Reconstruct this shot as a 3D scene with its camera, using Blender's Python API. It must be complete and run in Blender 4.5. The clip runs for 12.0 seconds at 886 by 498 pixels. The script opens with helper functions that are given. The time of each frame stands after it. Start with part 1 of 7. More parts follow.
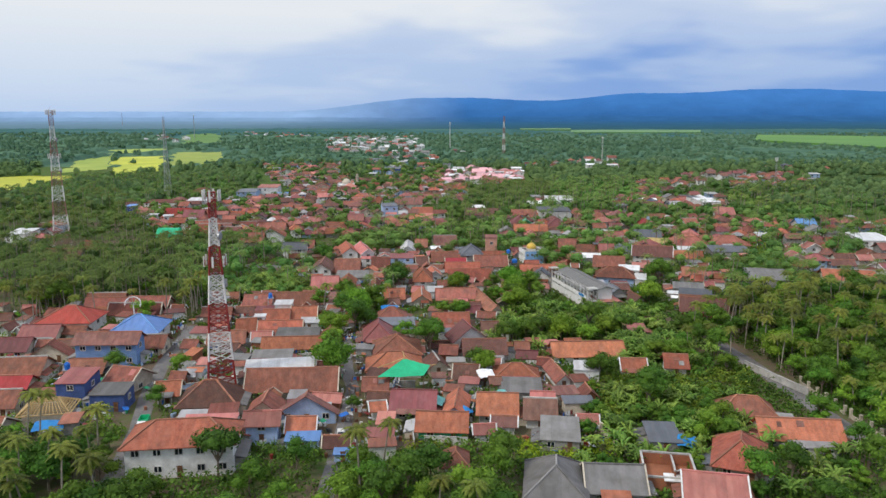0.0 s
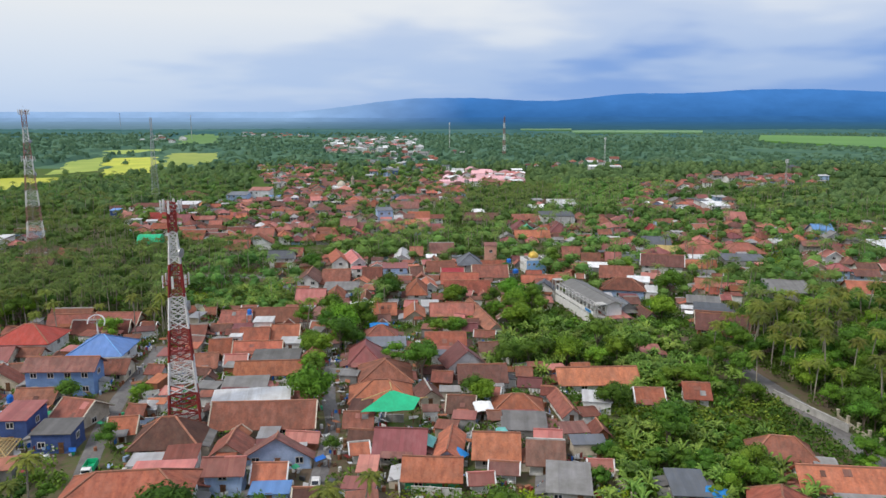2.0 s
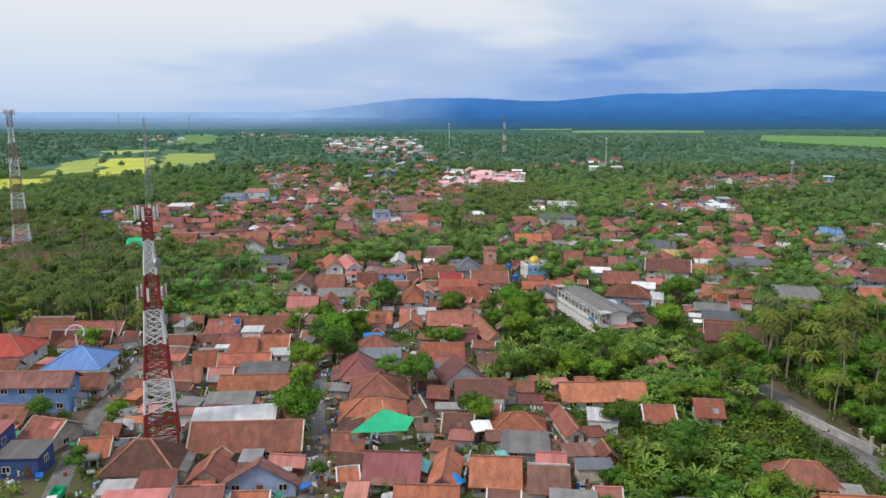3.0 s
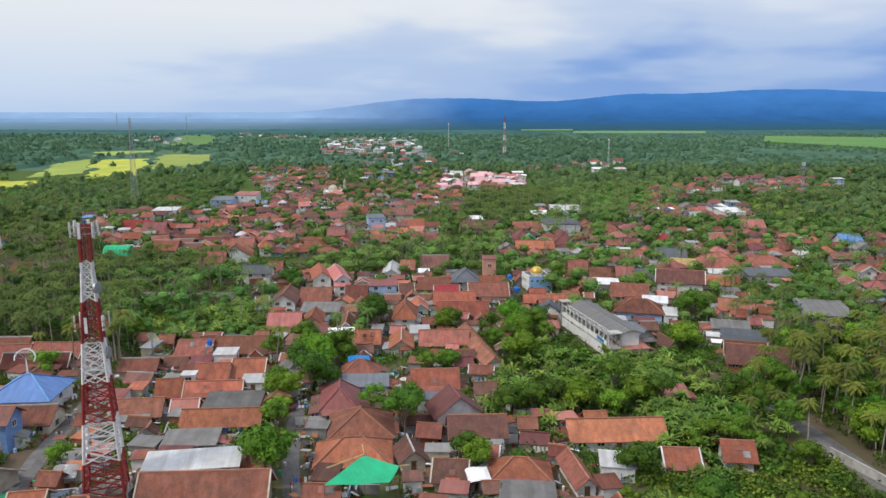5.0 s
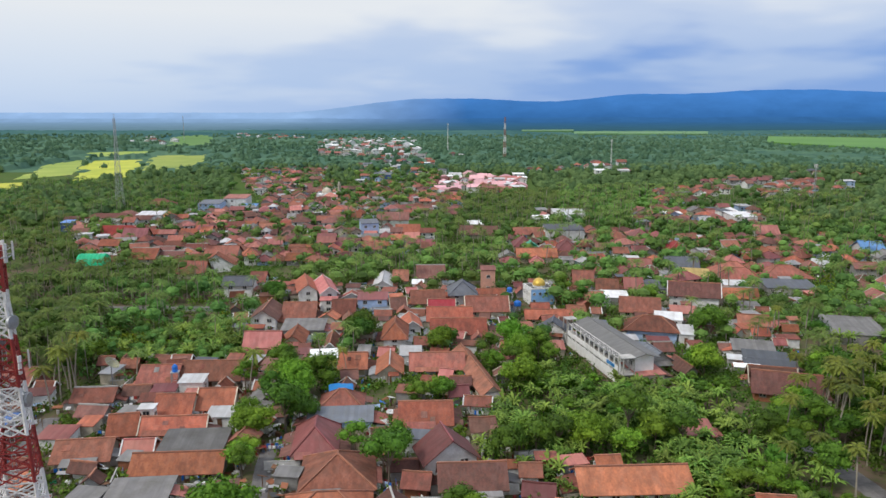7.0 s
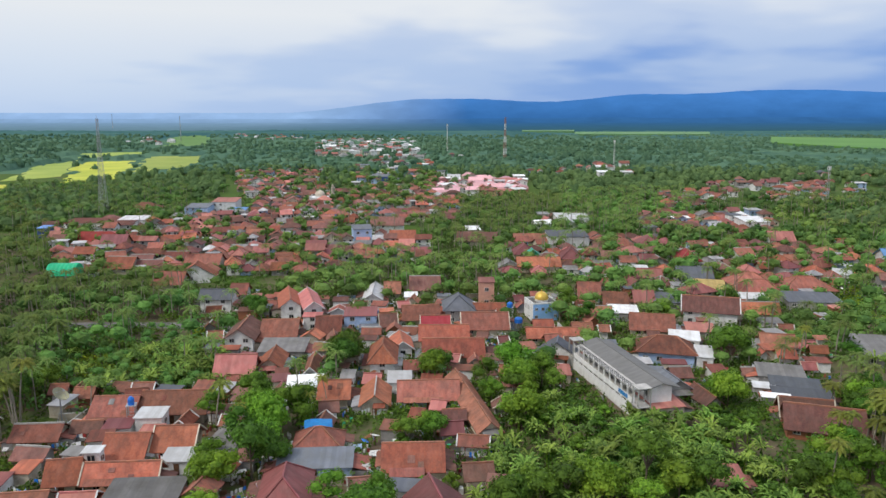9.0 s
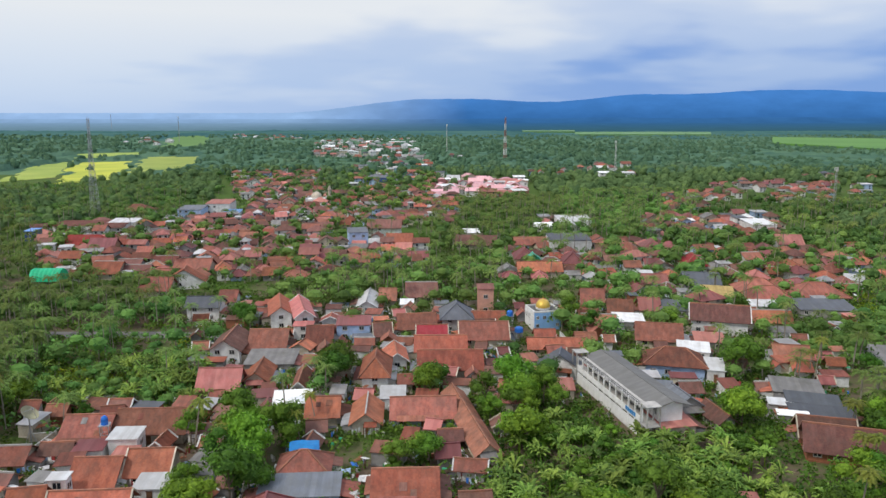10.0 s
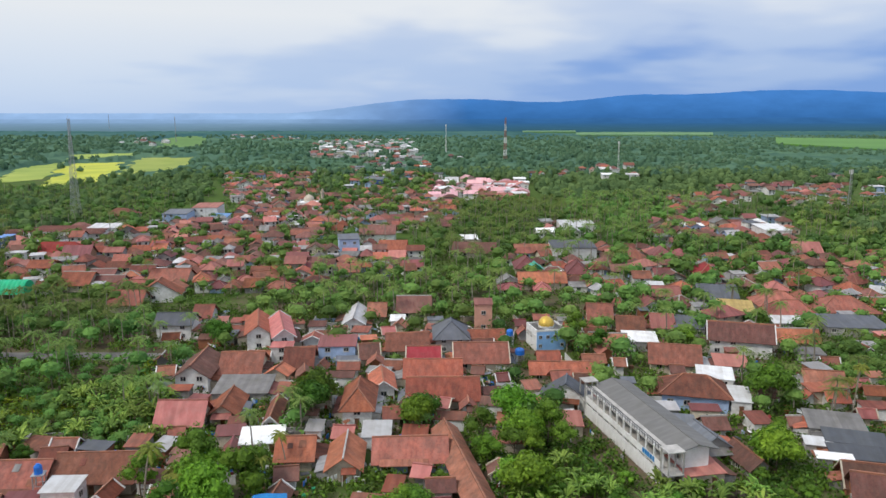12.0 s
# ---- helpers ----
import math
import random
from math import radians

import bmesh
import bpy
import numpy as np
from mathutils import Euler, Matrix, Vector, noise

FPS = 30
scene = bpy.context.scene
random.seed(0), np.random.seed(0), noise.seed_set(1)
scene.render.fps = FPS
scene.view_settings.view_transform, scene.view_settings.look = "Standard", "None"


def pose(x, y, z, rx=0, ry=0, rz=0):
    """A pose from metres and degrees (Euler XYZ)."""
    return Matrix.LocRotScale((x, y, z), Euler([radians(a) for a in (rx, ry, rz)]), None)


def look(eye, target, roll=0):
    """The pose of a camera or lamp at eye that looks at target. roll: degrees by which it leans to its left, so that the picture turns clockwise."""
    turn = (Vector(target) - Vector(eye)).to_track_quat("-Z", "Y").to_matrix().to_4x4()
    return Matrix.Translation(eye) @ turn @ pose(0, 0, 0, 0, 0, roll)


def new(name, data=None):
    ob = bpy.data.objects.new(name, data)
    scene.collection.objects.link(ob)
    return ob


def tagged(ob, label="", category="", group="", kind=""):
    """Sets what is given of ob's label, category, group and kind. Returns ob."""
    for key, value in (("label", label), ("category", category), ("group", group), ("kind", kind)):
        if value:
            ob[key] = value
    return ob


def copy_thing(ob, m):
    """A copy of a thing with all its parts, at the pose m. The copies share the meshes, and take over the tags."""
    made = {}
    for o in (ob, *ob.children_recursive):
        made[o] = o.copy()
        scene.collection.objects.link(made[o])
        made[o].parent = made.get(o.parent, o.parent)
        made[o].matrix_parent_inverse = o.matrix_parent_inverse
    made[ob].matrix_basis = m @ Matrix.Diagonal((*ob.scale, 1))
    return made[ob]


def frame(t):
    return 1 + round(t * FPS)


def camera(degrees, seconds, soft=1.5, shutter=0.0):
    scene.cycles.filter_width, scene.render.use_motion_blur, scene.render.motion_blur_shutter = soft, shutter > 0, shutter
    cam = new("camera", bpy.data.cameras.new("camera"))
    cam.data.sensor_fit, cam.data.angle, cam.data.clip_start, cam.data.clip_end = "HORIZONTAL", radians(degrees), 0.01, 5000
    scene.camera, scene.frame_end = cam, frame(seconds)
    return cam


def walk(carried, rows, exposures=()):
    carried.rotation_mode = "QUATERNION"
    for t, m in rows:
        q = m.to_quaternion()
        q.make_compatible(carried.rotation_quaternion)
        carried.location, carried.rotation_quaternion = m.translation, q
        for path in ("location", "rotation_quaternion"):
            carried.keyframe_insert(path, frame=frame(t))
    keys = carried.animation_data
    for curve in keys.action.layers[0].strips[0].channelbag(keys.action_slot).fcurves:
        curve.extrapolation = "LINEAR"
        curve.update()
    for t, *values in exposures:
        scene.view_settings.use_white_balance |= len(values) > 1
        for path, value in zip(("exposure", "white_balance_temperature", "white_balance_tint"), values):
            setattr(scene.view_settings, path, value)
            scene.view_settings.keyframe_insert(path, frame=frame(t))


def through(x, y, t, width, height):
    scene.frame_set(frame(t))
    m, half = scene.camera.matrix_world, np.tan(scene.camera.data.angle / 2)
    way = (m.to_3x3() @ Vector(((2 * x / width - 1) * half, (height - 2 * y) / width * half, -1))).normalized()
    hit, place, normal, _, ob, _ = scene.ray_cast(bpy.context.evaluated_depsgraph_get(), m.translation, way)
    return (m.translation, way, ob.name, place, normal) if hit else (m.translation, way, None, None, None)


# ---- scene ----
# The camera: a drone flying level and straight at about ten metres a second.
cam = camera(62.58, 12.0, soft=1.5)
GLIDE = []
for n in range(25):
    u = n / 24
    GLIDE.append((12 * u, pose(10.78 * u + 0.43 * u * (u - 1), 120 * u - 0.43 * u * (u - 1), 64 - 0.62 * u - 0.45 * u * (u - 1),
                               90 - (10.32 - 0.149 * u), 0, 0.166 * u)))
walk(cam, GLIDE)


# ---- sky and sun ----
SUN_UP, SUN_ROUND = 50.0, -125.0   # degrees; round is counted from +y towards +x


def node(tree, kind, **values):
    n = tree.nodes.new("ShaderNode" + kind)
    for key, value in values.items():
        if key == "op":
            n.operation = value
        elif key == "blend":
            n.blend_type = value
        else:
            n.inputs[int(key[1:])].default_value = value
    return n


def make_sky():
    w = bpy.data.worlds.new("sky")
    scene.world = w
    w.use_nodes = True
    nt = w.node_tree
    ln = nt.links.new
    sky = nt.nodes.new("ShaderNodeTexSky")
    sky.sky_type, sky.sun_disc = "NISHITA", False
    sky.sun_elevation, sky.sun_rotation = radians(SUN_UP), radians(SUN_ROUND)
    clear = node(nt, "VectorMath", op="SCALE")
    clear.inputs[3].default_value = 0.11
    ln(sky.outputs[0], clear.inputs[0])
    # a high, broken cloud sheet: noise laid on a plane overhead
    tc = nt.nodes.new("ShaderNodeTexCoord")
    sep = nt.nodes.new("ShaderNodeSeparateXYZ")
    ln(tc.outputs["Generated"], sep.inputs[0])
    up = node(nt, "Math", op="MAXIMUM", i1=0.0)
    ln(sep.outputs[2], up.inputs[0])
    lift = node(nt, "Math", op="ADD", i1=0.16)
    ln(up.outputs[0], lift.inputs[0])
    px, py = node(nt, "Math", op="DIVIDE"), node(nt, "Math", op="DIVIDE")
    ln(sep.outputs[0], px.inputs[0]), ln(lift.outputs[0], px.inputs[1])
    ln(sep.outputs[1], py.inputs[0]), ln(lift.outputs[0], py.inputs[1])
    plane = nt.nodes.new("ShaderNodeCombineXYZ")
    ln(px.outputs[0], plane.inputs[0]), ln(py.outputs[0], plane.inputs[1])
    wide = node(nt, "TexNoise", i2=0.75, i3=3.0, i4=0.5)
    ln(plane.outputs[0], wide.inputs[0])
    fine = node(nt, "TexNoise", i2=2.2, i3=4.0, i4=0.5)
    ln(plane.outputs[0], fine.inputs[0])
    both = node(nt, "Math", op="MULTIPLY_ADD", i1=0.16)
    ln(fine.outputs[0], both.inputs[0]), ln(wide.outputs[0], both.inputs[2])
    # the sheet is thin towards the sun's side and thick and blue on the far side
    side = node(nt, "Math", op="MULTIPLY_ADD", i1=-0.36)
    ln(sep.outputs[0], side.inputs[0]), ln(both.outputs[0], side.inputs[2])
    # the sheet closes higher up
    close = node(nt, "MapRange", i1=0.06, i2=0.16, i3=-0.04, i4=0.2)
    ln(sep.outputs[2], close.inputs[0])
    cover = node(nt, "Math", op="ADD")
    ln(side.outputs[0], cover.inputs[0]), ln(close.outputs[0], cover.inputs[1])
    ramp = nt.nodes.new("ShaderNodeValToRGB")
    el = ramp.color_ramp.elements
    ramp.color_ramp.interpolation = "EASE"
    el[0].position, el[0].color = 0.34, (0.17, 0.32, 0.72, 1)
    el[1].position, el[1].color = 0.76, (0.83, 0.86, 0.90, 1)
    mid = el.new(0.54)
    mid.color = (0.54, 0.64, 0.84, 1)
    ln(cover.outputs[0], ramp.inputs[0])
    # the air near the horizon
    low = node(nt, "MapRange", i1=0.0, i2=0.13, i3=0.88, i4=0.0)
    ln(sep.outputs[2], low.inputs[0])
    airx = node(nt, "MapRange", i1=-0.45, i2=0.3, i3=0.0, i4=1.0)
    ln(sep.outputs[0], airx.inputs[0])
    air = node(nt, "MixRGB", i1=(0.46, 0.63, 0.92, 1), i2=(0.20, 0.38, 0.77, 1))
    ln(airx.outputs[0], air.inputs[0])
    hazy = nt.nodes.new("ShaderNodeMixRGB")
    ln(low.outputs[0], hazy.inputs[0]), ln(ramp.outputs[0], hazy.inputs[1]), ln(air.outputs[0], hazy.inputs[2])
    mix = node(nt, "MixRGB", i0=0.9)
    over = node(nt, "MapRange", i1=0.18, i2=0.5, i3=0.0, i4=0.75)
    ln(sep.outputs[2], over.inputs[0])
    grey = node(nt, "MixRGB", i2=(0.68, 0.74, 0.86, 1))
    ln(over.outputs[0], grey.inputs[0]), ln(hazy.outputs[0], grey.inputs[1])
    ln(clear.outputs[0], mix.inputs[1]), ln(grey.outputs[0], mix.inputs[2])
    bg = nt.nodes["Background"]
    ln(mix.outputs[0], bg.inputs[0])
    # an overcast sky is brighter overhead than low down
    dome = node(nt, "MapRange", i1=0.2, i2=0.9, i3=1.0, i4=1.3)
    ln(sep.outputs[2], dome.inputs[0]), ln(dome.outputs[0], bg.inputs[1])
    sun = new("sun", bpy.data.lights.new("sun", "SUN"))
    sun.data.energy, sun.data.angle, sun.data.color = 1.95, radians(12), (1.0, 0.94, 0.84)
    a, e = radians(SUN_ROUND), radians(SUN_UP)
    sun.matrix_world = look((math.sin(a) * math.cos(e) * 300, math.cos(a) * math.cos(e) * 300, math.sin(e) * 300), (0, 0, 0))


make_sky()


# ---- materials ----
def shader(name, rough=0.8, metal=0.0, spec=0.3):
    m = bpy.data.materials.new(name)
    m.use_nodes = True
    b = m.node_tree.nodes["Principled BSDF"]
    b.inputs["Roughness"].default_value, b.inputs["Metallic"].default_value = rough, metal
    b.inputs["Specular IOR Level"].default_value = spec
    return m, m.node_tree, b


def own_chance(nt):
    """A number between 0 and 1 for each object, and for each loose piece of a joined one."""
    info, geo = nt.nodes.new("ShaderNodeObjectInfo"), nt.nodes.new("ShaderNodeNewGeometry")
    both, wrap = node(nt, "Math", op="ADD"), node(nt, "Math", op="FRACT")
    nt.links.new(info.outputs["Random"], both.inputs[0]), nt.links.new(geo.outputs["Random Per Island"], both.inputs[1])
    nt.links.new(both.outputs[0], wrap.inputs[0])
    return wrap.outputs[0]


def mottled(name, a, b, rough=0.85, scale=0.6, fine=4.0, bump=0.3, shift=0.25, metal=0.0, spec=0.3):
    """Two tones mixed by coarse and fine noise, varied from object to object."""
    m, nt, bs = shader(name, rough, metal, spec)
    ln = nt.links.new
    tc = nt.nodes.new("ShaderNodeTexCoord")
    chance = own_chance(nt)
    off = node(nt, "VectorMath", op="ADD")
    far = node(nt, "Math", op="MULTIPLY", i1=91.0)
    ln(chance, far.inputs[0])
    ln(tc.outputs["Object"], off.inputs[0]), ln(far.outputs[0], off.inputs[1])
    n1, n2 = node(nt, "TexNoise", i2=scale, i3=4.0, i4=0.6), node(nt, "TexNoise", i2=fine, i3=4.0, i4=0.65)
    ln(off.outputs[0], n1.inputs[0]), ln(off.outputs[0], n2.inputs[0])
    s = node(nt, "Math", op="MULTIPLY_ADD", i1=0.5)
    ln(n2.outputs[0], s.inputs[0]), ln(n1.outputs[0], s.inputs[2])
    r = node(nt, "MapRange", i1=0.55, i2=0.95)
    ln(s.outputs[0], r.inputs[0])
    mix = node(nt, "MixRGB", i1=(*a, 1), i2=(*b, 1))
    ln(r.outputs[0], mix.inputs[0])
    value = node(nt, "MapRange", i3=1 - shift, i4=1 + shift)
    ln(chance, value.inputs[0])
    hsv = nt.nodes.new("ShaderNodeHueSaturation")
    ln(mix.outputs[0], hsv.inputs["Color"]), ln(value.outputs[0], hsv.inputs["Value"])
    ln(hsv.outputs[0], bs.inputs["Base Color"])
    if bump:
        bp = node(nt, "Bump", i0=bump, i1=0.05)
        ln(n2.outputs[0], bp.inputs["Height"]), ln(bp.outputs[0], bs.inputs["Normal"])
    return m


def roofing(name, a, b, stain, tile_u=0.32, tile_v=0.17, rough=0.85, metal=False, soot=0.75):
    """Rows of tiles or sheets that run down the slope, each of its own tone, with soot and moss."""
    m, nt, bs = shader(name, rough, 0.0, 0.35 if metal else 0.2)
    ln = nt.links.new
    tc = nt.nodes.new("ShaderNodeTexCoord")
    p, q = nt.nodes.new("ShaderNodeSeparateXYZ"), nt.nodes.new("ShaderNodeSeparateXYZ")
    ln(tc.outputs["Object"], p.inputs[0]), ln(tc.outputs["Normal"], q.inputs[0])
    ax, ay = node(nt, "Math", op="ABSOLUTE"), node(nt, "Math", op="ABSOLUTE")
    ln(q.outputs[0], ax.inputs[0]), ln(q.outputs[1], ay.inputs[0])
    turned = node(nt, "Math", op="GREATER_THAN")
    ln(ax.outputs[0], turned.inputs[0]), ln(ay.outputs[0], turned.inputs[1])
    along = nt.nodes.new("ShaderNodeMix")
    ln(turned.outputs[0], along.inputs[0]), ln(p.outputs[0], along.inputs[2]), ln(p.outputs[1], along.inputs[3])
    u, v = node(nt, "Math", op="DIVIDE", i1=tile_u), node(nt, "Math", op="DIVIDE", i1=tile_v)
    ln(along.outputs[0], u.inputs[0]), ln(p.outputs[2], v.inputs[0])
    fu, fv = node(nt, "Math", op="FLOOR"), node(nt, "Math", op="FLOOR")
    ln(u.outputs[0], fu.inputs[0]), ln(v.outputs[0], fv.inputs[0])
    cell = nt.nodes.new("ShaderNodeCombineXYZ")
    ln(fu.outputs[0], cell.inputs[0])
    if not metal:
        ln(fv.outputs[0], cell.inputs[1])
    chance = own_chance(nt)
    ln(chance, cell.inputs[2])
    one = nt.nodes.new("ShaderNodeTexWhiteNoise")
    ln(cell.outputs[0], one.inputs[0])
    mix = node(nt, "MixRGB", i1=(*a, 1), i2=(*b, 1))
    far = node(nt, "Math", op="MULTIPLY", i1=77.0)
    ln(chance, far.inputs[0])
    off = node(nt, "VectorMath", op="ADD")
    ln(tc.outputs["Object"], off.inputs[0]), ln(far.outputs[0], off.inputs[1])
    n1, n2 = node(nt, "TexNoise", i2=0.32, i3=5.0, i4=0.65), node(nt, "TexNoise", i2=1.7, i3=5.0, i4=0.75)
    # rain draws the finer stains down the slope
    down, run = node(nt, "Math", op="MULTIPLY", i1=0.7), nt.nodes.new("ShaderNodeCombineXYZ")
    ln(p.outputs[2], down.inputs[0])
    ln(along.outputs[0], run.inputs[0]), ln(down.outputs[0], run.inputs[1]), ln(far.outputs[0], run.inputs[2])
    ln(off.outputs[0], n1.inputs[0]), ln(run.outputs[0], n2.inputs[0])
    s = node(nt, "Math", op="MULTIPLY_ADD", i1=0.7)
    ln(n2.outputs[0], s.inputs[0]), ln(n1.outputs[0], s.inputs[2])
    # each piece's own tone, under broader bands of old and new
    tone = node(nt, "Math", op="MULTIPLY_ADD", i1=0.75 if metal else 0.38)
    band = node(nt, "MapRange", i1=0.36, i2=0.64, i3=0.0, i4=0.25 if metal else 0.62)
    n4 = node(nt, "TexNoise", i2=1.1, i3=5.0, i4=0.7)
    ln(run.outputs[0], n4.inputs[0]), ln(n4.outputs[0], band.inputs[0])
    ln(one.outputs[0], tone.inputs[0]), ln(band.outputs[0], tone.inputs[2]), ln(tone.outputs[0], mix.inputs[0])
    dirt = node(nt, "MapRange", i1=0.74, i2=1.2, i3=0.0, i4=soot)
    ln(s.outputs[0], dirt.inputs[0])
    # sun-bleached streaks
    n3 = node(nt, "TexNoise", i2=0.85, i3=4.0, i4=0.7)
    ln(run.outputs[0], n3.inputs[0])
    bleach = node(nt, "MapRange", i1=0.45, i2=0.78, i3=0.0, i4=0.62)
    ln(n3.outputs[0], bleach.inputs[0])
    dry = node(nt, "MixRGB", i2=tuple(min(0.8, 1.25 * c + 0.05) for c in a) + (1,))
    ln(bleach.outputs[0], dry.inputs[0]), ln(mix.outputs[0], dry.inputs[1])
    worn = node(nt, "MixRGB", i2=(*stain, 1))
    ln(dirt.outputs[0], worn.inputs[0]), ln(dry.outputs[0], worn.inputs[1])
    value = node(nt, "MapRange", i3=0.64, i4=1.5)
    hue = node(nt, "MapRange", i3=0.493, i4=0.51)
    again = nt.nodes.new("ShaderNodeTexWhiteNoise")
    again.noise_dimensions = "1D"
    ln(chance, again.inputs[1])
    ln(chance, value.inputs[0]), ln(again.outputs[0], hue.inputs[0])
    hsv = nt.nodes.new("ShaderNodeHueSaturation")
    hsv.inputs["Saturation"].default_value = 1.0
    ln(worn.outputs[0], hsv.inputs["Color"]), ln(value.outputs[0], hsv.inputs["Value"]), ln(hue.outputs[0], hsv.inputs["Hue"])
    ln(hsv.outputs[0], bs.inputs["Base Color"])
    wave, step = node(nt, "Math", op="FRACT"), node(nt, "Math", op="FRACT")
    ln(u.outputs[0], wave.inputs[0]), ln(v.outputs[0], step.inputs[0])
    h = node(nt, "Math", op="ADD")
    ln(wave.outputs[0], h.inputs[0])
    if not metal:
        ln(step.outputs[0], h.inputs[1])
    bp = node(nt, "Bump", i0=0.35, i1=0.06)
    ln(h.outputs[0], bp.inputs["Height"]), ln(bp.outputs[0], bs.inputs["Normal"])
    return m


SOOT, MOSS = (0.075, 0.055, 0.045), (0.06, 0.055, 0.03)
ROOF = {
    "o": roofing("fresh clay tiles", (0.44, 0.140, 0.080), (0.240, 0.074, 0.050), SOOT, soot=0.65),
    "t": roofing("weathered clay tiles", (0.325, 0.114, 0.078), (0.166, 0.064, 0.049), SOOT, soot=0.8),
    "b": roofing("old brown tiles", (0.21, 0.095, 0.072), (0.115, 0.054, 0.048), SOOT),
    "m": roofing("maroon sheet", (0.24, 0.068, 0.068), (0.17, 0.052, 0.05), SOOT, 0.8, 0.3, 0.6, True, 0.4),
    "r": roofing("red tiles", (0.40, 0.05, 0.052), (0.32, 0.042, 0.045), SOOT, soot=0.45),
    "p": roofing("rust-pink sheet", (0.43, 0.16, 0.135), (0.31, 0.10, 0.09), SOOT, 0.9, 0.3, 0.75, True, 0.5),
    "g": roofing("grey cement sheet", (0.22, 0.21, 0.205), (0.15, 0.145, 0.145), MOSS, 0.9, 0.3, 0.9, True, 0.6),
    "n": roofing("even grey sheet", (0.135, 0.133, 0.13), (0.12, 0.118, 0.115), MOSS, 0.9, 0.3, 0.9, True, 0.3),
    "d": roofing("dark grey sheet", (0.13, 0.14, 0.165), (0.10, 0.11, 0.13), MOSS, 0.9, 0.3, 0.7, True, 0.5),
    "w": roofing("whitened sheet", (0.74, 0.75, 0.76), (0.58, 0.58, 0.58), (0.34, 0.30, 0.26), 0.9, 0.3, 0.6, True, 0.7),
    "z": roofing("dull zinc sheet", (0.46, 0.46, 0.47), (0.33, 0.33, 0.34), (0.20, 0.15, 0.11), 0.9, 0.3, 0.6, True, 0.6),
    "B": roofing("blue sheet", (0.12, 0.26, 0.52), (0.10, 0.21, 0.43), (0.10, 0.13, 0.18), 0.8, 0.3, 0.55, True, 0.4),
    "y": roofing("ochre sheet", (0.46, 0.34, 0.12), (0.34, 0.24, 0.09), SOOT, 0.6, 0.3, 0.8, False, 0.5),
    "k": roofing("pink sheet", (0.60, 0.33, 0.35), (0.50, 0.25, 0.28), (0.5, 0.42, 0.42), 0.9, 0.3, 0.7, True, 0.4),
    "G": roofing("green sheet", (0.05, 0.36, 0.26), (0.04, 0.28, 0.20), SOOT, 0.8, 0.3, 0.6, True, 0.4),
}
WALL = {
    "sw": mottled("fresh white paint", (0.84, 0.84, 0.83), (0.68, 0.67, 0.65), shift=0.04),
    "wh": mottled("white plaster", (0.78, 0.78, 0.77), (0.52, 0.51, 0.49), shift=0.1),
    "cr": mottled("cream plaster", (0.62, 0.55, 0.44), (0.38, 0.33, 0.26), shift=0.25),
    "gr": mottled("bare cement coat", (0.36, 0.35, 0.34), (0.22, 0.21, 0.20), shift=0.2),
    "lb": mottled("pale blue plaster", (0.40, 0.52, 0.74), (0.27, 0.36, 0.52), shift=0.12),
    "sb": mottled("steel blue plaster", (0.20, 0.34, 0.62), (0.14, 0.23, 0.42), shift=0.1),
    "nb": mottled("deep blue plaster", (0.07, 0.12, 0.32), (0.05, 0.08, 0.2), shift=0.15),
    "gn": mottled("green plaster", (0.05, 0.42, 0.20), (0.05, 0.28, 0.14), shift=0.1),
    "br": mottled("raw red brick", (0.36, 0.14, 0.07), (0.24, 0.10, 0.06), fine=8, shift=0.15),
    "mb": mottled("sky blue paint", (0.26, 0.48, 0.80), (0.20, 0.38, 0.66), shift=0.05),
    "pk": mottled("salmon plaster", (0.62, 0.33, 0.24), (0.42, 0.22, 0.17), shift=0.1),
}
GLASS, _nt, _b = shader("dark window glass", 0.08, 0.0, 0.5)
_b.inputs["Base Color"].default_value = (0.015, 0.02, 0.028, 1)
FRAME = mottled("painted window frame", (0.62, 0.61, 0.58), (0.42, 0.4, 0.37), shift=0.3)
WOOD = mottled("door wood", (0.20, 0.10, 0.05), (0.12, 0.06, 0.035), shift=0.3)
CEMENT = mottled("pale cement", (0.50, 0.48, 0.45), (0.30, 0.29, 0.27), shift=0.15)
RIDGE = mottled("ridge mortar", (0.42, 0.17, 0.10), (0.22, 0.12, 0.09), shift=0.25)
DARK_STEEL = mottled("dark weathered steel", (0.10, 0.10, 0.105), (0.06, 0.06, 0.06), rough=0.6, metal=0.3, shift=0.1)
STEEL = mottled("galvanised steel", (0.45, 0.46, 0.47), (0.32, 0.32, 0.33), rough=0.5, metal=0.6, shift=0.1)
# the red of far towers, greyed to imitate the haze in front of them
HAZED_RED = mottled("red tower paint paled for haze", (0.34, 0.17, 0.13), (0.24, 0.13, 0.11), rough=0.6, shift=0.1)
RED_PAINT = mottled("red tower paint", (0.30, 0.035, 0.03), (0.19, 0.03, 0.028), rough=0.55, shift=0.1)
WHITE_PAINT = mottled("white tower paint", (0.78, 0.77, 0.75), (0.55, 0.53, 0.50), rough=0.55, shift=0.06)
BLUE_PLASTIC = mottled("blue tank plastic", (0.02, 0.17, 0.62), (0.02, 0.12, 0.42), rough=0.4, shift=0.15)
DISH_MESH = mottled("stained dish mesh", (0.36, 0.35, 0.22), (0.24, 0.22, 0.15), rough=0.7, shift=0.05)
GREEN_TARP = mottled("green tarpaulin", (0.02, 0.50, 0.24), (0.02, 0.36, 0.17), rough=0.5, scale=0.4, fine=2.0, shift=0.05)
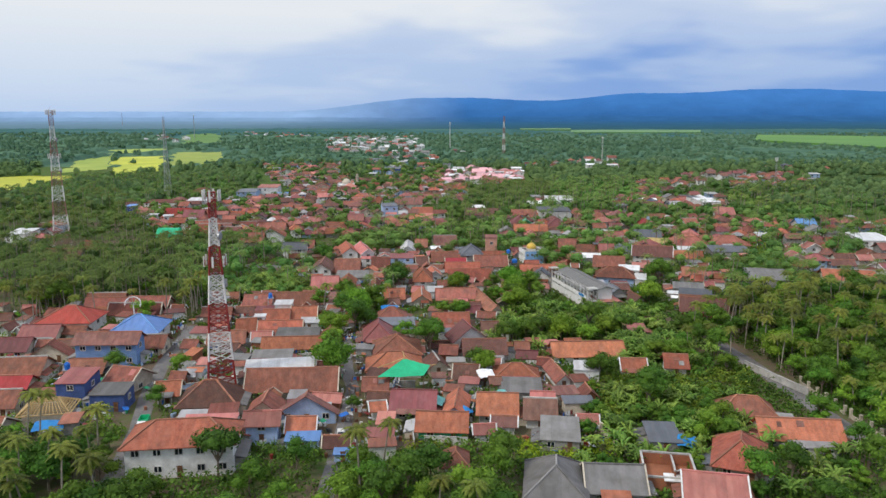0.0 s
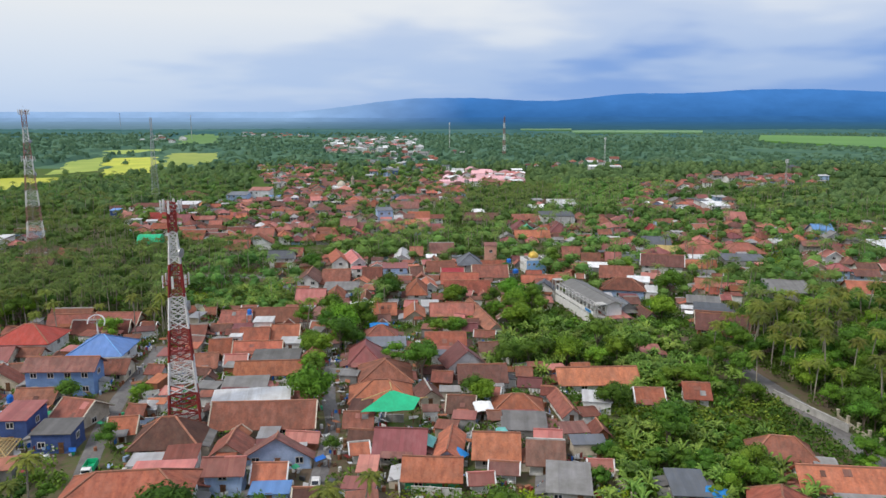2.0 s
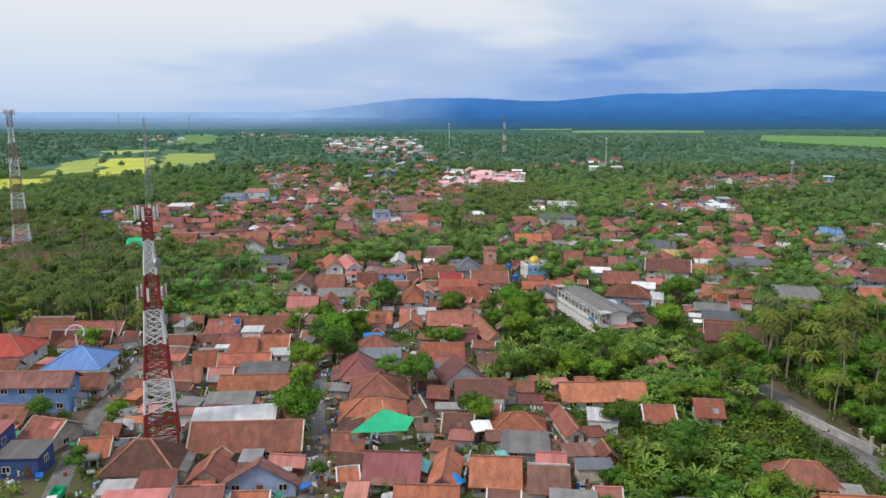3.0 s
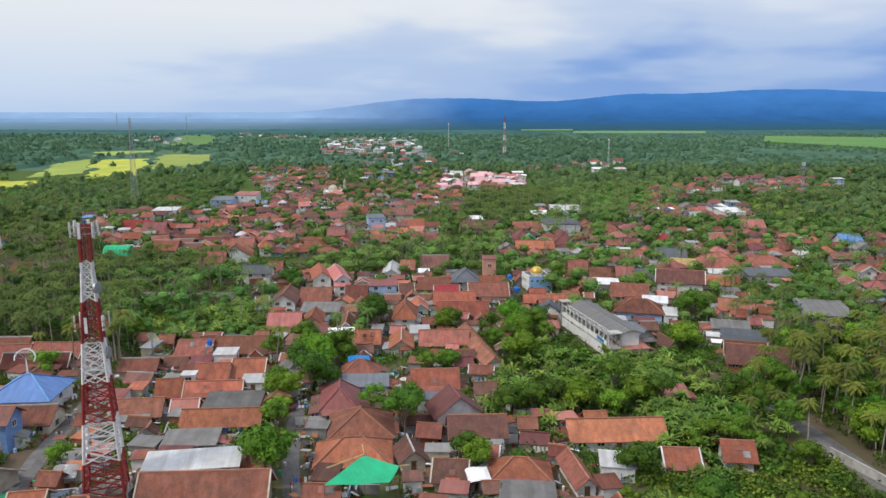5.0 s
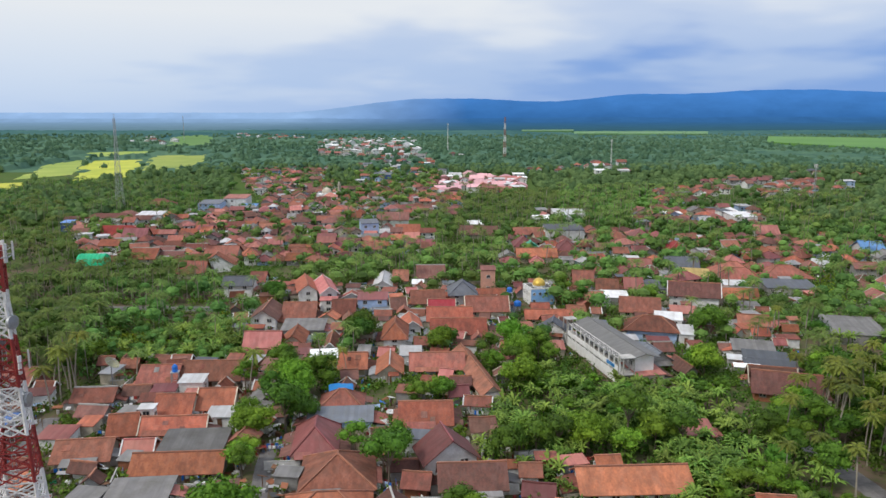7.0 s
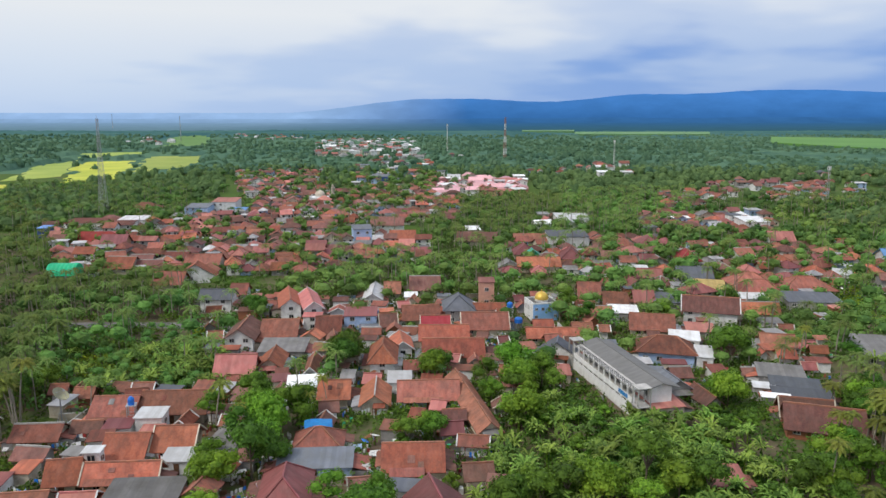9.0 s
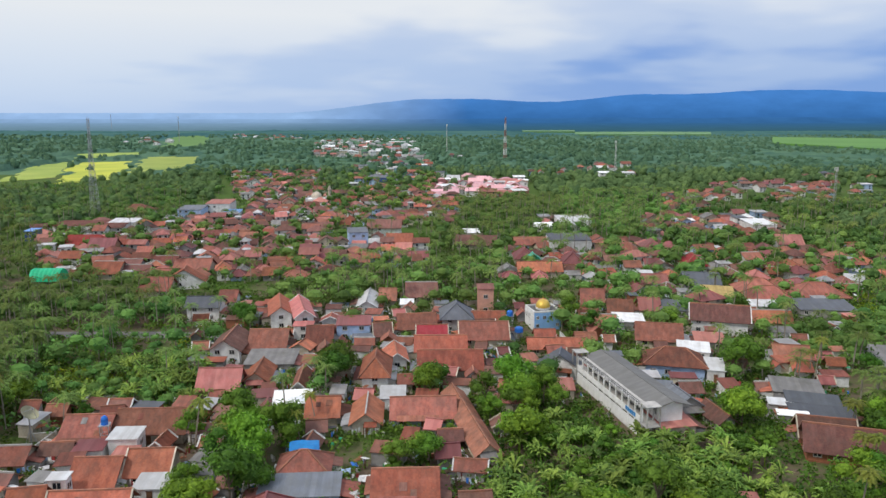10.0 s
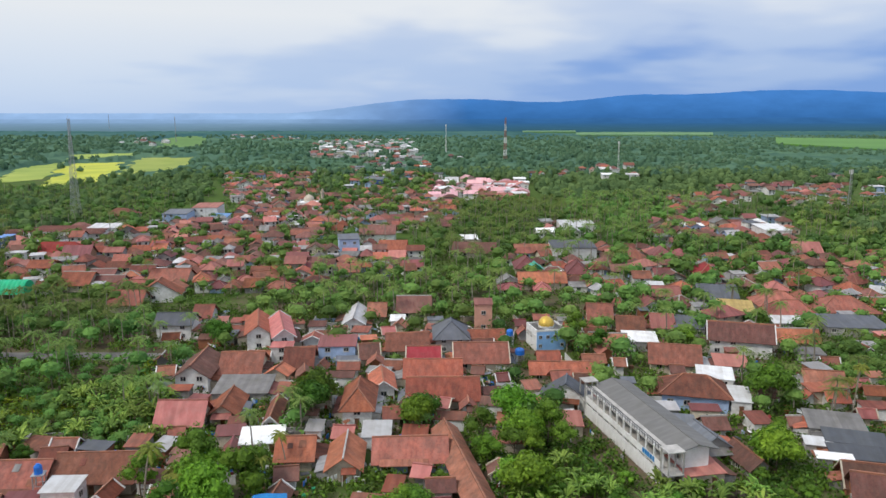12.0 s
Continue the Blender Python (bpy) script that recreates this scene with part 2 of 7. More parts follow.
TEAL_TARP = mottled("teal plastic sheet", (0.18, 0.50, 0.46), (0.12, 0.38, 0.36), rough=0.5, shift=0.1)
BLUE_TARP = mottled("blue tarpaulin", (0.02, 0.24, 0.58), (0.02, 0.16, 0.42), rough=0.5, shift=0.1)
GOLD = mottled("gold dome paint", (0.72, 0.50, 0.10), (0.55, 0.36, 0.07), rough=0.35, metal=0.4, shift=0.05)
ASPHALT = mottled("worn lane surface", (0.20, 0.19, 0.18), (0.11, 0.10, 0.10), scale=0.15, fine=1.2, shift=0.08)
BARK = mottled("grey-brown bark", (0.20, 0.16, 0.12), (0.11, 0.085, 0.06), fine=6, shift=0.25)
PALM_BARK = mottled("pale palm bark", (0.34, 0.30, 0.24), (0.22, 0.19, 0.15), fine=6, shift=0.2)
BAMBOO = mottled("bare bamboo", (0.58, 0.42, 0.20), (0.40, 0.27, 0.12), shift=0.1)
RUBBER = mottled("tyre rubber", (0.02, 0.02, 0.02), (0.03, 0.03, 0.03))


def foliage(name, dark, light, island=0.55, scale=0.5, through=0.25, spec=0.2, vary=(0.72, 1.32)):
    """Leaves: each leaf of its own tone, trees differ, a little light comes through."""
    m, nt, bs = shader(name, 0.62, 0.0, spec)
    ln = nt.links.new
    geo = nt.nodes.new("ShaderNodeNewGeometry")
    info = nt.nodes.new("ShaderNodeObjectInfo")
    tc = nt.nodes.new("ShaderNodeTexCoord")
    n1 = node(nt, "TexNoise", i2=scale, i3=3.0, i4=0.6)
    ln(tc.outputs["Object"], n1.inputs[0])
    s = node(nt, "Math", op="MULTIPLY_ADD", i1=island)
    ln(geo.outputs["Random Per Island"], s.inputs[0]), ln(n1.outputs[0], s.inputs[2])
    r = node(nt, "MapRange", i1=0.35, i2=0.65 + island)
    ln(s.outputs[0], r.inputs[0])
    mix = node(nt, "MixRGB", i1=(*dark, 1), i2=(*light, 1))
    ln(r.outputs[0], mix.inputs[0])
    value, hue = node(nt, "MapRange", i3=vary[0], i4=vary[1]), node(nt, "MapRange", i3=0.474, i4=0.51)
    again = nt.nodes.new("ShaderNodeTexWhiteNoise")
    again.noise_dimensions = "1D"
    ln(info.outputs["Random"], again.inputs[1])
    ln(info.outputs["Random"], value.inputs[0]), ln(again.outputs[0], hue.inputs[0])
    hsv = nt.nodes.new("ShaderNodeHueSaturation")
    ln(mix.outputs[0], hsv.inputs["Color"]), ln(value.outputs[0], hsv.inputs["Value"]), ln(hue.outputs[0], hsv.inputs["Hue"])
    ln(hsv.outputs[0], bs.inputs["Base Color"])
    tr = nt.nodes.new("ShaderNodeBsdfTranslucent")
    ln(hsv.outputs[0], tr.inputs[0])
    ms = node(nt, "MixShader", i0=through)
    ln(bs.outputs[0], ms.inputs[1]), ln(tr.outputs[0], ms.inputs[2])
    ln(ms.outputs[0], nt.nodes["Material Output"].inputs[0])
    return m


NEAR = (0.58, 1.22)   # trees at hand differ more from one to the next
LEAF = foliage("broad leaves", (0.020, 0.064, 0.009), (0.132, 0.295, 0.030), vary=NEAR)
LIME = foliage("bright young leaves", (0.042, 0.122, 0.011), (0.235, 0.440, 0.040), vary=NEAR)
PALM = foliage("palm fronds", (0.062, 0.100, 0.018), (0.265, 0.305, 0.048), scale=0.8, vary=NEAR)
BANANA = foliage("banana leaves", (0.040, 0.118, 0.018), (0.310, 0.475, 0.085), scale=0.8, vary=NEAR)
# bluer than GROVE: a little distance haze is put into the colour
WOODS = foliage("woodland leaves", (0.050, 0.108, 0.048), (0.138, 0.232, 0.086), scale=0.03, spec=0.0)
GROVE_PALM = foliage("grove palm fronds", (0.072, 0.128, 0.036), (0.225, 0.310, 0.074), scale=0.3, spec=0.1)
GROVE = foliage("grove leaves", (0.046, 0.118, 0.030), (0.170, 0.305, 0.068), scale=0.08, spec=0.1)
GARDEN = foliage("garden leaves", (0.022, 0.066, 0.010), (0.165, 0.305, 0.036), scale=0.12, vary=NEAR)
SUNNY = foliage("sunlit green leaves", (0.046, 0.138, 0.012), (0.230, 0.450, 0.040), vary=NEAR)
SPROUTS = foliage("young yellow-green shoots", (0.055, 0.125, 0.012), (0.32, 0.41, 0.045), scale=0.3)
CROPS = foliage("yellow-green vegetable leaves", (0.12, 0.21, 0.012), (0.36, 0.44, 0.03), scale=0.2)
# aerial haze is painted into both base colours, bluer and flatter further out
FAR_WOODS = foliage("distant woodland tinted by haze", (0.060, 0.122, 0.088), (0.108, 0.188, 0.110), island=0.06, scale=0.02, through=0.1, spec=0.0)
LAST_WOODS = foliage("last woodland tinted by blue haze", (0.044, 0.112, 0.112), (0.075, 0.155, 0.132), island=0.0, scale=0.006, through=0.1, spec=0.0)


# ---- geometry helpers ----
def smooth(a, b, v):
    u = min(1.0, max(0.0, (v - a) / (b - a)))
    return u * u * (3 - 2 * u)


def lie(x, y):
    """The height of the ground."""
    return 3 * smooth(250, 450, y) + 3 * smooth(400, 1100, y) + 24 * smooth(1500, 4700, y)


class Geo:
    """Vertices, faces and the material slot of each face."""

    def __init__(self):
        self.v, self.f, self.m = [], [], []

    def poly(self, *pts, slot=0):
        n = len(self.v)
        self.v += [tuple(p) for p in pts]
        self.f.append(tuple(range(n, n + len(pts))))
        self.m.append(slot)

    def box(self, cx, cy, z0, w, d, h, slot=0, turn=0.0):
        c, s = math.cos(turn), math.sin(turn)
        n = len(self.v)
        for z in (z0, z0 + h):
            for a, b in ((-w / 2, -d / 2), (w / 2, -d / 2), (w / 2, d / 2), (-w / 2, d / 2)):
                self.v.append((cx + a * c - b * s, cy + a * s + b * c, z))
        for q in ((3, 2, 1, 0), (4, 5, 6, 7), (0, 1, 5, 4), (1, 2, 6, 5), (2, 3, 7, 6), (3, 0, 4, 7)):
            self.f.append(tuple(n + k for k in q))
            self.m.append(slot)

    def slab(self, pts, thick, slot=0):
        """A flat piece with its top face at pts (counter-clockwise from above)."""
        k, n = len(pts), len(self.v)
        self.v += [tuple(p) for p in pts] + [(p[0], p[1], p[2] - thick) for p in pts]
        self.f.append(tuple(range(n, n + k)))
        self.f.append(tuple(range(n + 2 * k - 1, n + k - 1, -1)))
        self.m += [slot] * (k + 2)
        for i in range(k):
            j = (i + 1) % k
            self.f.append((n + j, n + i, n + k + i, n + k + j))

    def bar(self, a, b, t, slot=0):
        """A square bar from a to b."""
        a, b = Vector(a), Vector(b)
        way = (b - a).normalized()
        side = way.cross(Vector((0, 0, 1)))
        side = (side if side.length > 0.01 else Vector((1, 0, 0))).normalized()
        up = side.cross(way)
        n = len(self.v)
        for p in (a, b):
            for i, j in ((-1, -1), (1, -1), (1, 1), (-1, 1)):
                self.v.append(tuple(p + side * (i * t / 2) + up * (j * t / 2)))
        for q in ((0, 1, 2, 3), (7, 6, 5, 4), (0, 4, 5, 1), (1, 5, 6, 2), (2, 6, 7, 3), (3, 7, 4, 0)):
            self.f.append(tuple(n + k for k in q))
            self.m.append(slot)

    def tube(self, pts, radii, sides=8, slot=0, cap=True):
        """A round limb through pts."""
        n = len(self.v)
        pts = [Vector(p) for p in pts]
        for i, (p, r) in enumerate(zip(pts, radii)):
            way = (pts[min(i + 1, len(pts) - 1)] - pts[max(i - 1, 0)]).normalized()
            side = way.cross(Vector((0.31, 0.95, 0.05))).normalized()
            up = side.cross(way)
            for k in range(sides):
                a = 2 * math.pi * k / sides
                self.v.append(tuple(p + side * (r * math.cos(a)) + up * (r * math.sin(a))))
        for i in range(len(pts) - 1):
            for k in range(sides):
                j = (k + 1) % sides
                self.f.append((n + i * sides + k, n + i * sides + j, n + (i + 1) * sides + j, n + (i + 1) * sides + k))
                self.m.append(slot)
        if cap:
            for i in (0, len(pts) - 1):
                self.f.append(tuple(n + i * sides + k for k in range(sides)))
                self.m.append(slot)

    def spin(self, profile, sides=20, slot=0, cx=0, cy=0):
        """A shape turned round the upright axis: profile of (radius, z)."""
        n = len(self.v)
        for r, z in profile:
            for k in range(sides):
                a = 2 * math.pi * k / sides
                self.v.append((cx + r * math.cos(a), cy + r * math.sin(a), z))
        for i in range(len(profile) - 1):
            for k in range(sides):
                j = (k + 1) % sides
                self.f.append((n + i * sides + k, n + i * sides + j, n + (i + 1) * sides + j, n + (i + 1) * sides + k))
                self.m.append(slot)

    def weld(self):
        """Joins points that lie in one place."""
        seen, new_v, to = {}, [], []
        for p in self.v:
            k = tuple(round(c, 3) for c in p)
            if k not in seen:
                seen[k] = len(new_v)
                new_v.append(p)
            to.append(seen[k])
        faces, slots, done = [], [], set()
        for f, m in zip(self.f, self.m):
            q = tuple(dict.fromkeys(to[i] for i in f))
            if len(q) > 2 and frozenset(q) not in done:
                done.add(frozenset(q))
                faces.append(q), slots.append(m)
        self.v, self.f, self.m = new_v, faces, slots
        return self

    def mesh(self, name, *mats):
        me = bpy.data.meshes.new(name)
        me.from_pydata(self.v, [], self.f)
        for m in mats:
            me.materials.append(m)
        if len(mats) > 1:
            me.polygons.foreach_set("material_index", self.m)
        return me


def part(name, geo, material, parent, label=""):
    """One mesh under a thing or under a part."""
    mats = material if isinstance(material, (list, tuple)) else [material]
    ob = new(name, geo.mesh(name, *mats) if isinstance(geo, Geo) else geo)
    ob.parent = parent
    return tagged(ob, label)


def base(name, x, y, turn, label, category, group="", z=None):
    ob = new(name)
    ob.empty_display_size = 0.5
    ob.matrix_world = pose(x, y, lie(x, y) if z is None else z, 0, 0, turn)
    return tagged(ob, label, category, group)


# ---- ground, road, fields and distance ----
def ground():
    m, nt, bs = shader("soil and grass", 0.95, 0.0, 0.1)
    ln = nt.links.new
    tc = nt.nodes.new("ShaderNodeTexCoord")
    n1, n2, n3 = node(nt, "TexNoise", i2=0.035, i3=5.0, i4=0.6), node(nt, "TexNoise", i2=0.6, i3=5.0, i4=0.65), node(nt, "TexNoise", i2=0.004, i3=4.0, i4=0.6)
    for n in (n1, n2, n3):
        ln(tc.outputs["Object"], n.inputs[0])
    s = node(nt, "Math", op="MULTIPLY_ADD", i1=0.6)
    ln(n2.outputs[0], s.inputs[0]), ln(n1.outputs[0], s.inputs[2])
    # trodden earth in the village yards, grass and crops further out
    place, trodden, worn = nt.nodes.new("ShaderNodeSeparateXYZ"), node(nt, "MapRange", i1=330.0, i2=480.0, i3=0.24, i4=0.0), node(nt, "Math", op="ADD")
    ln(tc.outputs["Object"], place.inputs[0]), ln(place.outputs[1], trodden.inputs[0])
    ln(s.outputs[0], worn.inputs[0]), ln(trodden.outputs[0], worn.inputs[1])
    r = node(nt, "MapRange", i1=0.86, i2=1.1)
    ln(worn.outputs[0], r.inputs[0])
    grass = node(nt, "MixRGB", i1=(0.045, 0.085, 0.018, 1), i2=(0.09, 0.15, 0.03, 1))
    ln(n3.outputs[0], grass.inputs[0])
    mix = node(nt, "MixRGB", i2=(0.135, 0.10, 0.07, 1))
    ln(r.outputs[0], mix.inputs[0]), ln(grass.outputs[0], mix.inputs[1])
    ln(mix.outputs[0], bs.inputs["Base Color"])
    bp = node(nt, "Bump", i0=0.5, i1=0.2)
    ln(n2.outputs[0], bp.inputs["Height"]), ln(bp.outputs[0], bs.inputs["Normal"])
    g = Geo()
    ys = [-600, -200, 0, 60, 120] + [120 + 14 * k for k in range(1, 71)] + [1120 + 90 * k for k in range(1, 43)]
    xs = [-4200, -2600, -1500, -800, -400, -200, -100, 0, 100, 200, 400, 800, 1500, 2600, 4200]
    for y in ys:
        for x in xs:
            g.v.append((x, y, lie(x, y)))
    k = len(xs)
    for j in range(len(ys) - 1):
        for i in range(k - 1):
            g.f.append((j * k + i, j * k + i + 1, (j + 1) * k + i + 1, (j + 1) * k + i))
    ob = new("ground", g.mesh("ground", m))
    tagged(ob, "earth and grass plain under the village", "ground", kind="structure")


LANES = []


def lane(name, width, *pts, clear=1.0, label="narrow worn grey village lane between houses"):
    """A lane on the ground, with a crown and two low edges."""
    g = Geo()
    line = [Vector((x, y, 0)) for x, y in pts]
    fine = []
    for a, b in zip(line, line[1:]):
        steps = max(1, int((b - a).length / 6))
        fine += [a.lerp(b, k / steps) for k in range(steps)]
    fine.append(line[-1])
    rows = []
    for i, p in enumerate(fine):
        way = (fine[min(i + 1, len(fine) - 1)] - fine[max(i - 1, 0)]).normalized()
        side = Vector((way.y, -way.x, 0))
        z = lie(p.x, p.y)
        rows.append([(p + side * s + Vector((0, 0, z + h))) for s, h in
                     ((-width / 2 - 0.25, -0.1), (-width / 2, 0.05), (0, 0.12), (width / 2, 0.05), (width / 2 + 0.25, -0.1))])
        LANES.append((p.x, p.y, width / 2 + clear))
    for a, b in zip(rows, rows[1:]):
        for k in range(4):
            g.poly(a[k], a[k + 1], b[k + 1], b[k])
    ob = new(name, g.mesh(name, ASPHALT))
    tagged(ob, label, "road", kind="structure")


FIELDS = []
CROP = foliage("ripening rice", (0.25, 0.33, 0.03), (0.44, 0.475, 0.05), island=0.25, scale=0.02, through=0.1)
GREEN_CROP = foliage("young green rice", (0.10, 0.25, 0.045), (0.17, 0.34, 0.06), island=0.2, scale=0.004, through=0.1)
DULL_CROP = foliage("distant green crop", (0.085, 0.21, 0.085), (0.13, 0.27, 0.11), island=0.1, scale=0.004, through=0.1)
PALE_CROP = foliage("pale ripening rice", (0.22, 0.33, 0.045), (0.42, 0.48, 0.085), island=0.25, scale=0.02, through=0.1)


def field(material, label, cols, rows, *corners, gaps=0.18, up=0.0):
    """A rice field cut into plots by low bunds."""
    a, b, c, d = [Vector((x, y, 0)) for x, y in corners]
    FIELDS.append((a, b, c, d))
    rng = random.Random(int(a.x * 7 + a.y))
    g = Geo()
    for i in range(cols):
        for j in range(rows):
            def at(u, v):
                w = 0.06 * math.sin(9 * u + 5 * v + a.x)
                p = a.lerp(b, min(1, max(0, u + w * v))).lerp(d.lerp(c, u), v)
                return p
            if rng.random() < gaps:
                continue
            e = 0.004 if up else 0.015
            pts = [at((i + e) / cols, (j + e) / rows), at((i + 1 - e) / cols, (j + e) / rows), at((i + 1 - e) / cols, (j + 1 - e) / rows), at((i + e) / cols, (j + 1 - e) / rows)]
            h = 0.35 + rng.random() * 0.15 + up
            pts = [p + Vector((rng.uniform(-1, 1), rng.uniform(-1, 1), 0)) * (0.0 if up else 0.12 * (pts[0] - pts[1]).length) for p in pts]
            g.slab([(p.x, p.y, lie(p.x, p.y) + h) for p in pts], 1.2 + up)
    tagged(new("rice_field", g.mesh("rice_field", material)), label, "field", kind="stuff")


def rice_land(material, label, *corners, n=12, wander=9.0):
    """A stretch of rice land with an uneven edge."""
    a, b, c, d = [Vector((x, y, 0)) for x, y in corners]
    FIELDS.append((a, b, c, d))
    g, keep = Geo(), {}
    for j in range(n + 1):
        for i in range(n + 1):
            u, v = i / n, j / n
            p = a.lerp(b, u).lerp(d.lerp(c, u), v)
            p += Vector((noise.noise(p * 0.02), noise.noise(p * 0.02 + Vector((9, 4, 1))), 0)) * wander
            edge = min(u, 1 - u, v, 1 - v)
            keep[i, j] = edge + 0.1 * noise.noise(p * 0.03 + Vector((3, 8, 2))) > -0.01
            g.v.append((p.x, p.y, lie(p.x, p.y) + 0.3 + 0.15 * noise.noise(p * 0.2)))
    for j in range(n):
        for i in range(n):
            if keep[i, j] and keep[i + 1, j + 1]:
                k = j * (n + 1) + i
                g.f.append((k, k + 1, k + n + 2, k + n + 1)), g.m.append(0)
    tagged(new("rice_field", g.mesh("rice_field", material)), label, "field", kind="stuff")


def distance():
    """Hills on the horizon, far behind everything, and the last of the plain before them."""
    # self-lit backdrop: daylight and haze are both put into the emission colour
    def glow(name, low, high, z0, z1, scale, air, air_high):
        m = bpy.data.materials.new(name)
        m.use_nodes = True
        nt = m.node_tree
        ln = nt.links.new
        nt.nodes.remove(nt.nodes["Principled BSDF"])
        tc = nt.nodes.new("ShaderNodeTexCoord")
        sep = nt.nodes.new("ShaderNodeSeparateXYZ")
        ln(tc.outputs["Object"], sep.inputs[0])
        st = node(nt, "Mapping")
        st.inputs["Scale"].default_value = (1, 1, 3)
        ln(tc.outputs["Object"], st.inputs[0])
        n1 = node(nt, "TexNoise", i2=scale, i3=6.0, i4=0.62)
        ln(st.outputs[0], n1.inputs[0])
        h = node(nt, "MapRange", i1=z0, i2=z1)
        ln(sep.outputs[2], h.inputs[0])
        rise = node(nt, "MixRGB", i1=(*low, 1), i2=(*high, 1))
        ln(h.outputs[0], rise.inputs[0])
        # painted haze: the colour fades to bright air towards the sun's side
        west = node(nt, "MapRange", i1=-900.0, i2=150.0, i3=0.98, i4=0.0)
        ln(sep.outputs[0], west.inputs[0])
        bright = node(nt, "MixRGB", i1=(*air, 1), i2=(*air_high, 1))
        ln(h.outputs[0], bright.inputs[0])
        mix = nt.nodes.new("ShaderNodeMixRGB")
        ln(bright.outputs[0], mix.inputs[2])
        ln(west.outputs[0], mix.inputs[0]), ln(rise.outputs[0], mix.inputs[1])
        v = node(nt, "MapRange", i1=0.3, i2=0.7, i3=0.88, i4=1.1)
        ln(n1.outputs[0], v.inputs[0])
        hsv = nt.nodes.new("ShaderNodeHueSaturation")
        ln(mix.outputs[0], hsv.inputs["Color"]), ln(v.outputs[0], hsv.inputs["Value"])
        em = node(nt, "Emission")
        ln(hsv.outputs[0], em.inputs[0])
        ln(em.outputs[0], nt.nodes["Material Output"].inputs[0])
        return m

    def ridge(name, y, material, label, height):
        g = Geo()
        xs = [-3600 + 24 * k for k in range(301)]
        for x in xs:
            h = height(x)
            for s in (0.0, 0.35, 0.7, 1.0):
                lean = 160 * s + 40 * noise.noise(Vector((x * 0.004, s * 3, y)))
                g.v.append((x, y + lean, h * s + lie(x, y) - 6))
        for i in range(len(xs) - 1):
            for s in range(3):
                g.f.append((i * 4 + s, (i + 1) * 4 + s, (i + 1) * 4 + s + 1, i * 4 + s + 1))
        tagged(new(name, g.mesh(name, material)), label, "hills", kind="structure")

    def tall(x):
        n = noise.fractal(Vector((x * 0.0016, 3.1, 0)), 0.8, 2.2, 6)
        swell = 88 * smooth(-1050, -60, x) - 18 * smooth(150, 600, x) + 46 * smooth(640, 1250, x) + 26 * smooth(1400, 2150, x) - 16 * smooth(2300, 2900, x)
        return max(8, 70 + swell + 5 * n * smooth(-700, 200, x) + 3 * noise.noise(Vector((x * 0.02, 7, 1))))

    def foot(x):
        n = noise.fractal(Vector((x * 0.003, 9.4, 0)), 0.8, 2.1, 5)
        return max(6, 34 + 10 * smooth(-400, 1200, x) + 4 * n)

    def last_plain(y0, y1, material):
        """The last of the plain, with blue haze painted into its glow."""
        g = Geo()
        for y in (y0, y0 + 40, y0 + 300, y0 + 700, y1):
            for k in range(61):
                x = -3600 + 120 * k
                g.v.append((x, y + (25 * noise.noise(Vector((x * 0.003, y, 5))) if y < y1 else 0), lie(x, y) + (7 if y > y0 else -4) + 2 * noise.noise(Vector((x * 0.01, y * 0.01, 2)))))
        for j in range(4):
            for k in range(60):
                g.f.append((j * 61 + k, j * 61 + k + 1, (j + 1) * 61 + k + 1, (j + 1) * 61 + k))
        tagged(new("backdrop_plain", g.mesh("backdrop_plain", material)), "last of the wooded plain, blue haze painted in", "plain", kind="structure")

    ridge("backdrop_hills", 4620, glow("self-lit hazy blue hills", (0.034, 0.140, 0.375), (0.064, 0.228, 0.600), 30, 200, 0.004, (0.30, 0.48, 0.78), (0.40, 0.58, 0.86)), "long blue mountain range on the horizon, haze painted in", tall)
    ridge("backdrop_foothills", 4200, glow("self-lit hazy plain edge", (0.038, 0.138, 0.315), (0.040, 0.150, 0.385), 24, 70, 0.006, (0.21, 0.35, 0.54), (0.30, 0.47, 0.74)), "wooded plain below the distant mountains, blue haze painted in", foot)
    last_plain(2700, 4240, glow("self-lit hazy blue plain", (0.044, 0.122, 0.150), (0.038, 0.136, 0.305), 17, 36, 0.012, (0.125, 0.225, 0.27), (0.22, 0.36, 0.54)))


ground()
distance()


# ---- houses ----
PLOTS = []   # footprints: centre, turn, half sizes


def clear_of(x, y, gap):
    for cx, cy, c, s, hw, hd in PLOTS:
        dx, dy = x - cx, y - cy
        if abs(dx) + abs(dy) > hw + hd + 2 * gap + 30:
            continue
        if abs(dx * c + dy * s) < hw + gap and abs(dy * c - dx * s) < hd + gap:
            return False
    return True


def off_lane(x, y, gap):
    return all((x - a) ** 2 + (y - b) ** 2 > (r + gap) ** 2 for a, b, r in LANES)


def claim(x, y, turn, w, d):
    PLOTS.append((x, y, math.cos(radians(turn)), math.sin(radians(turn)), w / 2, d / 2))


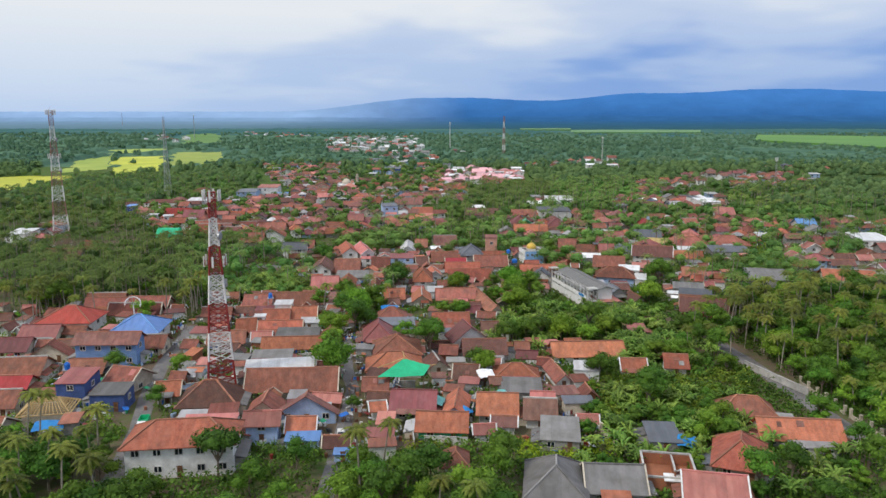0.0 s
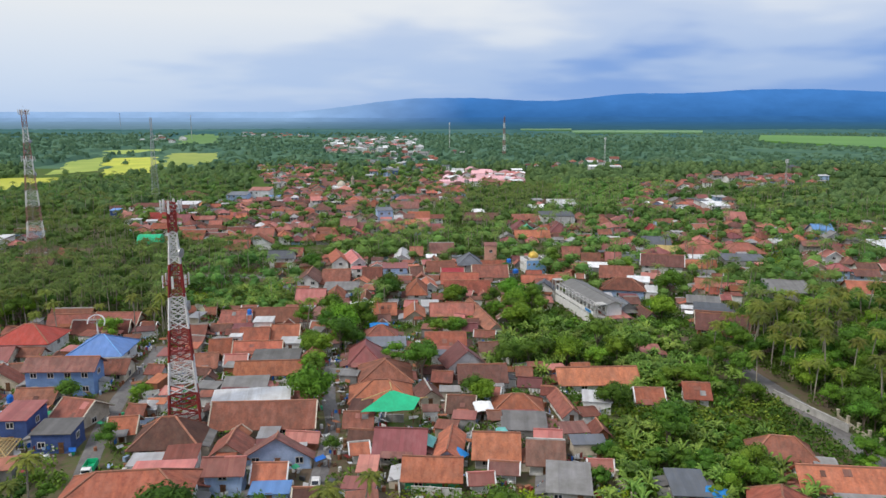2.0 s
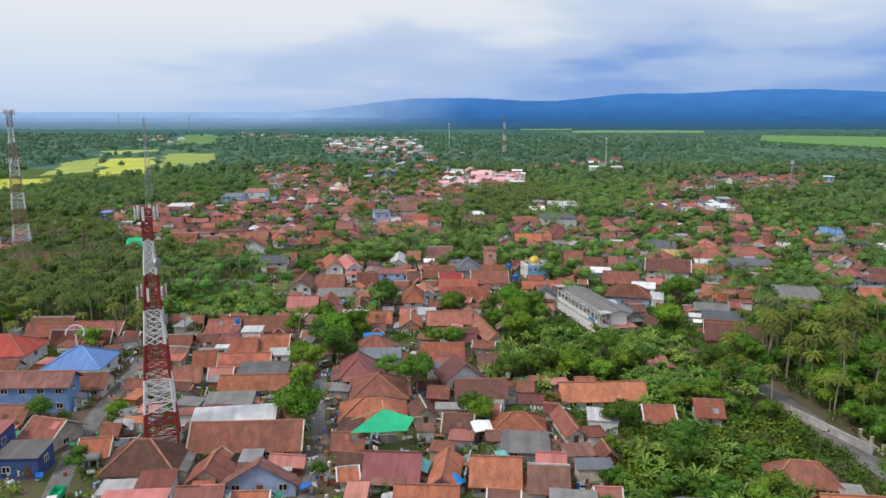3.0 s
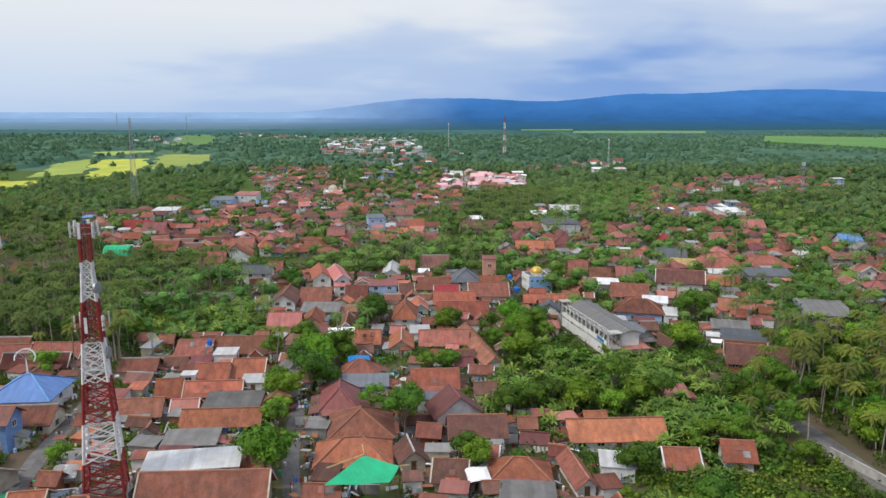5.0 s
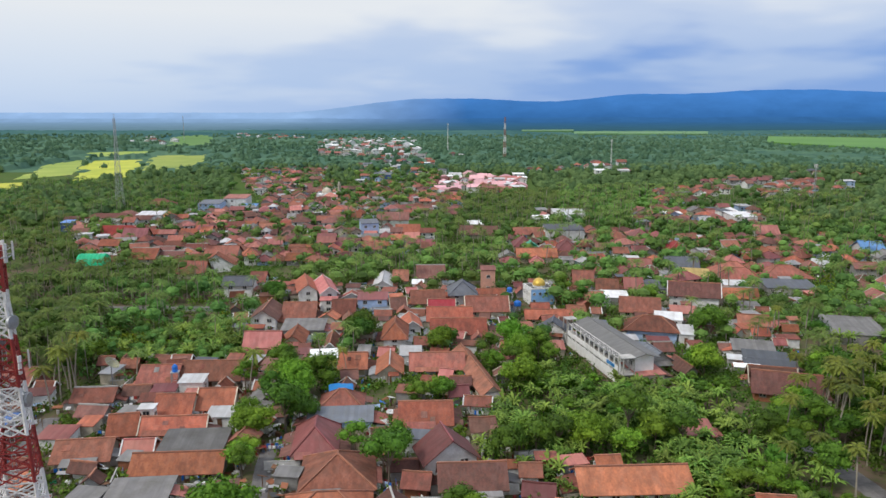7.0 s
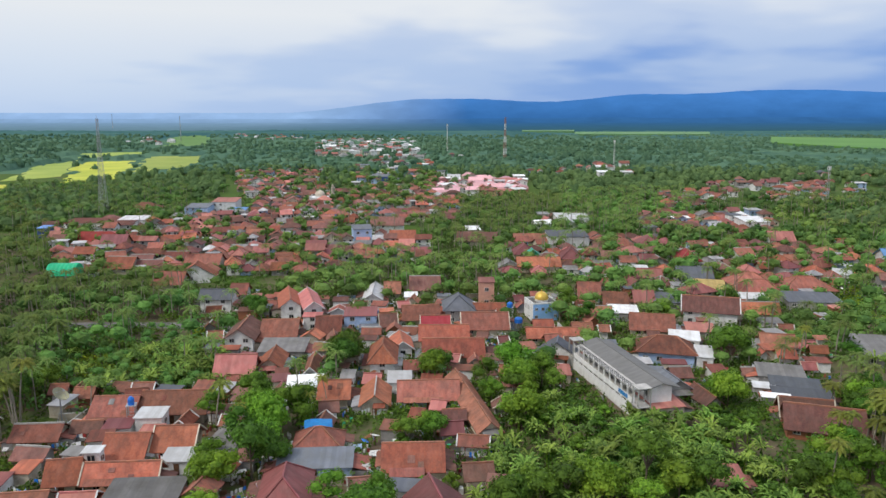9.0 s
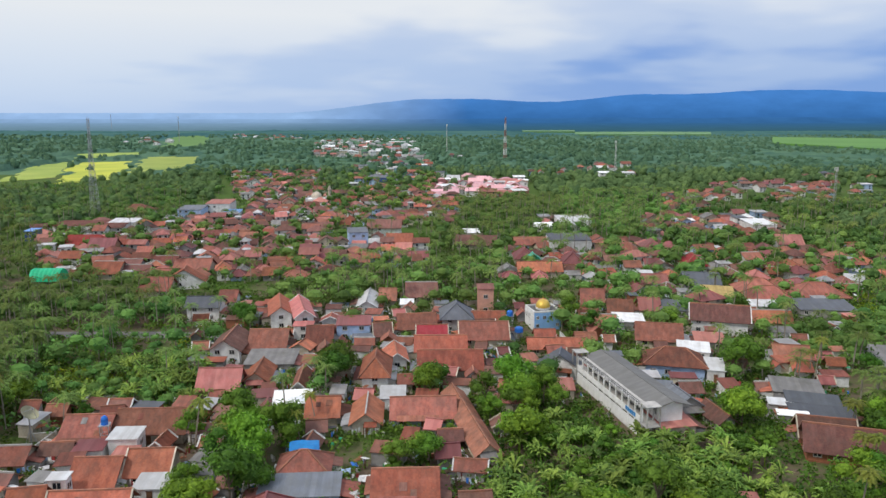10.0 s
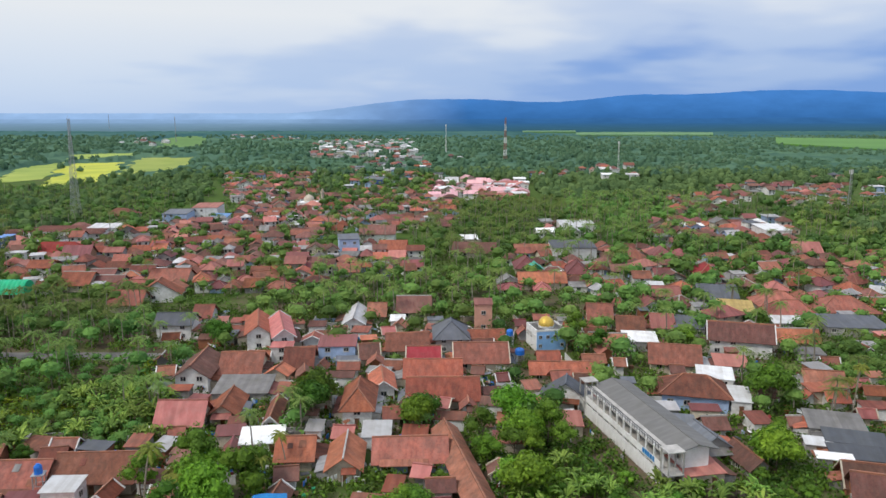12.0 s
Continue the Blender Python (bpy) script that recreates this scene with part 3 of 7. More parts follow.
def window_mesh(w, h, glazed=False):
    """A frame with two lights, cast in one piece; with its glass where it is only seen from far."""
    g, t = Geo(), 0.12
    xs, zs = (-w / 2, -w / 2 + t, -t / 2, t / 2, w / 2 - t, w / 2), (-h / 2 - 0.05, -h / 2 + t, h / 2 - t, h / 2)
    open_cells = {(1, 1), (3, 1)}
    for i in range(5):
        for j in range(3):
            if (i, j) in open_cells:
                continue
            a, b, c, d = xs[i], xs[i + 1], zs[j], zs[j + 1]
            g.poly((a, -0.09, c), (b, -0.09, c), (b, -0.09, d), (a, -0.09, d))
            for (di, dj), p, q in (((-1, 0), (a, c), (a, d)), ((1, 0), (b, c), (b, d)), ((0, -1), (a, c), (b, c)), ((0, 1), (a, d), (b, d))):
                k = (i + di, j + dj)
                if k in open_cells or not (0 <= k[0] < 5 and 0 <= k[1] < 3):
                    g.poly((p[0], -0.09, p[1]), (q[0], -0.09, q[1]), (q[0], 0.03, q[1]), (p[0], 0.03, p[1]))
    for i, j in sorted(open_cells) if glazed else ():
        g.poly((xs[i], 0.03, zs[j]), (xs[i + 1], 0.03, zs[j]), (xs[i + 1], 0.03, zs[j + 1]), (xs[i], 0.03, zs[j + 1]), slot=1)
    return g.weld().mesh("window", FRAME, GLASS)


def pane_mesh(w, h):
    g = Geo()
    g.box(0, 0, -h / 2 + 0.1, w - 0.2, 0.04, h - 0.2)
    return g.mesh("pane", GLASS)


def door_mesh():
    g = Geo()
    g.box(0, -0.02, 0, 0.95, 0.08, 2.1)
    g.box(0, -0.05, 0.25, 0.6, 0.05, 0.7), g.box(0, -0.05, 1.15, 0.6, 0.05, 0.7)
    g.box(0, -0.04, 2.1, 1.15, 0.12, 0.1)
    return g.mesh("door", WOOD)


WINDOW, PANE, DOOR, FAR_WINDOW = window_mesh(1.5, 1.3), pane_mesh(1.5, 1.3), door_mesh(), window_mesh(1.4, 1.25, True)
ROOF_WORDS = {"o": "bright clay tile", "t": "weathered clay tile", "b": "old brown tile", "m": "maroon metal", "r": "bright red", "p": "rusty pink metal",
              "z": "dull zinc", "g": "grey cement-sheet", "d": "dark grey metal", "w": "white metal", "B": "blue metal", "y": "bare ochre", "G": "green metal", "k": "pink metal"}
WALL_WORDS = {"wh": "white", "cr": "cream", "gr": "bare cement", "lb": "pale blue", "sb": "steel blue", "nb": "deep blue", "gn": "green", "br": "raw brick", "pk": "salmon"}
SHAPE = {"X": "gable", "Y": "gable", "H": "hip", "F": "low-pitched"}


def wall_geo(w, d, eave, rise, kind):
    g = Geo()
    a, b = w / 2, d / 2
    lo = -0.6
    g.poly((-a, -b, lo), (a, -b, lo), (a, -b, eave), (-a, -b, eave)) if kind != "Y" else g.poly((-a, -b, lo), (a, -b, lo), (a, -b, eave), (0, -b, eave + rise), (-a, -b, eave))
    g.poly((a, b, lo), (-a, b, lo), (-a, b, eave), (a, b, eave)) if kind != "Y" else g.poly((a, b, lo), (-a, b, lo), (-a, b, eave), (0, b, eave + rise), (a, b, eave))
    if kind == "X":
        g.poly((a, -b, lo), (a, b, lo), (a, b, eave), (a, 0, eave + rise), (a, -b, eave))
        g.poly((-a, b, lo), (-a, -b, lo), (-a, -b, eave), (-a, 0, eave + rise), (-a, b, eave))
    else:
        g.poly((a, -b, lo), (a, b, lo), (a, b, eave), (a, -b, eave))
        g.poly((-a, b, lo), (-a, -b, lo), (-a, -b, eave), (-a, b, eave))
    # plinth and a string course under the eaves
    g.box(0, 0, -0.4, w + 0.16, d + 0.16, 0.75)
    return g


def roof_geo(w, d, eave, rise, kind, over, rng):
    """The roof's slabs and the lines of its ridges. A slight sag keeps old roofs from being dead straight."""
    g = Geo()
    a, b = w / 2 + over, d / 2 + over
    thick = 0.16
    lines = []
    sag = lambda: rng.uniform(-0.07, 0.05)
    if kind == "Y":
        drop = rise * over / (w / 2)
        z0, z1 = eave - drop + 0.1, eave + rise + 0.1
        e = [z0 + sag() for _ in range(4)]
        r1, r2 = z1 + sag(), z1 + sag()
        g.slab([(-a, -b, e[0]), (0, -b, r1), (0, b, r2), (-a, b, e[3])], thick)
        g.slab([(0, -b, r1), (a, -b, e[1]), (a, b, e[2]), (0, b, r2)], thick)
        lines.append(((0, -b, r1), (0, b, r2)))
    elif kind == "X":
        drop = rise * over / (d / 2)
        z0, z1 = eave - drop + 0.1, eave + rise + 0.1
        e = [z0 + sag() for _ in range(4)]
        r1, r2, rm = z1 + sag(), z1 + sag(), z1 - abs(sag())
        for s, i, j in ((-1, 0, 1), (1, 3, 2)):
            p = [(-a, s * b, e[i]), (0, s * b, (e[i] + e[j]) / 2), (0, 0, rm), (-a, 0, r1)]
            q = [(0, s * b, (e[i] + e[j]) / 2), (a, s * b, e[j]), (a, 0, r2), (0, 0, rm)]
            g.slab(p if s < 0 else p[::-1], thick), g.slab(q if s < 0 else q[::-1], thick)
        lines += [((-a, 0, r1), (0, 0, rm)), ((0, 0, rm), (a, 0, r2))]
    elif kind == "H":
        drop = rise * over / (d / 2)
        z0, z1 = eave - drop + 0.1, eave + rise + 0.1
        k = min(b, a * 0.92) if w >= d else a * 0.92
        if w >= d:
            p, q = (-a + k, 0, z1), (a - k, 0, z1)
        else:
            p, q = (0, -b + k, z1), (0, b - k, z1)
        c = [(-a, -b, z0 + sag()), (a, -b, z0 + sag()), (a, b, z0 + sag()), (-a, b, z0 + sag())]
        if w >= d:
            g.slab([c[0], c[1], q, p], thick), g.slab([c[2], c[3], p, q], thick), g.slab([c[1], c[2], q], thick), g.slab([c[3], c[0], p], thick)
            lines += [(p, q), (c[0], p), (c[3], p), (c[1], q), (c[2], q)]
        else:
            g.slab([c[0], c[1], p], thick), g.slab([c[2], c[3], q], thick), g.slab([c[1], c[2], q, p], thick), g.slab([c[3], c[0], p, q], thick)
            lines += [(p, q), (c[0], p), (c[1], p), (c[2], q), (c[3], q)]
    else:
        z0, z1 = eave + 0.06, eave + 0.08 + min(0.9, 0.08 * d)
        g.slab([(-a, -b, z0), (a, -b, z0), (a, b, z1), (-a, b, z1)], 0.14)
    return g.weld(), lines


def house(x, y, turn, w, d, eave, rise, kind, roof, wall, name="house"):
    rng = random.Random(int(x * 31 + y * 17))
    claim(x, y, turn, w, d)
    storeys = "two-storey" if eave > 4.3 else "low"
    label = f"{storeys} {name} with {ROOF_WORDS[roof]} {SHAPE[kind]} roof, {WALL_WORDS[wall]} walls"
    h = base(name, x, y, turn, label, name, "village houses" if name == "house" else "backyard sheds")
    over = 0.8 if kind != "F" else 0.3
    wi, di = w - 2 * over, d - 2 * over
    part("wall", wall_geo(wi, di, eave, rise * 0.94, kind), WALL[wall], h)
    near = y < 275
    geo, lines = roof_geo(wi, di, eave, rise, kind, over, rng)
    top = part("roof", geo, ROOF[roof], h)
    if kind != "F" and y < 420:
        g = Geo()
        for p, q in lines:
            g.bar((p[0], p[1], p[2] + 0.04), (q[0], q[1], q[2] + 0.04), 0.3)
        part("ridge_cap", g, (CEMENT if rng.random() < 0.22 else RIDGE) if roof in "otbry" else ROOF[roof], top)
    if kind in "XY" and y < 330 and rng.random() < (0.45 if wall == "wh" else 0.2):
        # pale boards along the gable edges
        a, b, lift = wi / 2 + over, di / 2 + over, 0.14
        run = di / 2 if kind == "X" else wi / 2
        lo, hi = eave - rise * over / run + lift, eave + rise + lift
        for s in (-1, 1):
            g = Geo()
            if kind == "X":
                g.bar((s * a, -b, lo), (s * a, 0, hi), 0.26), g.bar((s * a, b, lo), (s * a, 0, hi), 0.26)
            else:
                g.bar((-a, s * b, lo), (0, s * b, hi), 0.26), g.bar((a, s * b, lo), (0, s * b, hi), 0.26)
            part("gable_trim", g, WALL["wh"] if wall == "wh" else WALL["cr"], top, "pale gable edging")
    if kind == "X" and near and name == "house" and roof in "otbp" and rng.random() < 0.4:
        # odd sheets laid over leaks
        for _ in range(rng.randint(1, 2)):
            u, v = rng.uniform(-0.36, 0.36) * wi, rng.uniform(0.15, 0.7)
            pw, pl = rng.uniform(0.6, 1.6), rng.uniform(0.18, 0.3)
            at = lambda q: (-(di / 2 + over) * (1 - q), eave - rise * over / (di / 2) + 0.17 + (rise + rise * over / (di / 2)) * q)
            (y0, z0), (y1, z1) = at(v), at(min(0.96, v + pl))
            g = Geo()
            g.slab([(u - pw / 2, y0, z0), (u + pw / 2, y0, z0), (u + pw / 2, y1, z1), (u - pw / 2, y1, z1)], 0.06)
            part("patch_sheet", g, ROOF[rng.choice("gptbbt")], top, "repair sheet laid on the tiles")
    if near and name == "house" and kind != "F" and rng.random() < 0.45 and eave < 4.3 and wall != "gn":
        # a lean-to porch on two posts
        pw, pd = wi * rng.uniform(0.4, 0.9), rng.uniform(1.6, 2.6)
        px = rng.uniform(-1, 1) * (wi - pw) / 2
        g = Geo()
        g.slab([(px - pw / 2, -di / 2 - pd, 2.25), (px + pw / 2, -di / 2 - pd, 2.25), (px + pw / 2, -di / 2 - 0.05, 2.75), (px - pw / 2, -di / 2 - 0.05, 2.75)], 0.1)
        part("porch_roof", g, ROOF[rng.choice("tgbpo")], h, "lean-to porch roof")
        for s in (-1, 1):
            g = Geo()
            g.box(px + s * (pw / 2 - 0.2), -di / 2 - pd + 0.2, -0.4, 0.16, 0.16, 2.6)
            part("porch_post", g, WALL["wh"], h)
    odd = random.Random(int(x * 13 + y * 29))
    for s in (-1, 1):
        # a lean-to against a side wall, roofed with whatever was at hand
        q, run = odd.uniform(1.8, 3.4), di * odd.uniform(0.45, 0.95)
        c, e = math.cos(radians(turn)), math.sin(radians(turn))
        u, v = s * (wi / 2 + q / 2), odd.uniform(-0.5, 0.5) * (di - run)
        sheet, skin = odd.choice("ttbgpoodgbtz"), odd.choice(("gr", "cr", "wh", "wh"))
        if name != "house" or y > 345 or w < 6.5 or odd.random() > 0.62 or not off_lane(x + u * c - v * e, y + u * e + v * c, q * 0.7):
            continue
        hi = min(eave, 3.2) - 0.3
        lo = hi - 0.24 * q
        g = Geo()
        edge = [(s * wi / 2, v - run / 2, hi), (s * (wi / 2 + q), v - run / 2, lo), (s * (wi / 2 + q), v + run / 2, lo), (s * wi / 2, v + run / 2, hi)]
        g.slab(edge if s > 0 else edge[::-1], 0.1)
        part("lean_to_roof", g, ROOF[sheet], h, "lean-to roof against the side wall")
        g = Geo()
        g.box(u - s * 0.15, v, -0.5, q - 0.3, run - 0.4, lo + 0.42)
        part("lean_to_wall", g, WALL[skin], h)
    floors = 2 if eave > 4.3 else 1
    if name == "house":
        spots = max(1, int(wi / 3.4))
        for fl in range(floors):
            for k in range(spots):
                wx = -wi / 2 + wi * (k + 0.5) / spots
                wz = eave * fl / floors + (1.75 if eave / floors > 2.6 else 1.4)
                if fl == 0 and k == spots // 2 and near:
                    o = new("door", DOOR)
                    o.parent, o.location = h, (wx, -di / 2 - 0.03, 0.05)
                    continue
                if not near and k > 1:
                    continue
                o = new("window", WINDOW if near else FAR_WINDOW)
                o.parent, o.location = h, (wx, -di / 2 - (0.02 if near else 0.05), wz)
                if near:
                    p = new("pane", PANE)
                    p.parent, p.location = o, (0, -0.02, 0)
        if near:
            for s in (-1, 1):
                o = new("window", WINDOW)
                o.parent, o.location, o.rotation_euler = h, (s * (wi / 2 + 0.02), 0, eave - 1.5), (0, 0, s * math.pi / 2)
                p = new("pane", PANE)
                p.parent, p.location = o, (0, -0.02, 0)
    return h


MIXES = {"town": ("oottttttbbbbbmmggpppz", ("wh", "cr", "wh", "gr", "wh", "lb")), "mixed": ("otttttbbbmgzwdpp", ("cr", "wh", "wh", "gr", "lb")),
         "pale": ("wzwgzpttobw", ("wh", "wh", "cr")), "pink": ("kkkkmw", ("pk", "wh", "cr")), "rose": ("wkkwp", ("wh", "pk"))}


def inside(q, u, v):
    a, b, c, d = q
    return (a[0] * (1 - u) + b[0] * u) * (1 - v) + (d[0] * (1 - u) + c[0] * u) * v, (a[1] * (1 - u) + b[1] * u) * (1 - v) + (d[1] * (1 - u) + c[1] * u) * v


def plain_house(g, slots, x, y, turn, w, d, eave, rise, kind, roof, wall):
    """A distant house for the joined far quarters: walls, roof, a door and two dark windows."""
    claim(x, y, turn, w, d)
    m = pose(x, y, lie(x, y), 0, 0, turn)
    over = 0.75
    wi, di = w - 2 * over, d - 2 * over
    pieces = [(wall_geo(wi, di, eave, rise * 0.94, kind), WALL[wall]), (roof_geo(wi, di, eave, rise, kind, over, random.Random(1))[0], ROOF[roof])]
    o = Geo()
    for wx in (-wi * 0.28, wi * 0.28):
        o.box(wx, -di / 2 - 0.02, 0.9, 1.0, 0.08, 1.1)
        if eave > 4.3:
            o.box(wx, -di / 2 - 0.02, eave - 2.0, 1.0, 0.08, 1.1)
    pieces.append((o, GLASS))
    for geo, mat in pieces:
        if mat not in slots:
            slots.append(mat)
        n = len(g.v)
        g.v += [tuple(m @ Vector(p)) for p in geo.v]
        g.f += [tuple(n + i for i in f) for f in geo.f]
        g.m += [slots.index(mat)] * len(geo.f)


def cluster(count, mix, *quad):
    """Houses set loosely in rows over a quarter of the village."""
    rng = random.Random(int(quad[0][0] * 13 + quad[0][1]))
    roofs, walls = MIXES[mix]
    turn0 = rng.uniform(-8, 8)
    made = tries = 0
    g, slots = Geo(), []
    while made < count and tries < count * 40:
        tries += 1
        v = rng.random()
        x, y = inside(quad, rng.random(), v)
        big = {"pale": 1.35, "pink": 1.3, "rose": 1.3}.get(mix, 1.0)
        w, d = rng.uniform(6, 11) * big, rng.uniform(6.5, 9.5) * big
        r = rng.choice(roofs)
        if r == "z" and mix == "town":
            w, d = w * 0.6, d * 0.6
        if not clear_of(x, y, 0.3 * max(w, d)) or not off_lane(x, y, 4):
            continue
        kind = "F" if r in "gwzdB" and rng.random() < 0.6 else rng.choice("XXHHY")
        eave = rng.choice((2.1, 2.2, 2.3, 2.5, 2.7, 4.6)) if r not in "wzdB" else rng.choice((2.8, 3.2, 4.8))
        eave += 2.2 if mix == "pale" else 0.2 if mix in ("pink", "rose") else 0
        rise = rng.uniform(0.19, 0.25) * (d if kind in "XH" else w) if kind != "F" else 0.4
        turn = turn0 + rng.choice((0, 0, 0, 18)) + rng.uniform(-6, 6)
        if y < 400:
            house(x, y, turn, w, d, eave, rise, kind, r, rng.choice(walls))
        else:
            plain_house(g, slots, x, y, turn, w, d, eave, rise, kind, r, rng.choice(walls))
        made += 1
    if g.f:
        words = {"pale": "distant town of white and tiled buildings", "pink": "distant market halls with pink and red roofs", "rose": "distant market halls with pale pink roofs"}
        tagged(new("distant_houses", g.mesh("distant_houses", *slots)), words.get(mix, "distant village houses with clay tile roofs"), "houses", kind="stuff")


def infill(count, *quad):
    """Small sheds and lean-tos that crowd the yards between houses."""
    rng = random.Random(int(quad[0][0] * 3 + quad[0][1] * 7))
    made = tries = 0
    while made < count and tries < count * 60:
        tries += 1
        x, y = inside(quad, rng.random(), rng.random())
        w, d = rng.uniform(3.2, 7), rng.uniform(3.2, 6)
        if not clear_of(x, y, 0.36 * max(w, d)) or not off_lane(x, y, 3) or not clear_of_marks(x, y):
            continue
        r = rng.choice("ttttbbbgpdoobpmtz")
        kind = rng.choice("FFXXY") if r in "tbopm" else "F"
        house(x, y, rng.uniform(-12, 12), w, d, rng.uniform(2.3, 3.0), 0.25 * min(w, d) if kind != "F" else 0.4, kind, r, rng.choice(("gr", "cr", "wh", "wh", "wh", "br")), "shed")
        made += 1


def yard_walls(count, *quad):
    """Bits of plastered yard wall between the plots."""
    rng = random.Random(int(quad[0][0] * 19 + quad[0][1]))
    made = tries = 0
    while made < count and tries < count * 50:
        tries += 1
        x, y = inside(quad, rng.random(), rng.random())
        length, turn = rng.uniform(5, 11), rng.choice((0, 90)) + rng.uniform(-10, 14)
        dx, dy = math.cos(radians(turn)) * length / 2, math.sin(radians(turn)) * length / 2
        if not all(clear_of(x + k * dx, y + k * dy, 0.4) and off_lane(x + k * dx, y + k * dy, 0.3) for k in (-1, -0.5, 0, 0.5, 1)):
            continue
        t = base("yard_wall", x, y, turn, "low plastered yard wall between village plots", "wall", "yard walls")
        g = Geo()
        g.box(0, 0, -0.4, length, 0.16, 2.1)
        part("wall_body", g, WALL[rng.choice(("gr", "wh", "wh", "cr", "lb"))], t)
        g = Geo()
        g.box(0, 0, 1.7, length + 0.1, 0.28, 0.1)
        part("coping", g, CEMENT, t)
        made += 1


def clutter(count, *quad):
    """The litter of the yards: boards, sheets, crates, barrels, washing on lines and rubble, too small to tell apart."""
    rng = random.Random(int(quad[0][0] * 23 + quad[0][1]))
    mats = [WALL["sw"], CEMENT, WOOD, ROOF["z"], BLUE_PLASTIC, WALL["br"], DARK_STEEL, WALL["lb"], FRAME, RED_PAINT, WALL["gn"]]
    odds = [0, 0, 0, 1, 1, 1, 2, 2, 2, 3, 3, 4, 5, 5, 5, 6, 6, 7, 8, 8, 9, 10]
    g = Geo()
    made = tries = 0
    while made < count and tries < count * 12:
        tries += 1
        x, y = inside(quad, rng.random(), rng.random())
        if not clear_of(x, y, 0.1) or clear_of(x, y, 2.6) or not off_lane(x, y, -0.6):
            continue
        made += 1
        z, kind, turn = lie(x, y), rng.random(), rng.uniform(0, 3.14)
        slot = rng.choice(odds)
        if kind < 0.3:
            g.box(x, y, z - 0.1, rng.uniform(0.4, 1.3), rng.uniform(0.3, 0.9), rng.uniform(0.4, 1.2), slot, turn)
        elif kind < 0.55:
            # a sheet or board leant up or laid across trestles
            a, b, h = rng.uniform(0.8, 2.4), rng.uniform(0.6, 1.4), rng.uniform(0.3, 2.2)
            c, q = math.cos(turn), math.sin(turn)
            g.slab([(x + u * a * c - v * b * q, y + u * a * q + v * b * c, z + h + v * rng.uniform(0.0, 0.5)) for u, v in ((-0.5, -0.5), (0.5, -0.5), (0.5, 0.5), (-0.5, 0.5))], 0.05, slot)
            g.box(x, y, z - 0.1, 0.12, 0.12, h + 0.05, 2, turn)
        elif kind < 0.72:
            g.spin([(0.0, z - 0.1), (0.32, z - 0.1), (0.34, z + 0.85), (0.0, z + 0.9)], 8, slot, x, y)
        elif kind < 0.88:
            # washing on a line
            c, q = math.cos(turn), math.sin(turn)
            for k in range(rng.randint(2, 4)):
                u, w, h = 0.8 * k, rng.uniform(0.4, 0.7), rng.uniform(0.6, 1.1)
                g.box(x + u * c, y + u * q, z + 1.9 - h, w, 0.05, h, rng.choice((0, 0, 7, 9, 4, 8)), turn)
            for u in (-0.5, 0.8 * 3.3):
                g.box(x + u * c, y + u * q, z - 0.2, 0.07, 0.07, 2.2, 2, turn)
        else:
            for k in range(4):
                g.box(x + rng.uniform(-0.7, 0.7), y + rng.uniform(-0.7, 0.7), z - 0.1, rng.uniform(0.2, 0.5), rng.uniform(0.2, 0.5), rng.uniform(0.2, 0.5), slot, rng.uniform(0, 3))
    tagged(new("yard_clutter", g.mesh("yard_clutter", *mats)), "boards, crates, barrels and washing littering the yards", "clutter", kind="stuff")


# ---- trees ----
def leaf_cloud(g, rng, blobs, count, size, flat=0.35, slot=0):
    """Leaf clumps over a few rounded masses: many small folded blades facing out and up."""
    total = sum(r * r for *_, r in blobs)
    for cx, cy, cz, r in blobs:
        for _ in range(int(count * r * r / total)):
            z = rng.uniform(-0.55, 1)
            a = rng.uniform(0, 2 * math.pi)
            s = math.sqrt(1 - z * z)
            out = Vector((s * math.cos(a), s * math.sin(a), z))
            rr = r * (0.72 + 0.36 * rng.random() + 0.16 * noise.noise(out * 2.3 + Vector((cx, cy, cz))))
            p = Vector((cx, cy, cz)) + Vector((out.x * rr, out.y * rr, out.z * rr * 0.82))
            n = (out + Vector((rng.uniform(-1, 1), rng.uniform(-1, 1), rng.uniform(-0.4, 1.1))) * 0.75).normalized()
            t = n.cross(Vector((rng.uniform(-1, 1), rng.uniform(-1, 1), rng.uniform(-1, 1)))).normalized()
            b = n.cross(t)
            k = size * rng.uniform(0.6, 1.35)
            g.poly(p - t * k * 0.5, p - b * k * 0.36 + n * 0.05, p + t * k * 0.62, p + b * k * 0.36, slot=slot)


def core(g, blobs, shrink=0.72, slot=0):
    """A dark inner mass, so that the crown is not see-through."""
    for cx, cy, cz, r in blobs:
        r *= shrink
        rows = [(0.0, -0.7), (0.75, -0.45), (1.0, 0.05), (0.72, 0.55), (0.0, 0.85)]
        n, sides = len(g.v), 8
        for rr, z in rows:
            for k in range(sides):
                a = 2 * math.pi * k / sides
                j = 1 + 0.18 * noise.noise(Vector((a, z * 2, cx + cy)))
                g.v.append((cx + r * rr * j * math.cos(a), cy + r * rr * j * math.sin(a), cz + r * z * 0.9))
        for i in range(len(rows) - 1):
            for k in range(sides):
                g.f.append((n + i * sides + k, n + i * sides + (k + 1) % sides, n + (i + 1) * sides + (k + 1) % sides, n + (i + 1) * sides + k))
                g.m.append(slot)


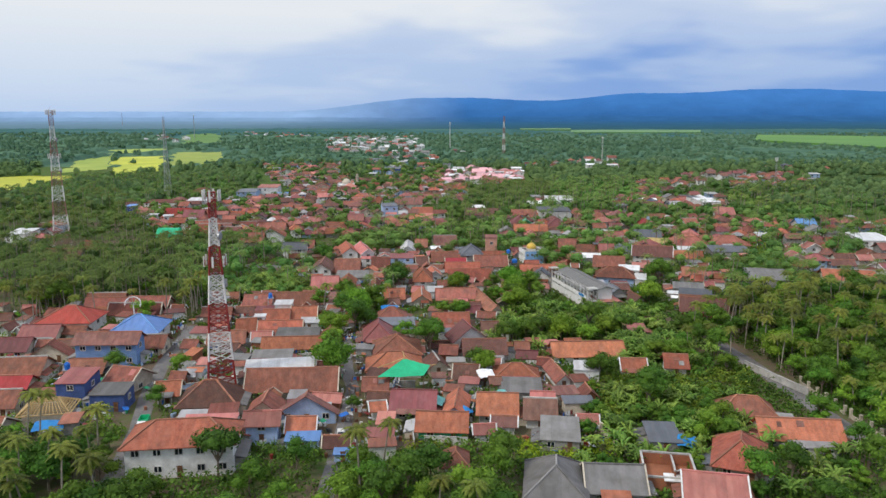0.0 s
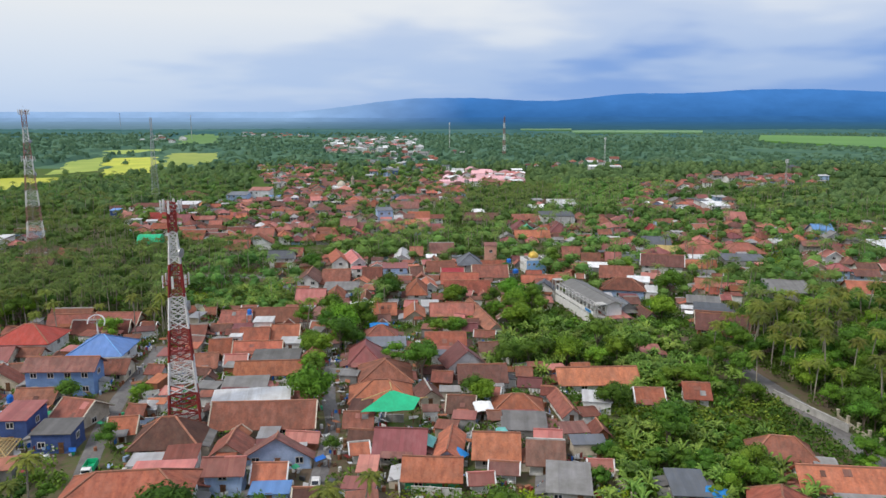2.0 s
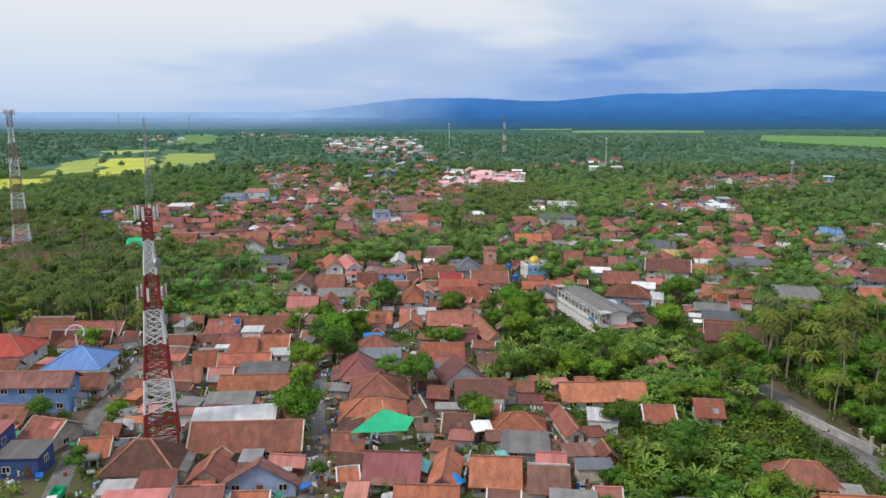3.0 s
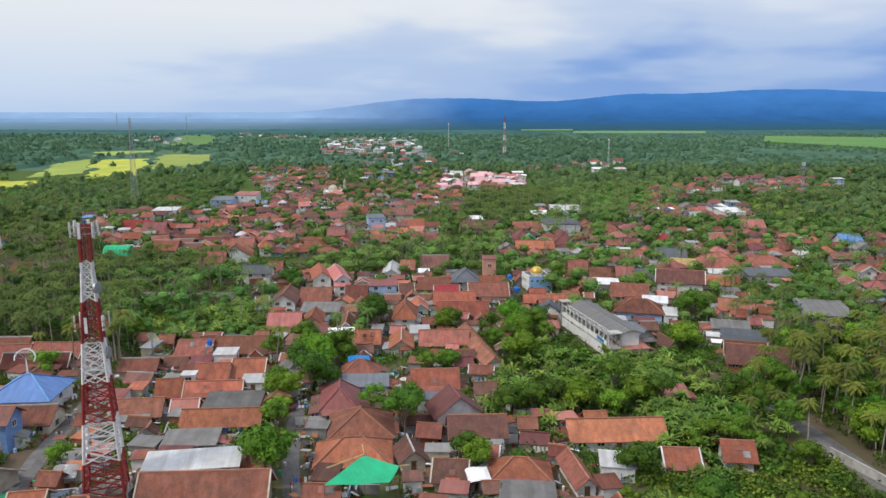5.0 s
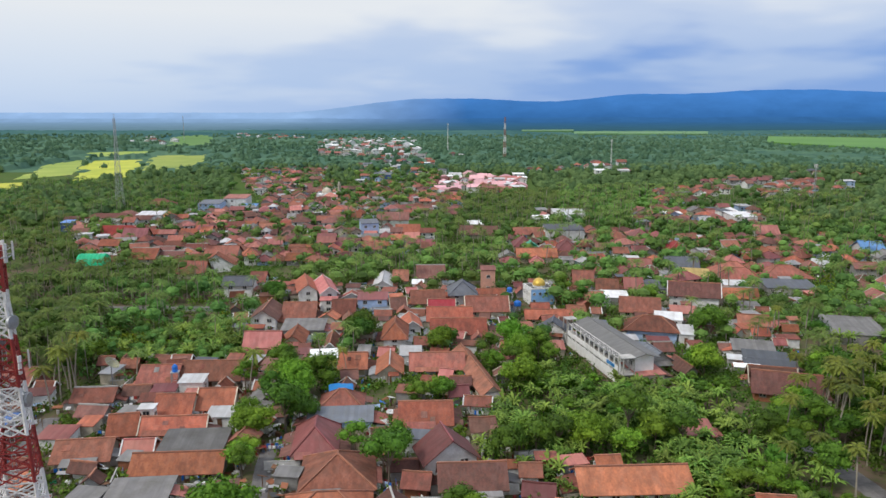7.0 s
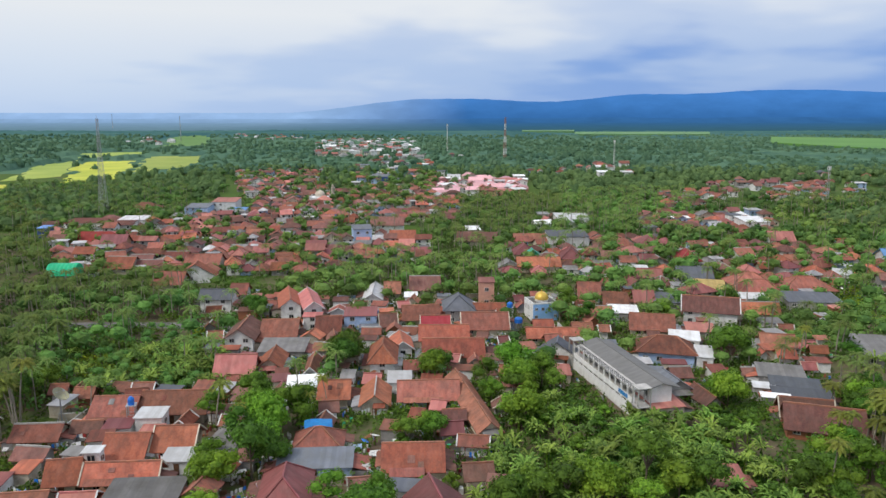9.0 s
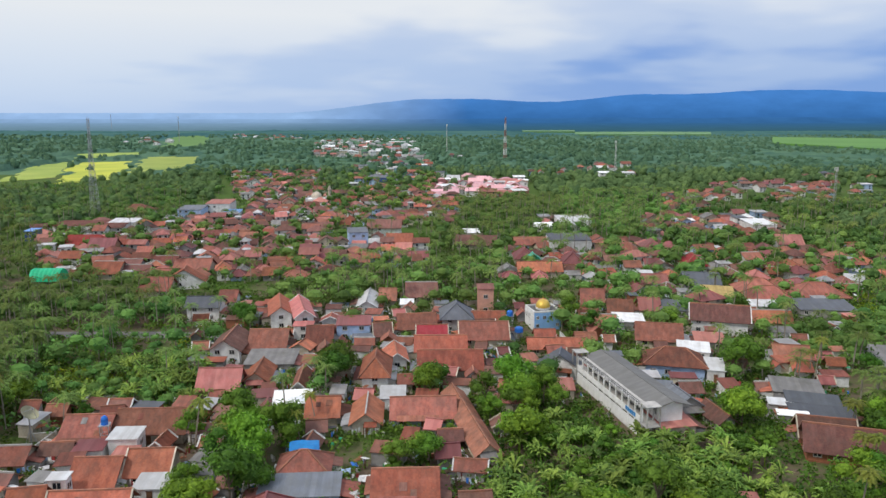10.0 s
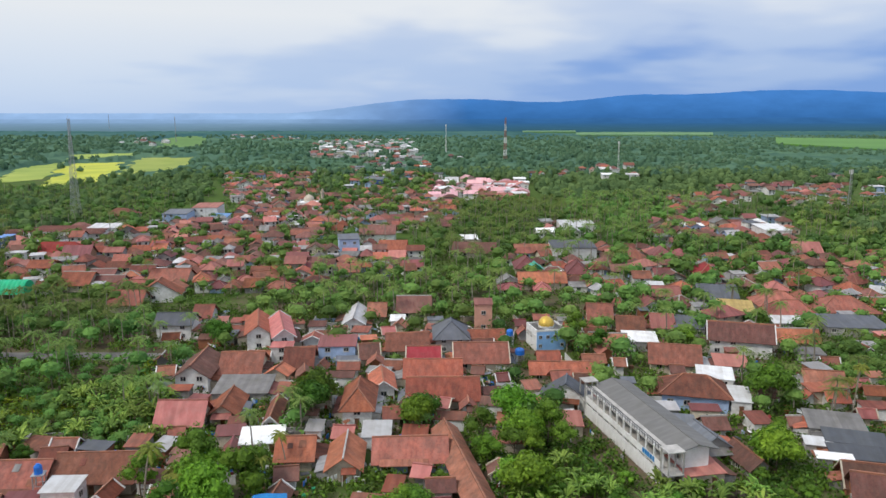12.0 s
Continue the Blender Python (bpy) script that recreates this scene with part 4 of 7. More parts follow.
def broad_tree(seed, height, spread, material, leaves, name, label):
    rng = random.Random(seed)
    ob = new(name)
    ob.empty_display_size = 0.5
    g = Geo()
    fork = height * 0.38
    g.tube([(0, 0, -0.3), (0.08, 0.05, fork * 0.5), (0.0, 0.1, fork)], [0.045 * height * 0.55, 0.032 * height * 0.55, 0.026 * height * 0.55], 7)
    blobs = []
    n = rng.randint(5, 7)
    for k in range(n):
        a = 2 * math.pi * k / n + rng.uniform(-0.4, 0.4)
        r = spread * rng.uniform(0.28, 0.6) if k else 0
        z = height * (rng.uniform(0.5, 0.78) if k else 0.82)
        p = (r * math.cos(a), r * math.sin(a), z)
        g.tube([(0, 0.1, fork * 0.95), (p[0] * 0.5, p[1] * 0.5, (fork + z) / 2), p], [0.014 * height, 0.009 * height, 0.004 * height], 5, cap=False)
        blobs.append((*p, spread * rng.uniform(0.36, 0.52)))
    part("trunk", g, BARK, ob)
    c = Geo()
    core(c, blobs, 0.7)
    leaf_cloud(c, rng, blobs, int(leaves * 1.35), 0.108 * spread)
    part("crown", c, material, ob)
    return tagged(ob, label, "tree", "village trees")


def frond(g, rng, root, a, rise, length, leaflets, slot=0, width=0.75):
    """One feather leaf: a drooping midrib with narrow leaflets down both sides."""
    way = Vector((math.cos(a), math.sin(a), 0))
    side = Vector((-way.y, way.x, 0))
    pts = []
    for k in range(6):
        u = k / 5
        pts.append(Vector(root) + way * (length * (u - 0.16 * u * u)) + Vector((0, 0, length * (rise * u - (0.45 + 0.5 * rise) * u * u))))
    for k in range(5):
        w = 0.06 * (1 - k / 6)
        g.poly(pts[k] - side * w, pts[k] + side * w, pts[k + 1] + side * w * 0.8, pts[k + 1] - side * w * 0.8, slot=slot)
    for k in range(leaflets):
        u = 0.14 + 0.86 * k / (leaflets - 1)
        f = u * 5
        i = min(4, int(f))
        p = pts[i].lerp(pts[i + 1], f - i)
        d = (pts[i + 1] - pts[i]).normalized()
        ln = width * math.sin(math.pi * min(0.97, u * 0.8 + 0.18)) * rng.uniform(0.85, 1.15)
        for s in (-1, 1):
            tip = p + side * (s * ln) + d * (0.45 * ln) - Vector((0, 0, 0.32 * ln * rng.uniform(0.6, 1.4)))
            g.poly(p - d * 0.12, p + d * 0.14, tip, slot=slot)


def coconut_palm(seed, height, label):
    rng = random.Random(seed)
    ob = new("coconut_palm")
    ob.empty_display_size = 0.5
    g = Geo()
    bend, a = rng.uniform(0.4, 1.4), rng.uniform(0, 6.3)
    line = [(bend * math.cos(a) * (k / 6) ** 1.6, bend * math.sin(a) * (k / 6) ** 1.6, -0.3 + (height + 0.3) * k / 6) for k in range(7)]
    g.tube(line, [0.24, 0.17, 0.15, 0.14, 0.13, 0.125, 0.14], 7)
    part("trunk", g, PALM_BARK, ob)
    c = Geo()
    top = line[-1]
    n = rng.randint(19, 23)
    for k in range(n):
        frond(c, rng, top, 2.4 * k + rng.uniform(-0.2, 0.2), 0.75 - 1.15 * k / n + rng.uniform(-0.1, 0.1), rng.uniform(2.4, 3.2), 15, width=0.55)
    part("crown", c, PALM, ob)
    return tagged(ob, label, "palm", "coconut palms")


def banana_plant(seed, label):
    rng = random.Random(seed)
    ob = new("banana_plant")
    ob.empty_display_size = 0.5
    c = Geo()
    for s in range(2):
        g = Geo()
        x, y, h = rng.uniform(-1.4, 1.4), rng.uniform(-1.4, 1.4), rng.uniform(1.8, 3.2)
        g.tube([(x, y, -0.2), (x, y, h * 0.5), (x + 0.1, y, h)], [0.16, 0.13, 0.09], 6)
        part("stem", g, LIME, ob)
        for k in range(14):
            a, rise, length = 2.4 * k + rng.uniform(-0.3, 0.3), rng.uniform(1.0, 2.2), rng.uniform(1.7, 2.7)
            way, side = Vector((math.cos(a), math.sin(a), 0)), Vector((-math.sin(a), math.cos(a), 0))
            root = Vector((x, y, h))
            spine = [root + way * (length * u * 0.9) + Vector((0, 0, length * (rise * u - (0.2 + 0.62 * rise) * u * u))) for u in (0, 0.25, 0.5, 0.75, 1)]
            ws = (0.04, 0.18, 0.25, 0.2, 0.04)
            for i in range(4):
                for sgn in (-1, 1):
                    e0, e1 = side * (sgn * ws[i]) - Vector((0, 0, 0.3 * ws[i])), side * (sgn * ws[i + 1]) - Vector((0, 0, 0.3 * ws[i + 1]))
                    c.poly(spine[i], spine[i + 1], spine[i + 1] + e1, spine[i] + e0)
    part("leaves", c, BANANA, ob)
    return tagged(ob, label, "banana plant", "banana plants")


PROTO = {
    "B": [broad_tree(11, 7.5, 3.6, LEAF, 620, "broadleaf_tree", "dense dark green broadleaf tree beside village houses"),
          broad_tree(12, 9.0, 4.2, LEAF, 700, "broadleaf_tree", "tall green broadleaf tree with uneven crown"),
          broad_tree(13, 6.0, 3.0, LIME, 520, "broadleaf_tree", "bright yellow-green leafy tree among roofs"),
          broad_tree(14, 8.2, 3.3, LEAF, 560, "broadleaf_tree", "upright green mango tree with dense leaves"),
          broad_tree(15, 7.0, 3.9, LIME, 620, "broadleaf_tree", "spreading light green tree with loose crown")],
    "P": [coconut_palm(21, 10.5, "tall coconut palm with olive feather fronds"), coconut_palm(22, 8.5, "coconut palm with drooping olive fronds"),
          coconut_palm(23, 12.0, "tall slim coconut palm with pale trunk")],
    "N": [banana_plant(31, "clump of banana plants with broad green leaves"), banana_plant(32, "cluster of banana plants with torn leaves")],
    "R": [broad_tree(16, 8.0, 4.4, SUNNY, 1300, "broadleaf_tree", "big round bright green tree with dense crown")],
    "D": [broad_tree(17, 8.0, 4.3, LEAF, 1300, "broadleaf_tree", "big round dark green tree with dense crown")],
    "S": [broad_tree(41, 3.2, 1.9, LIME, 260, "shrub", "low bright green garden shrub"), broad_tree(42, 3.8, 2.2, LEAF, 300, "shrub", "rounded dark green garden shrub")],
}
USED = set()
NEAR_LIMIT = {"D": 260, "R": 260, "B": 258, "P": 240, "N": 285, "S": 250}
GAP = {"D": 2.0, "R": 2.0, "B": 1.6, "P": 0.8, "N": 1.2, "S": 0.8}


def plant(kind, x, y, rng, size=None):
    ob = rng.choice(PROTO[kind])
    k = size or rng.uniform(0.8, 1.2) * (1.0 if kind == "N" else 1.0)
    m = pose(x, y, lie(x, y), 0, 0, rng.uniform(0, 360)) @ Matrix.Diagonal((k, k, k * rng.uniform(0.9, 1.12), 1))
    if ob.name not in USED:
        USED.add(ob.name)
        ob.matrix_world = m
        return ob
    made = copy_thing(ob, pose(0, 0, 0))
    made.matrix_basis = m
    return made


def far_tree(g, kind, x, y, rng):
    """A simpler tree for the joined woods further off."""
    z = lie(x, y)
    if kind == "P":
        h = rng.uniform(7.5, 11)
        bx, by = rng.uniform(-0.8, 0.8), rng.uniform(-0.8, 0.8)
        g.tube([(x, y, z), (x + bx * 0.4, y + by * 0.4, z + h * 0.6), (x + bx, y + by, z + h)], [0.2, 0.16, 0.14], 4, slot=1, cap=False)
        leaf_cloud(g, rng, [(x + rng.uniform(-2, 2), y + rng.uniform(-2, 2), z + 1.6, 2.4)], 22, 1.1)
        for k in range(15):
            a = 2.4 * k + rng.uniform(-0.3, 0.3)
            way, side = Vector((math.cos(a), math.sin(a), 0)), Vector((-math.sin(a), math.cos(a), 0))
            rise, ln = 0.7 - 1.15 * k / 15 + rng.uniform(-0.15, 0.15), rng.uniform(2.4, 3.2)
            p = [Vector((x + bx, y + by, z + h)) + way * (ln * u) + Vector((0, 0, ln * (rise * u - (0.45 + 0.5 * rise) * u * u))) for u in (0, 0.35, 0.7, 1)]
            for i in range(3):
                d = p[i + 1] - p[i]
                for s in (-1, 1):
                    for f in (0.05, 0.38, 0.7):
                        q = p[i] + d * f
                        wd = (0.62, 0.7, 0.42)[i] * rng.uniform(0.7, 1.2)
                        g.poly(q, q + d * 0.26, q + d * 0.5 + side * (s * wd) - Vector((0, 0, 0.4 * wd)), slot=2)
    else:
        h = rng.uniform(5, 8.5) if kind == "B" else rng.uniform(3, 4.5) if kind == "N" else rng.uniform(2.6, 4.2)
        r = h * rng.uniform(0.4, 0.52)
        blobs = [(x, y, z + h * 0.66, r)] + [(x + r * 0.7 * math.cos(a), y + r * 0.7 * math.sin(a), z + h * rng.uniform(0.42, 0.62), r * rng.uniform(0.55, 0.75)) for a in (rng.uniform(0, 2), rng.uniform(2, 4), rng.uniform(4, 6))]
        core(g, blobs[:1], 0.68)
        leaf_cloud(g, rng, blobs, *((150, 0.22 * r) if y < 340 else (76, 0.32 * r) if y < 430 else (40, 0.42 * r)))
        g.bar((x, y, z - 0.2), (x, y, z + h * 0.5), 0.25, slot=1)


def grove(mix, gap, *quad, close=False):
    """Trees spread over a patch, clear of houses and lanes."""
    rng = random.Random(int(quad[0][0] * 11 + quad[0][1] * 5 + gap))
    area = 0.5 * abs(sum(quad[i][0] * quad[(i + 1) % 4][1] - quad[(i + 1) % 4][0] * quad[i][1] for i in range(4)))
    want = min(900, int(area / (gap * gap)))
    w0, w1 = abs(quad[1][0] - quad[0][0]) + 1, abs(quad[2][0] - quad[3][0]) + 1
    g, n = Geo(), 0
    grid = {}
    for _ in range(want * 3):
        if n >= want:
            break
        v = rng.random()
        if rng.random() > (w0 + (w1 - w0) * v) / max(w0, w1):
            continue
        x, y = inside(quad, rng.random(), v)
        key = (int(x / gap / 0.8), int(y / gap / 0.8))
        kind = rng.choice(mix)
        if kind in "BPDR" and low_ground(x, y):
            kind = "S" if x < 0 else rng.choice("NS")
        if key in grid or not clear_of(x, y, -2.2 if close else GAP[kind] * (1 if y < 330 else 0.4)) or not off_lane(x, y, 0.6) or (x - cam_x(y)) ** 2 < 4 and y < 60:
            continue
        if not clear_of_marks(x, y) or in_field(x, y) or in_field(x, y + 40) or in_field(x, y + 75):
            continue
        grid[key] = 1
        n += 1
        if y < NEAR_LIMIT[kind]:
            plant(kind, x, y, rng)
        else:
            far_tree(g, kind, x, y, rng)
    if g.f:
        words = "coconut palm grove mixed with broadleaf trees" if "P" in mix else "broadleaf trees and shrubs between distant houses"
        tagged(new("grove", g.mesh("grove", GROVE, PALM_BARK, GROVE_PALM)), words, "trees", kind="stuff")


def undergrowth(gap, *quad, leafy=GARDEN, low=1.0, words="bushes and garden plants crowding the yards"):
    """Bushes, hedges and garden plants in every open yard, joined as one."""
    rng = random.Random(int(quad[0][0] * 5 + quad[0][1] * 9))
    area = 0.5 * abs(sum(quad[i][0] * quad[(i + 1) % 4][1] - quad[(i + 1) % 4][0] * quad[i][1] for i in range(4)))
    g = Geo()
    for _ in range(min(1500, int(area / (gap * gap)))):
        x, y = inside(quad, rng.random(), rng.random())
        if not clear_of(x, y, 0.5) or not off_lane(x, y, 0.9) or leafy is GARDEN and not clear_of_marks(x, y):
            continue
        z, r = lie(x, y), rng.uniform(0.9, 1.9) * low
        blobs = [(x, y, z + r * 0.6, r)] + [(x + rng.uniform(-1.4, 1.4), y + rng.uniform(-1.4, 1.4), z + r * rng.uniform(0.4, 1.2), r * 0.7) for _ in range(2)]
        leaf_cloud(g, rng, blobs, 36, 0.62 * low)
    tagged(new("undergrowth", g.mesh("undergrowth", leafy)), words, "undergrowth", kind="stuff")


def cam_x(y):
    return 0.09 * y


LOWS = []    # ground that carries only low plants


def low_ground(x, y):
    return any((x - a) ** 2 + (y - b) ** 2 < r * r for a, b, r in LOWS)


MARKS = []   # spots kept open: towers, masts, tents


def clear_of_marks(x, y):
    return all((x - a) ** 2 + (y - b) ** 2 > r * r for a, b, r in MARKS)


def in_field(x, y):
    for a, b, c, d in FIELDS:
        pts = (a, b, c, d)
        if all((pts[(i + 1) % 4].x - pts[i].x) * (y - pts[i].y) - (pts[(i + 1) % 4].y - pts[i].y) * (x - pts[i].x) > 0 for i in range(4)):
            return True
    return False


def clump(g, rng, x, y, z, h, r, leaves, size):
    """A far tree: a lumpy dome with loose leaf sprays over it."""
    n, sides, spin = len(g.v), 7, rng.uniform(0, 6.3)
    for rr, zz in ((0.62, 0.18), (0.86, 0.5), (0.55, 0.84)):
        for k in range(sides):
            a = spin + 2 * math.pi * k / sides
            j = rng.uniform(0.72, 1.12) * r * rr
            g.v.append((x + j * math.cos(a), y + j * math.sin(a), z + h * zz * rng.uniform(0.88, 1.08)))
    g.v.append((x + rng.uniform(-0.2, 0.2) * r, y, z + h * 0.97))
    for i in range(2):
        for k in range(sides):
            q = (k + 1) % sides
            g.f.append((n + i * sides + k, n + i * sides + q, n + (i + 1) * sides + q, n + (i + 1) * sides + k)), g.m.append(0)
    for k in range(sides):
        g.f.append((n + 2 * sides + k, n + 2 * sides + (k + 1) % sides, n + 3 * sides)), g.m.append(0)
    leaf_cloud(g, rng, [(x, y, z + h * 0.56, r * 0.92)], leaves, size)


def plain_woods():
    """The wooded plain from the edge of the village to the foothills."""
    rng = random.Random(77)
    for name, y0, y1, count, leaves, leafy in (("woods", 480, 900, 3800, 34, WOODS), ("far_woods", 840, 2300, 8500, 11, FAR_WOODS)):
        g = Geo()
        for _ in range(count):
            y = math.sqrt(rng.uniform(y0 * y0, y1 * y1)) if y1 < 1000 else y0 + (y1 - y0) * rng.random() ** 1.25
            x = rng.uniform(-0.68, 0.72) * y
            if any(in_field(x, y + k) for k in (0, 35, 75)) and rng.random() > 0.012 or not clear_of(x, y, 1.0) or not clear_of_marks(x, y):
                continue
            if y < 620 and -200 < x < 230:
                continue
            if rng.random() < 0.93 and not all(clear_of(x, y + k, 5) for k in (8, 20, 34)):
                continue
            if noise.noise(Vector((x * 0.006, y * 0.003, 4))) < -0.4:
                continue
            h, r = rng.uniform(5.0, 10.0), rng.uniform(3.0, 5.6)
            clump(g, rng, x, y, lie(x, y), h, r, leaves, (0.34 if y1 < 1000 else 0.5) * r)
        tagged(new(name, g.mesh(name, leafy)), "wooded plain of haze-tinted green trees beyond the village", "woods", kind="stuff")


def canopy():
    """The unbroken tree canopy of the far plain, with hollows, open strips and rice land."""
    g = Geo()
    far_plots = [(cx, cy, max(hw, hd) + 8) for cx, cy, c, s, hw, hd in PLOTS if cy > 780]
    ys = [860]
    while ys[-1] < 2900:
        ys.append(ys[-1] + 6 + (ys[-1] - 860) * 0.010)
    cols = 230
    for y in ys:
        for i in range(cols + 1):
            x = (-0.72 + 1.46 * i / cols) * y
            n = noise.fractal(Vector((x * 0.03, y * 0.03, 2)), 0.9, 2.0, 4) + 0.5 * noise.noise(Vector((x * 0.17, y * 0.17, 6)))
            m = noise.noise(Vector((x * 0.0022, y * 0.0016, 8)))
            h = 3.6 + 3.4 * n + 2.4 * m
            if y < 880 or any(in_field(x, y + k) for k in (0, 40, 80)):
                h = 0.1
            elif y < 1700 and any(abs(x - a) < r and -60 < y - b < r for a, b, r in far_plots):
                h = 0.4
            g.v.append((x + 3 * n, y, lie(x, y) + max(0.1, h)))
    k = cols + 1
    for j in range(len(ys) - 1):
        for i in range(cols):
            g.f.append((j * k + i, j * k + i + 1, (j + 1) * k + i + 1, (j + 1) * k + i))
            # beyond about 2 km the canopy takes the bluer haze-tinted leaves
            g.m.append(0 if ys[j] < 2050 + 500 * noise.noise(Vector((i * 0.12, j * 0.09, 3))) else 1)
    tagged(new("far_canopy", g.mesh("far_canopy", FAR_WOODS, LAST_WOODS)), "unbroken haze-tinted green forest canopy on the far plain", "woods", kind="stuff")



# ---- towers ----
def lattice_tower(x, y, turn, height, foot, head, bands, label, antennas=True, bars=0.14, paint="red"):
    """A four-legged lattice mast in painted sections."""
    MARKS.append((x, y, foot * 0.8 + 1.5))
    t = base("telecom_tower", x, y, turn, label, "tower")
    waist = height * 0.84

    def half(z):
        return (foot + (head - foot) * min(1, z / waist)) / 2

    edges = bands if isinstance(bands, tuple) else tuple(height * k / bands for k in range(bands + 1))
    bands = len(edges) - 1
    pale = paint in ("white", "pale")
    for k in range(bands):
        g, legs, bracing = Geo(), [Geo() for _ in range(4)], []
        z0, z1 = edges[k], edges[k + 1]
        n = 3 if half(z0) > 1.4 else 4
        for i in range(n):
            a, b = z0 + (z1 - z0) * i / n, z0 + (z1 - z0) * (i + 1) / n
            ca, cb = half(a), half(b)
            lo = [Vector((sx * ca, sy * ca, a)) for sx, sy in ((-1, -1), (1, -1), (1, 1), (-1, 1))]
            hi = [Vector((sx * cb, sy * cb, b)) for sx, sy in ((-1, -1), (1, -1), (1, 1), (-1, 1))]
            for q in range(4):
                r = (q + 1) % 4
                legs[q].bar(lo[q], hi[q], bars * 1.9)
                bracing += [(lo[q], hi[r], bars), (lo[r], hi[q], bars)]
                bracing.append((hi[q], hi[r], bars))
                mid = (lo[q] + lo[r]) / 2
                if ca > 1.3:
                    bracing += [(mid, (lo[q] + hi[q]) / 2, bars * 0.8), (mid, (lo[r] + hi[r]) / 2, bars * 0.8)]
        red = (bands - k) % 2 == 1 and not pale
        # "faded" picks the red with haze painted into it
        paint_here = WHITE_PAINT if paint == "white" else STEEL if pale else HAZED_RED if red and paint == "faded" else RED_PAINT if red else WHITE_PAINT
        words = "" if pale else "red painted steel" if red else "white painted steel"
        for leg in legs:
            part("leg", leg, paint_here, t, words)
        if y > 300:
            for a, b, thick in bracing:
                g.bar(a, b, thick)
            tagged(part("bracing", g, paint_here, t), kind="stuff")
        else:
            for a, b, thick in bracing:
                g = Geo()
                g.bar(a, b, thick)
                part("brace", g, paint_here, t, words)
    g = Geo()
    for s in (-0.25, 0.25):
        g.bar((s, -half(0) + 0.3, 0), (s, -half(waist) + 0.25, waist), 0.07)
        g.bar((s, -head / 2 + 0.25, waist), (s, -head / 2 + 0.25, height), 0.07)
    for k in range(int(height / 0.8)):
        z = 0.4 + 0.8 * k
        yy = -half(z) + 0.28
        g.bar((-0.25, yy, z), (0.25, yy, z), 0.05)
    part("ladder", g, STEEL, t, "steel climbing ladder")
    g = Geo()
    g.bar((0, 0, height), (0, 0, height + 2.2), 0.07)
    part("lightning_rod", g, STEEL, t)
    for q, (sx, sy) in enumerate(((-1, -1), (1, -1), (1, 1), (-1, 1))):
        g = Geo()
        g.box(sx * foot / 2, sy * foot / 2, -0.5, 1.1, 1.1, 0.9)
        part("footing", g, CEMENT, t)
    if antennas:
        for z in (height - 1.2, height * 0.66):
            h = half(z) + 1.0
            for i in range(4):
                g = Geo()
                a, b = ((-h, -h), (h, -h), (h, h), (-h, h))[i], ((h, -h), (h, h), (-h, h), (-h, -h))[i]
                g.bar((*a, z), (*b, z), 0.1), g.bar((*a, z + 1.0), (*b, z + 1.0), 0.07)
                g.bar((a[0] * 0.5, a[1] * 0.5, z), (*a, z), 0.1)
                g.bar((*a, z), (*a, z + 1.0), 0.07)
                part("mounting_frame", g, STEEL if z > height * 0.8 or paint == "faded" else RED_PAINT, t, "steel antenna mounting frame")
            for i in range(6):
                a = i * math.pi / 3 + 0.3
                g = Geo()
                g.box(math.cos(a) * (h + 0.25), math.sin(a) * (h + 0.25), z - 0.7, 0.22, 0.42, 2.5, turn=a)
                part("panel_antenna", g, WHITE_PAINT, t, "tall white panel antenna")
        for z, a, r in ((height * 0.79, -0.5, 0.95), (height * 0.56, -0.2, 1.0), (height * 0.72, 2.2, 0.6)):
            g = Geo()
            h = half(z) + 0.35
            n = Vector((math.cos(a), math.sin(a), 0))
            s = Vector((-n.y, n.x, 0))
            c = n * h + Vector((0, 0, z))
            rings = [(r, 0.0), (r, 0.42), (0.0, 0.5)]
            k0 = len(g.v)
            for rr, o in rings:
                for k in range(16):
                    w = 2 * math.pi * k / 16
                    g.v.append(tuple(c + n * o + s * (rr * math.cos(w)) + Vector((0, 0, rr * math.sin(w)))))
            for i in range(2):
                for k in range(16):
                    g.f.append((k0 + i * 16 + k, k0 + i * 16 + (k + 1) % 16, k0 + (i + 1) * 16 + (k + 1) % 16, k0 + (i + 1) * 16 + k))
                    g.m.append(0)
            g.f.append(tuple(k0 + k for k in range(16))), g.m.append(0)
            part("microwave_dish", g, STEEL, t, "round grey drum dish")
    return t


def mast(x, y, height, label, leg=0.22, brace=0.14, paint=None):
    MARKS.append((x, y, 3))
    t = base("radio_mast", x, y, 10, label, "mast")
    w = 0.9
    for sx, sy in ((-1, -1), (1, -1), (0, 1)):
        g = Geo()
        g.bar((sx * w, sy * w, 0), (sx * w * 0.55, sy * w * 0.55, height), leg)
        part("leg", g, paint or WHITE_PAINT, t)
    g = Geo()
    n = int(height / 2.5)
    for k in range(n):
        a, b = height * k / n, height * (k + 1) / n
        fa, fb = w * (1 - 0.45 * a / height), w * (1 - 0.45 * b / height)
        c = ((-1, -1), (1, -1), (0, 1))
        for i in range(3):
            p, q = c[i], c[(i + 1) % 3]
            g.bar((p[0] * fa, p[1] * fa, a), (q[0] * fb, q[1] * fb, b), brace)
            g.bar((q[0] * fa, q[1] * fa, a), (p[0] * fb, p[1] * fb, b), brace)
    tagged(part("bracing", g, paint or (RED_PAINT if height > 50 else WHITE_PAINT), t), kind="stuff")
    for i in range(3):
        g = Geo()
        a = i * 2.1
        g.box(1.0 * math.cos(a), 1.0 * math.sin(a), height - 3, 0.35, 0.5, 2.6, turn=a)
        part("panel_antenna", g, WHITE_PAINT, t)
    return t


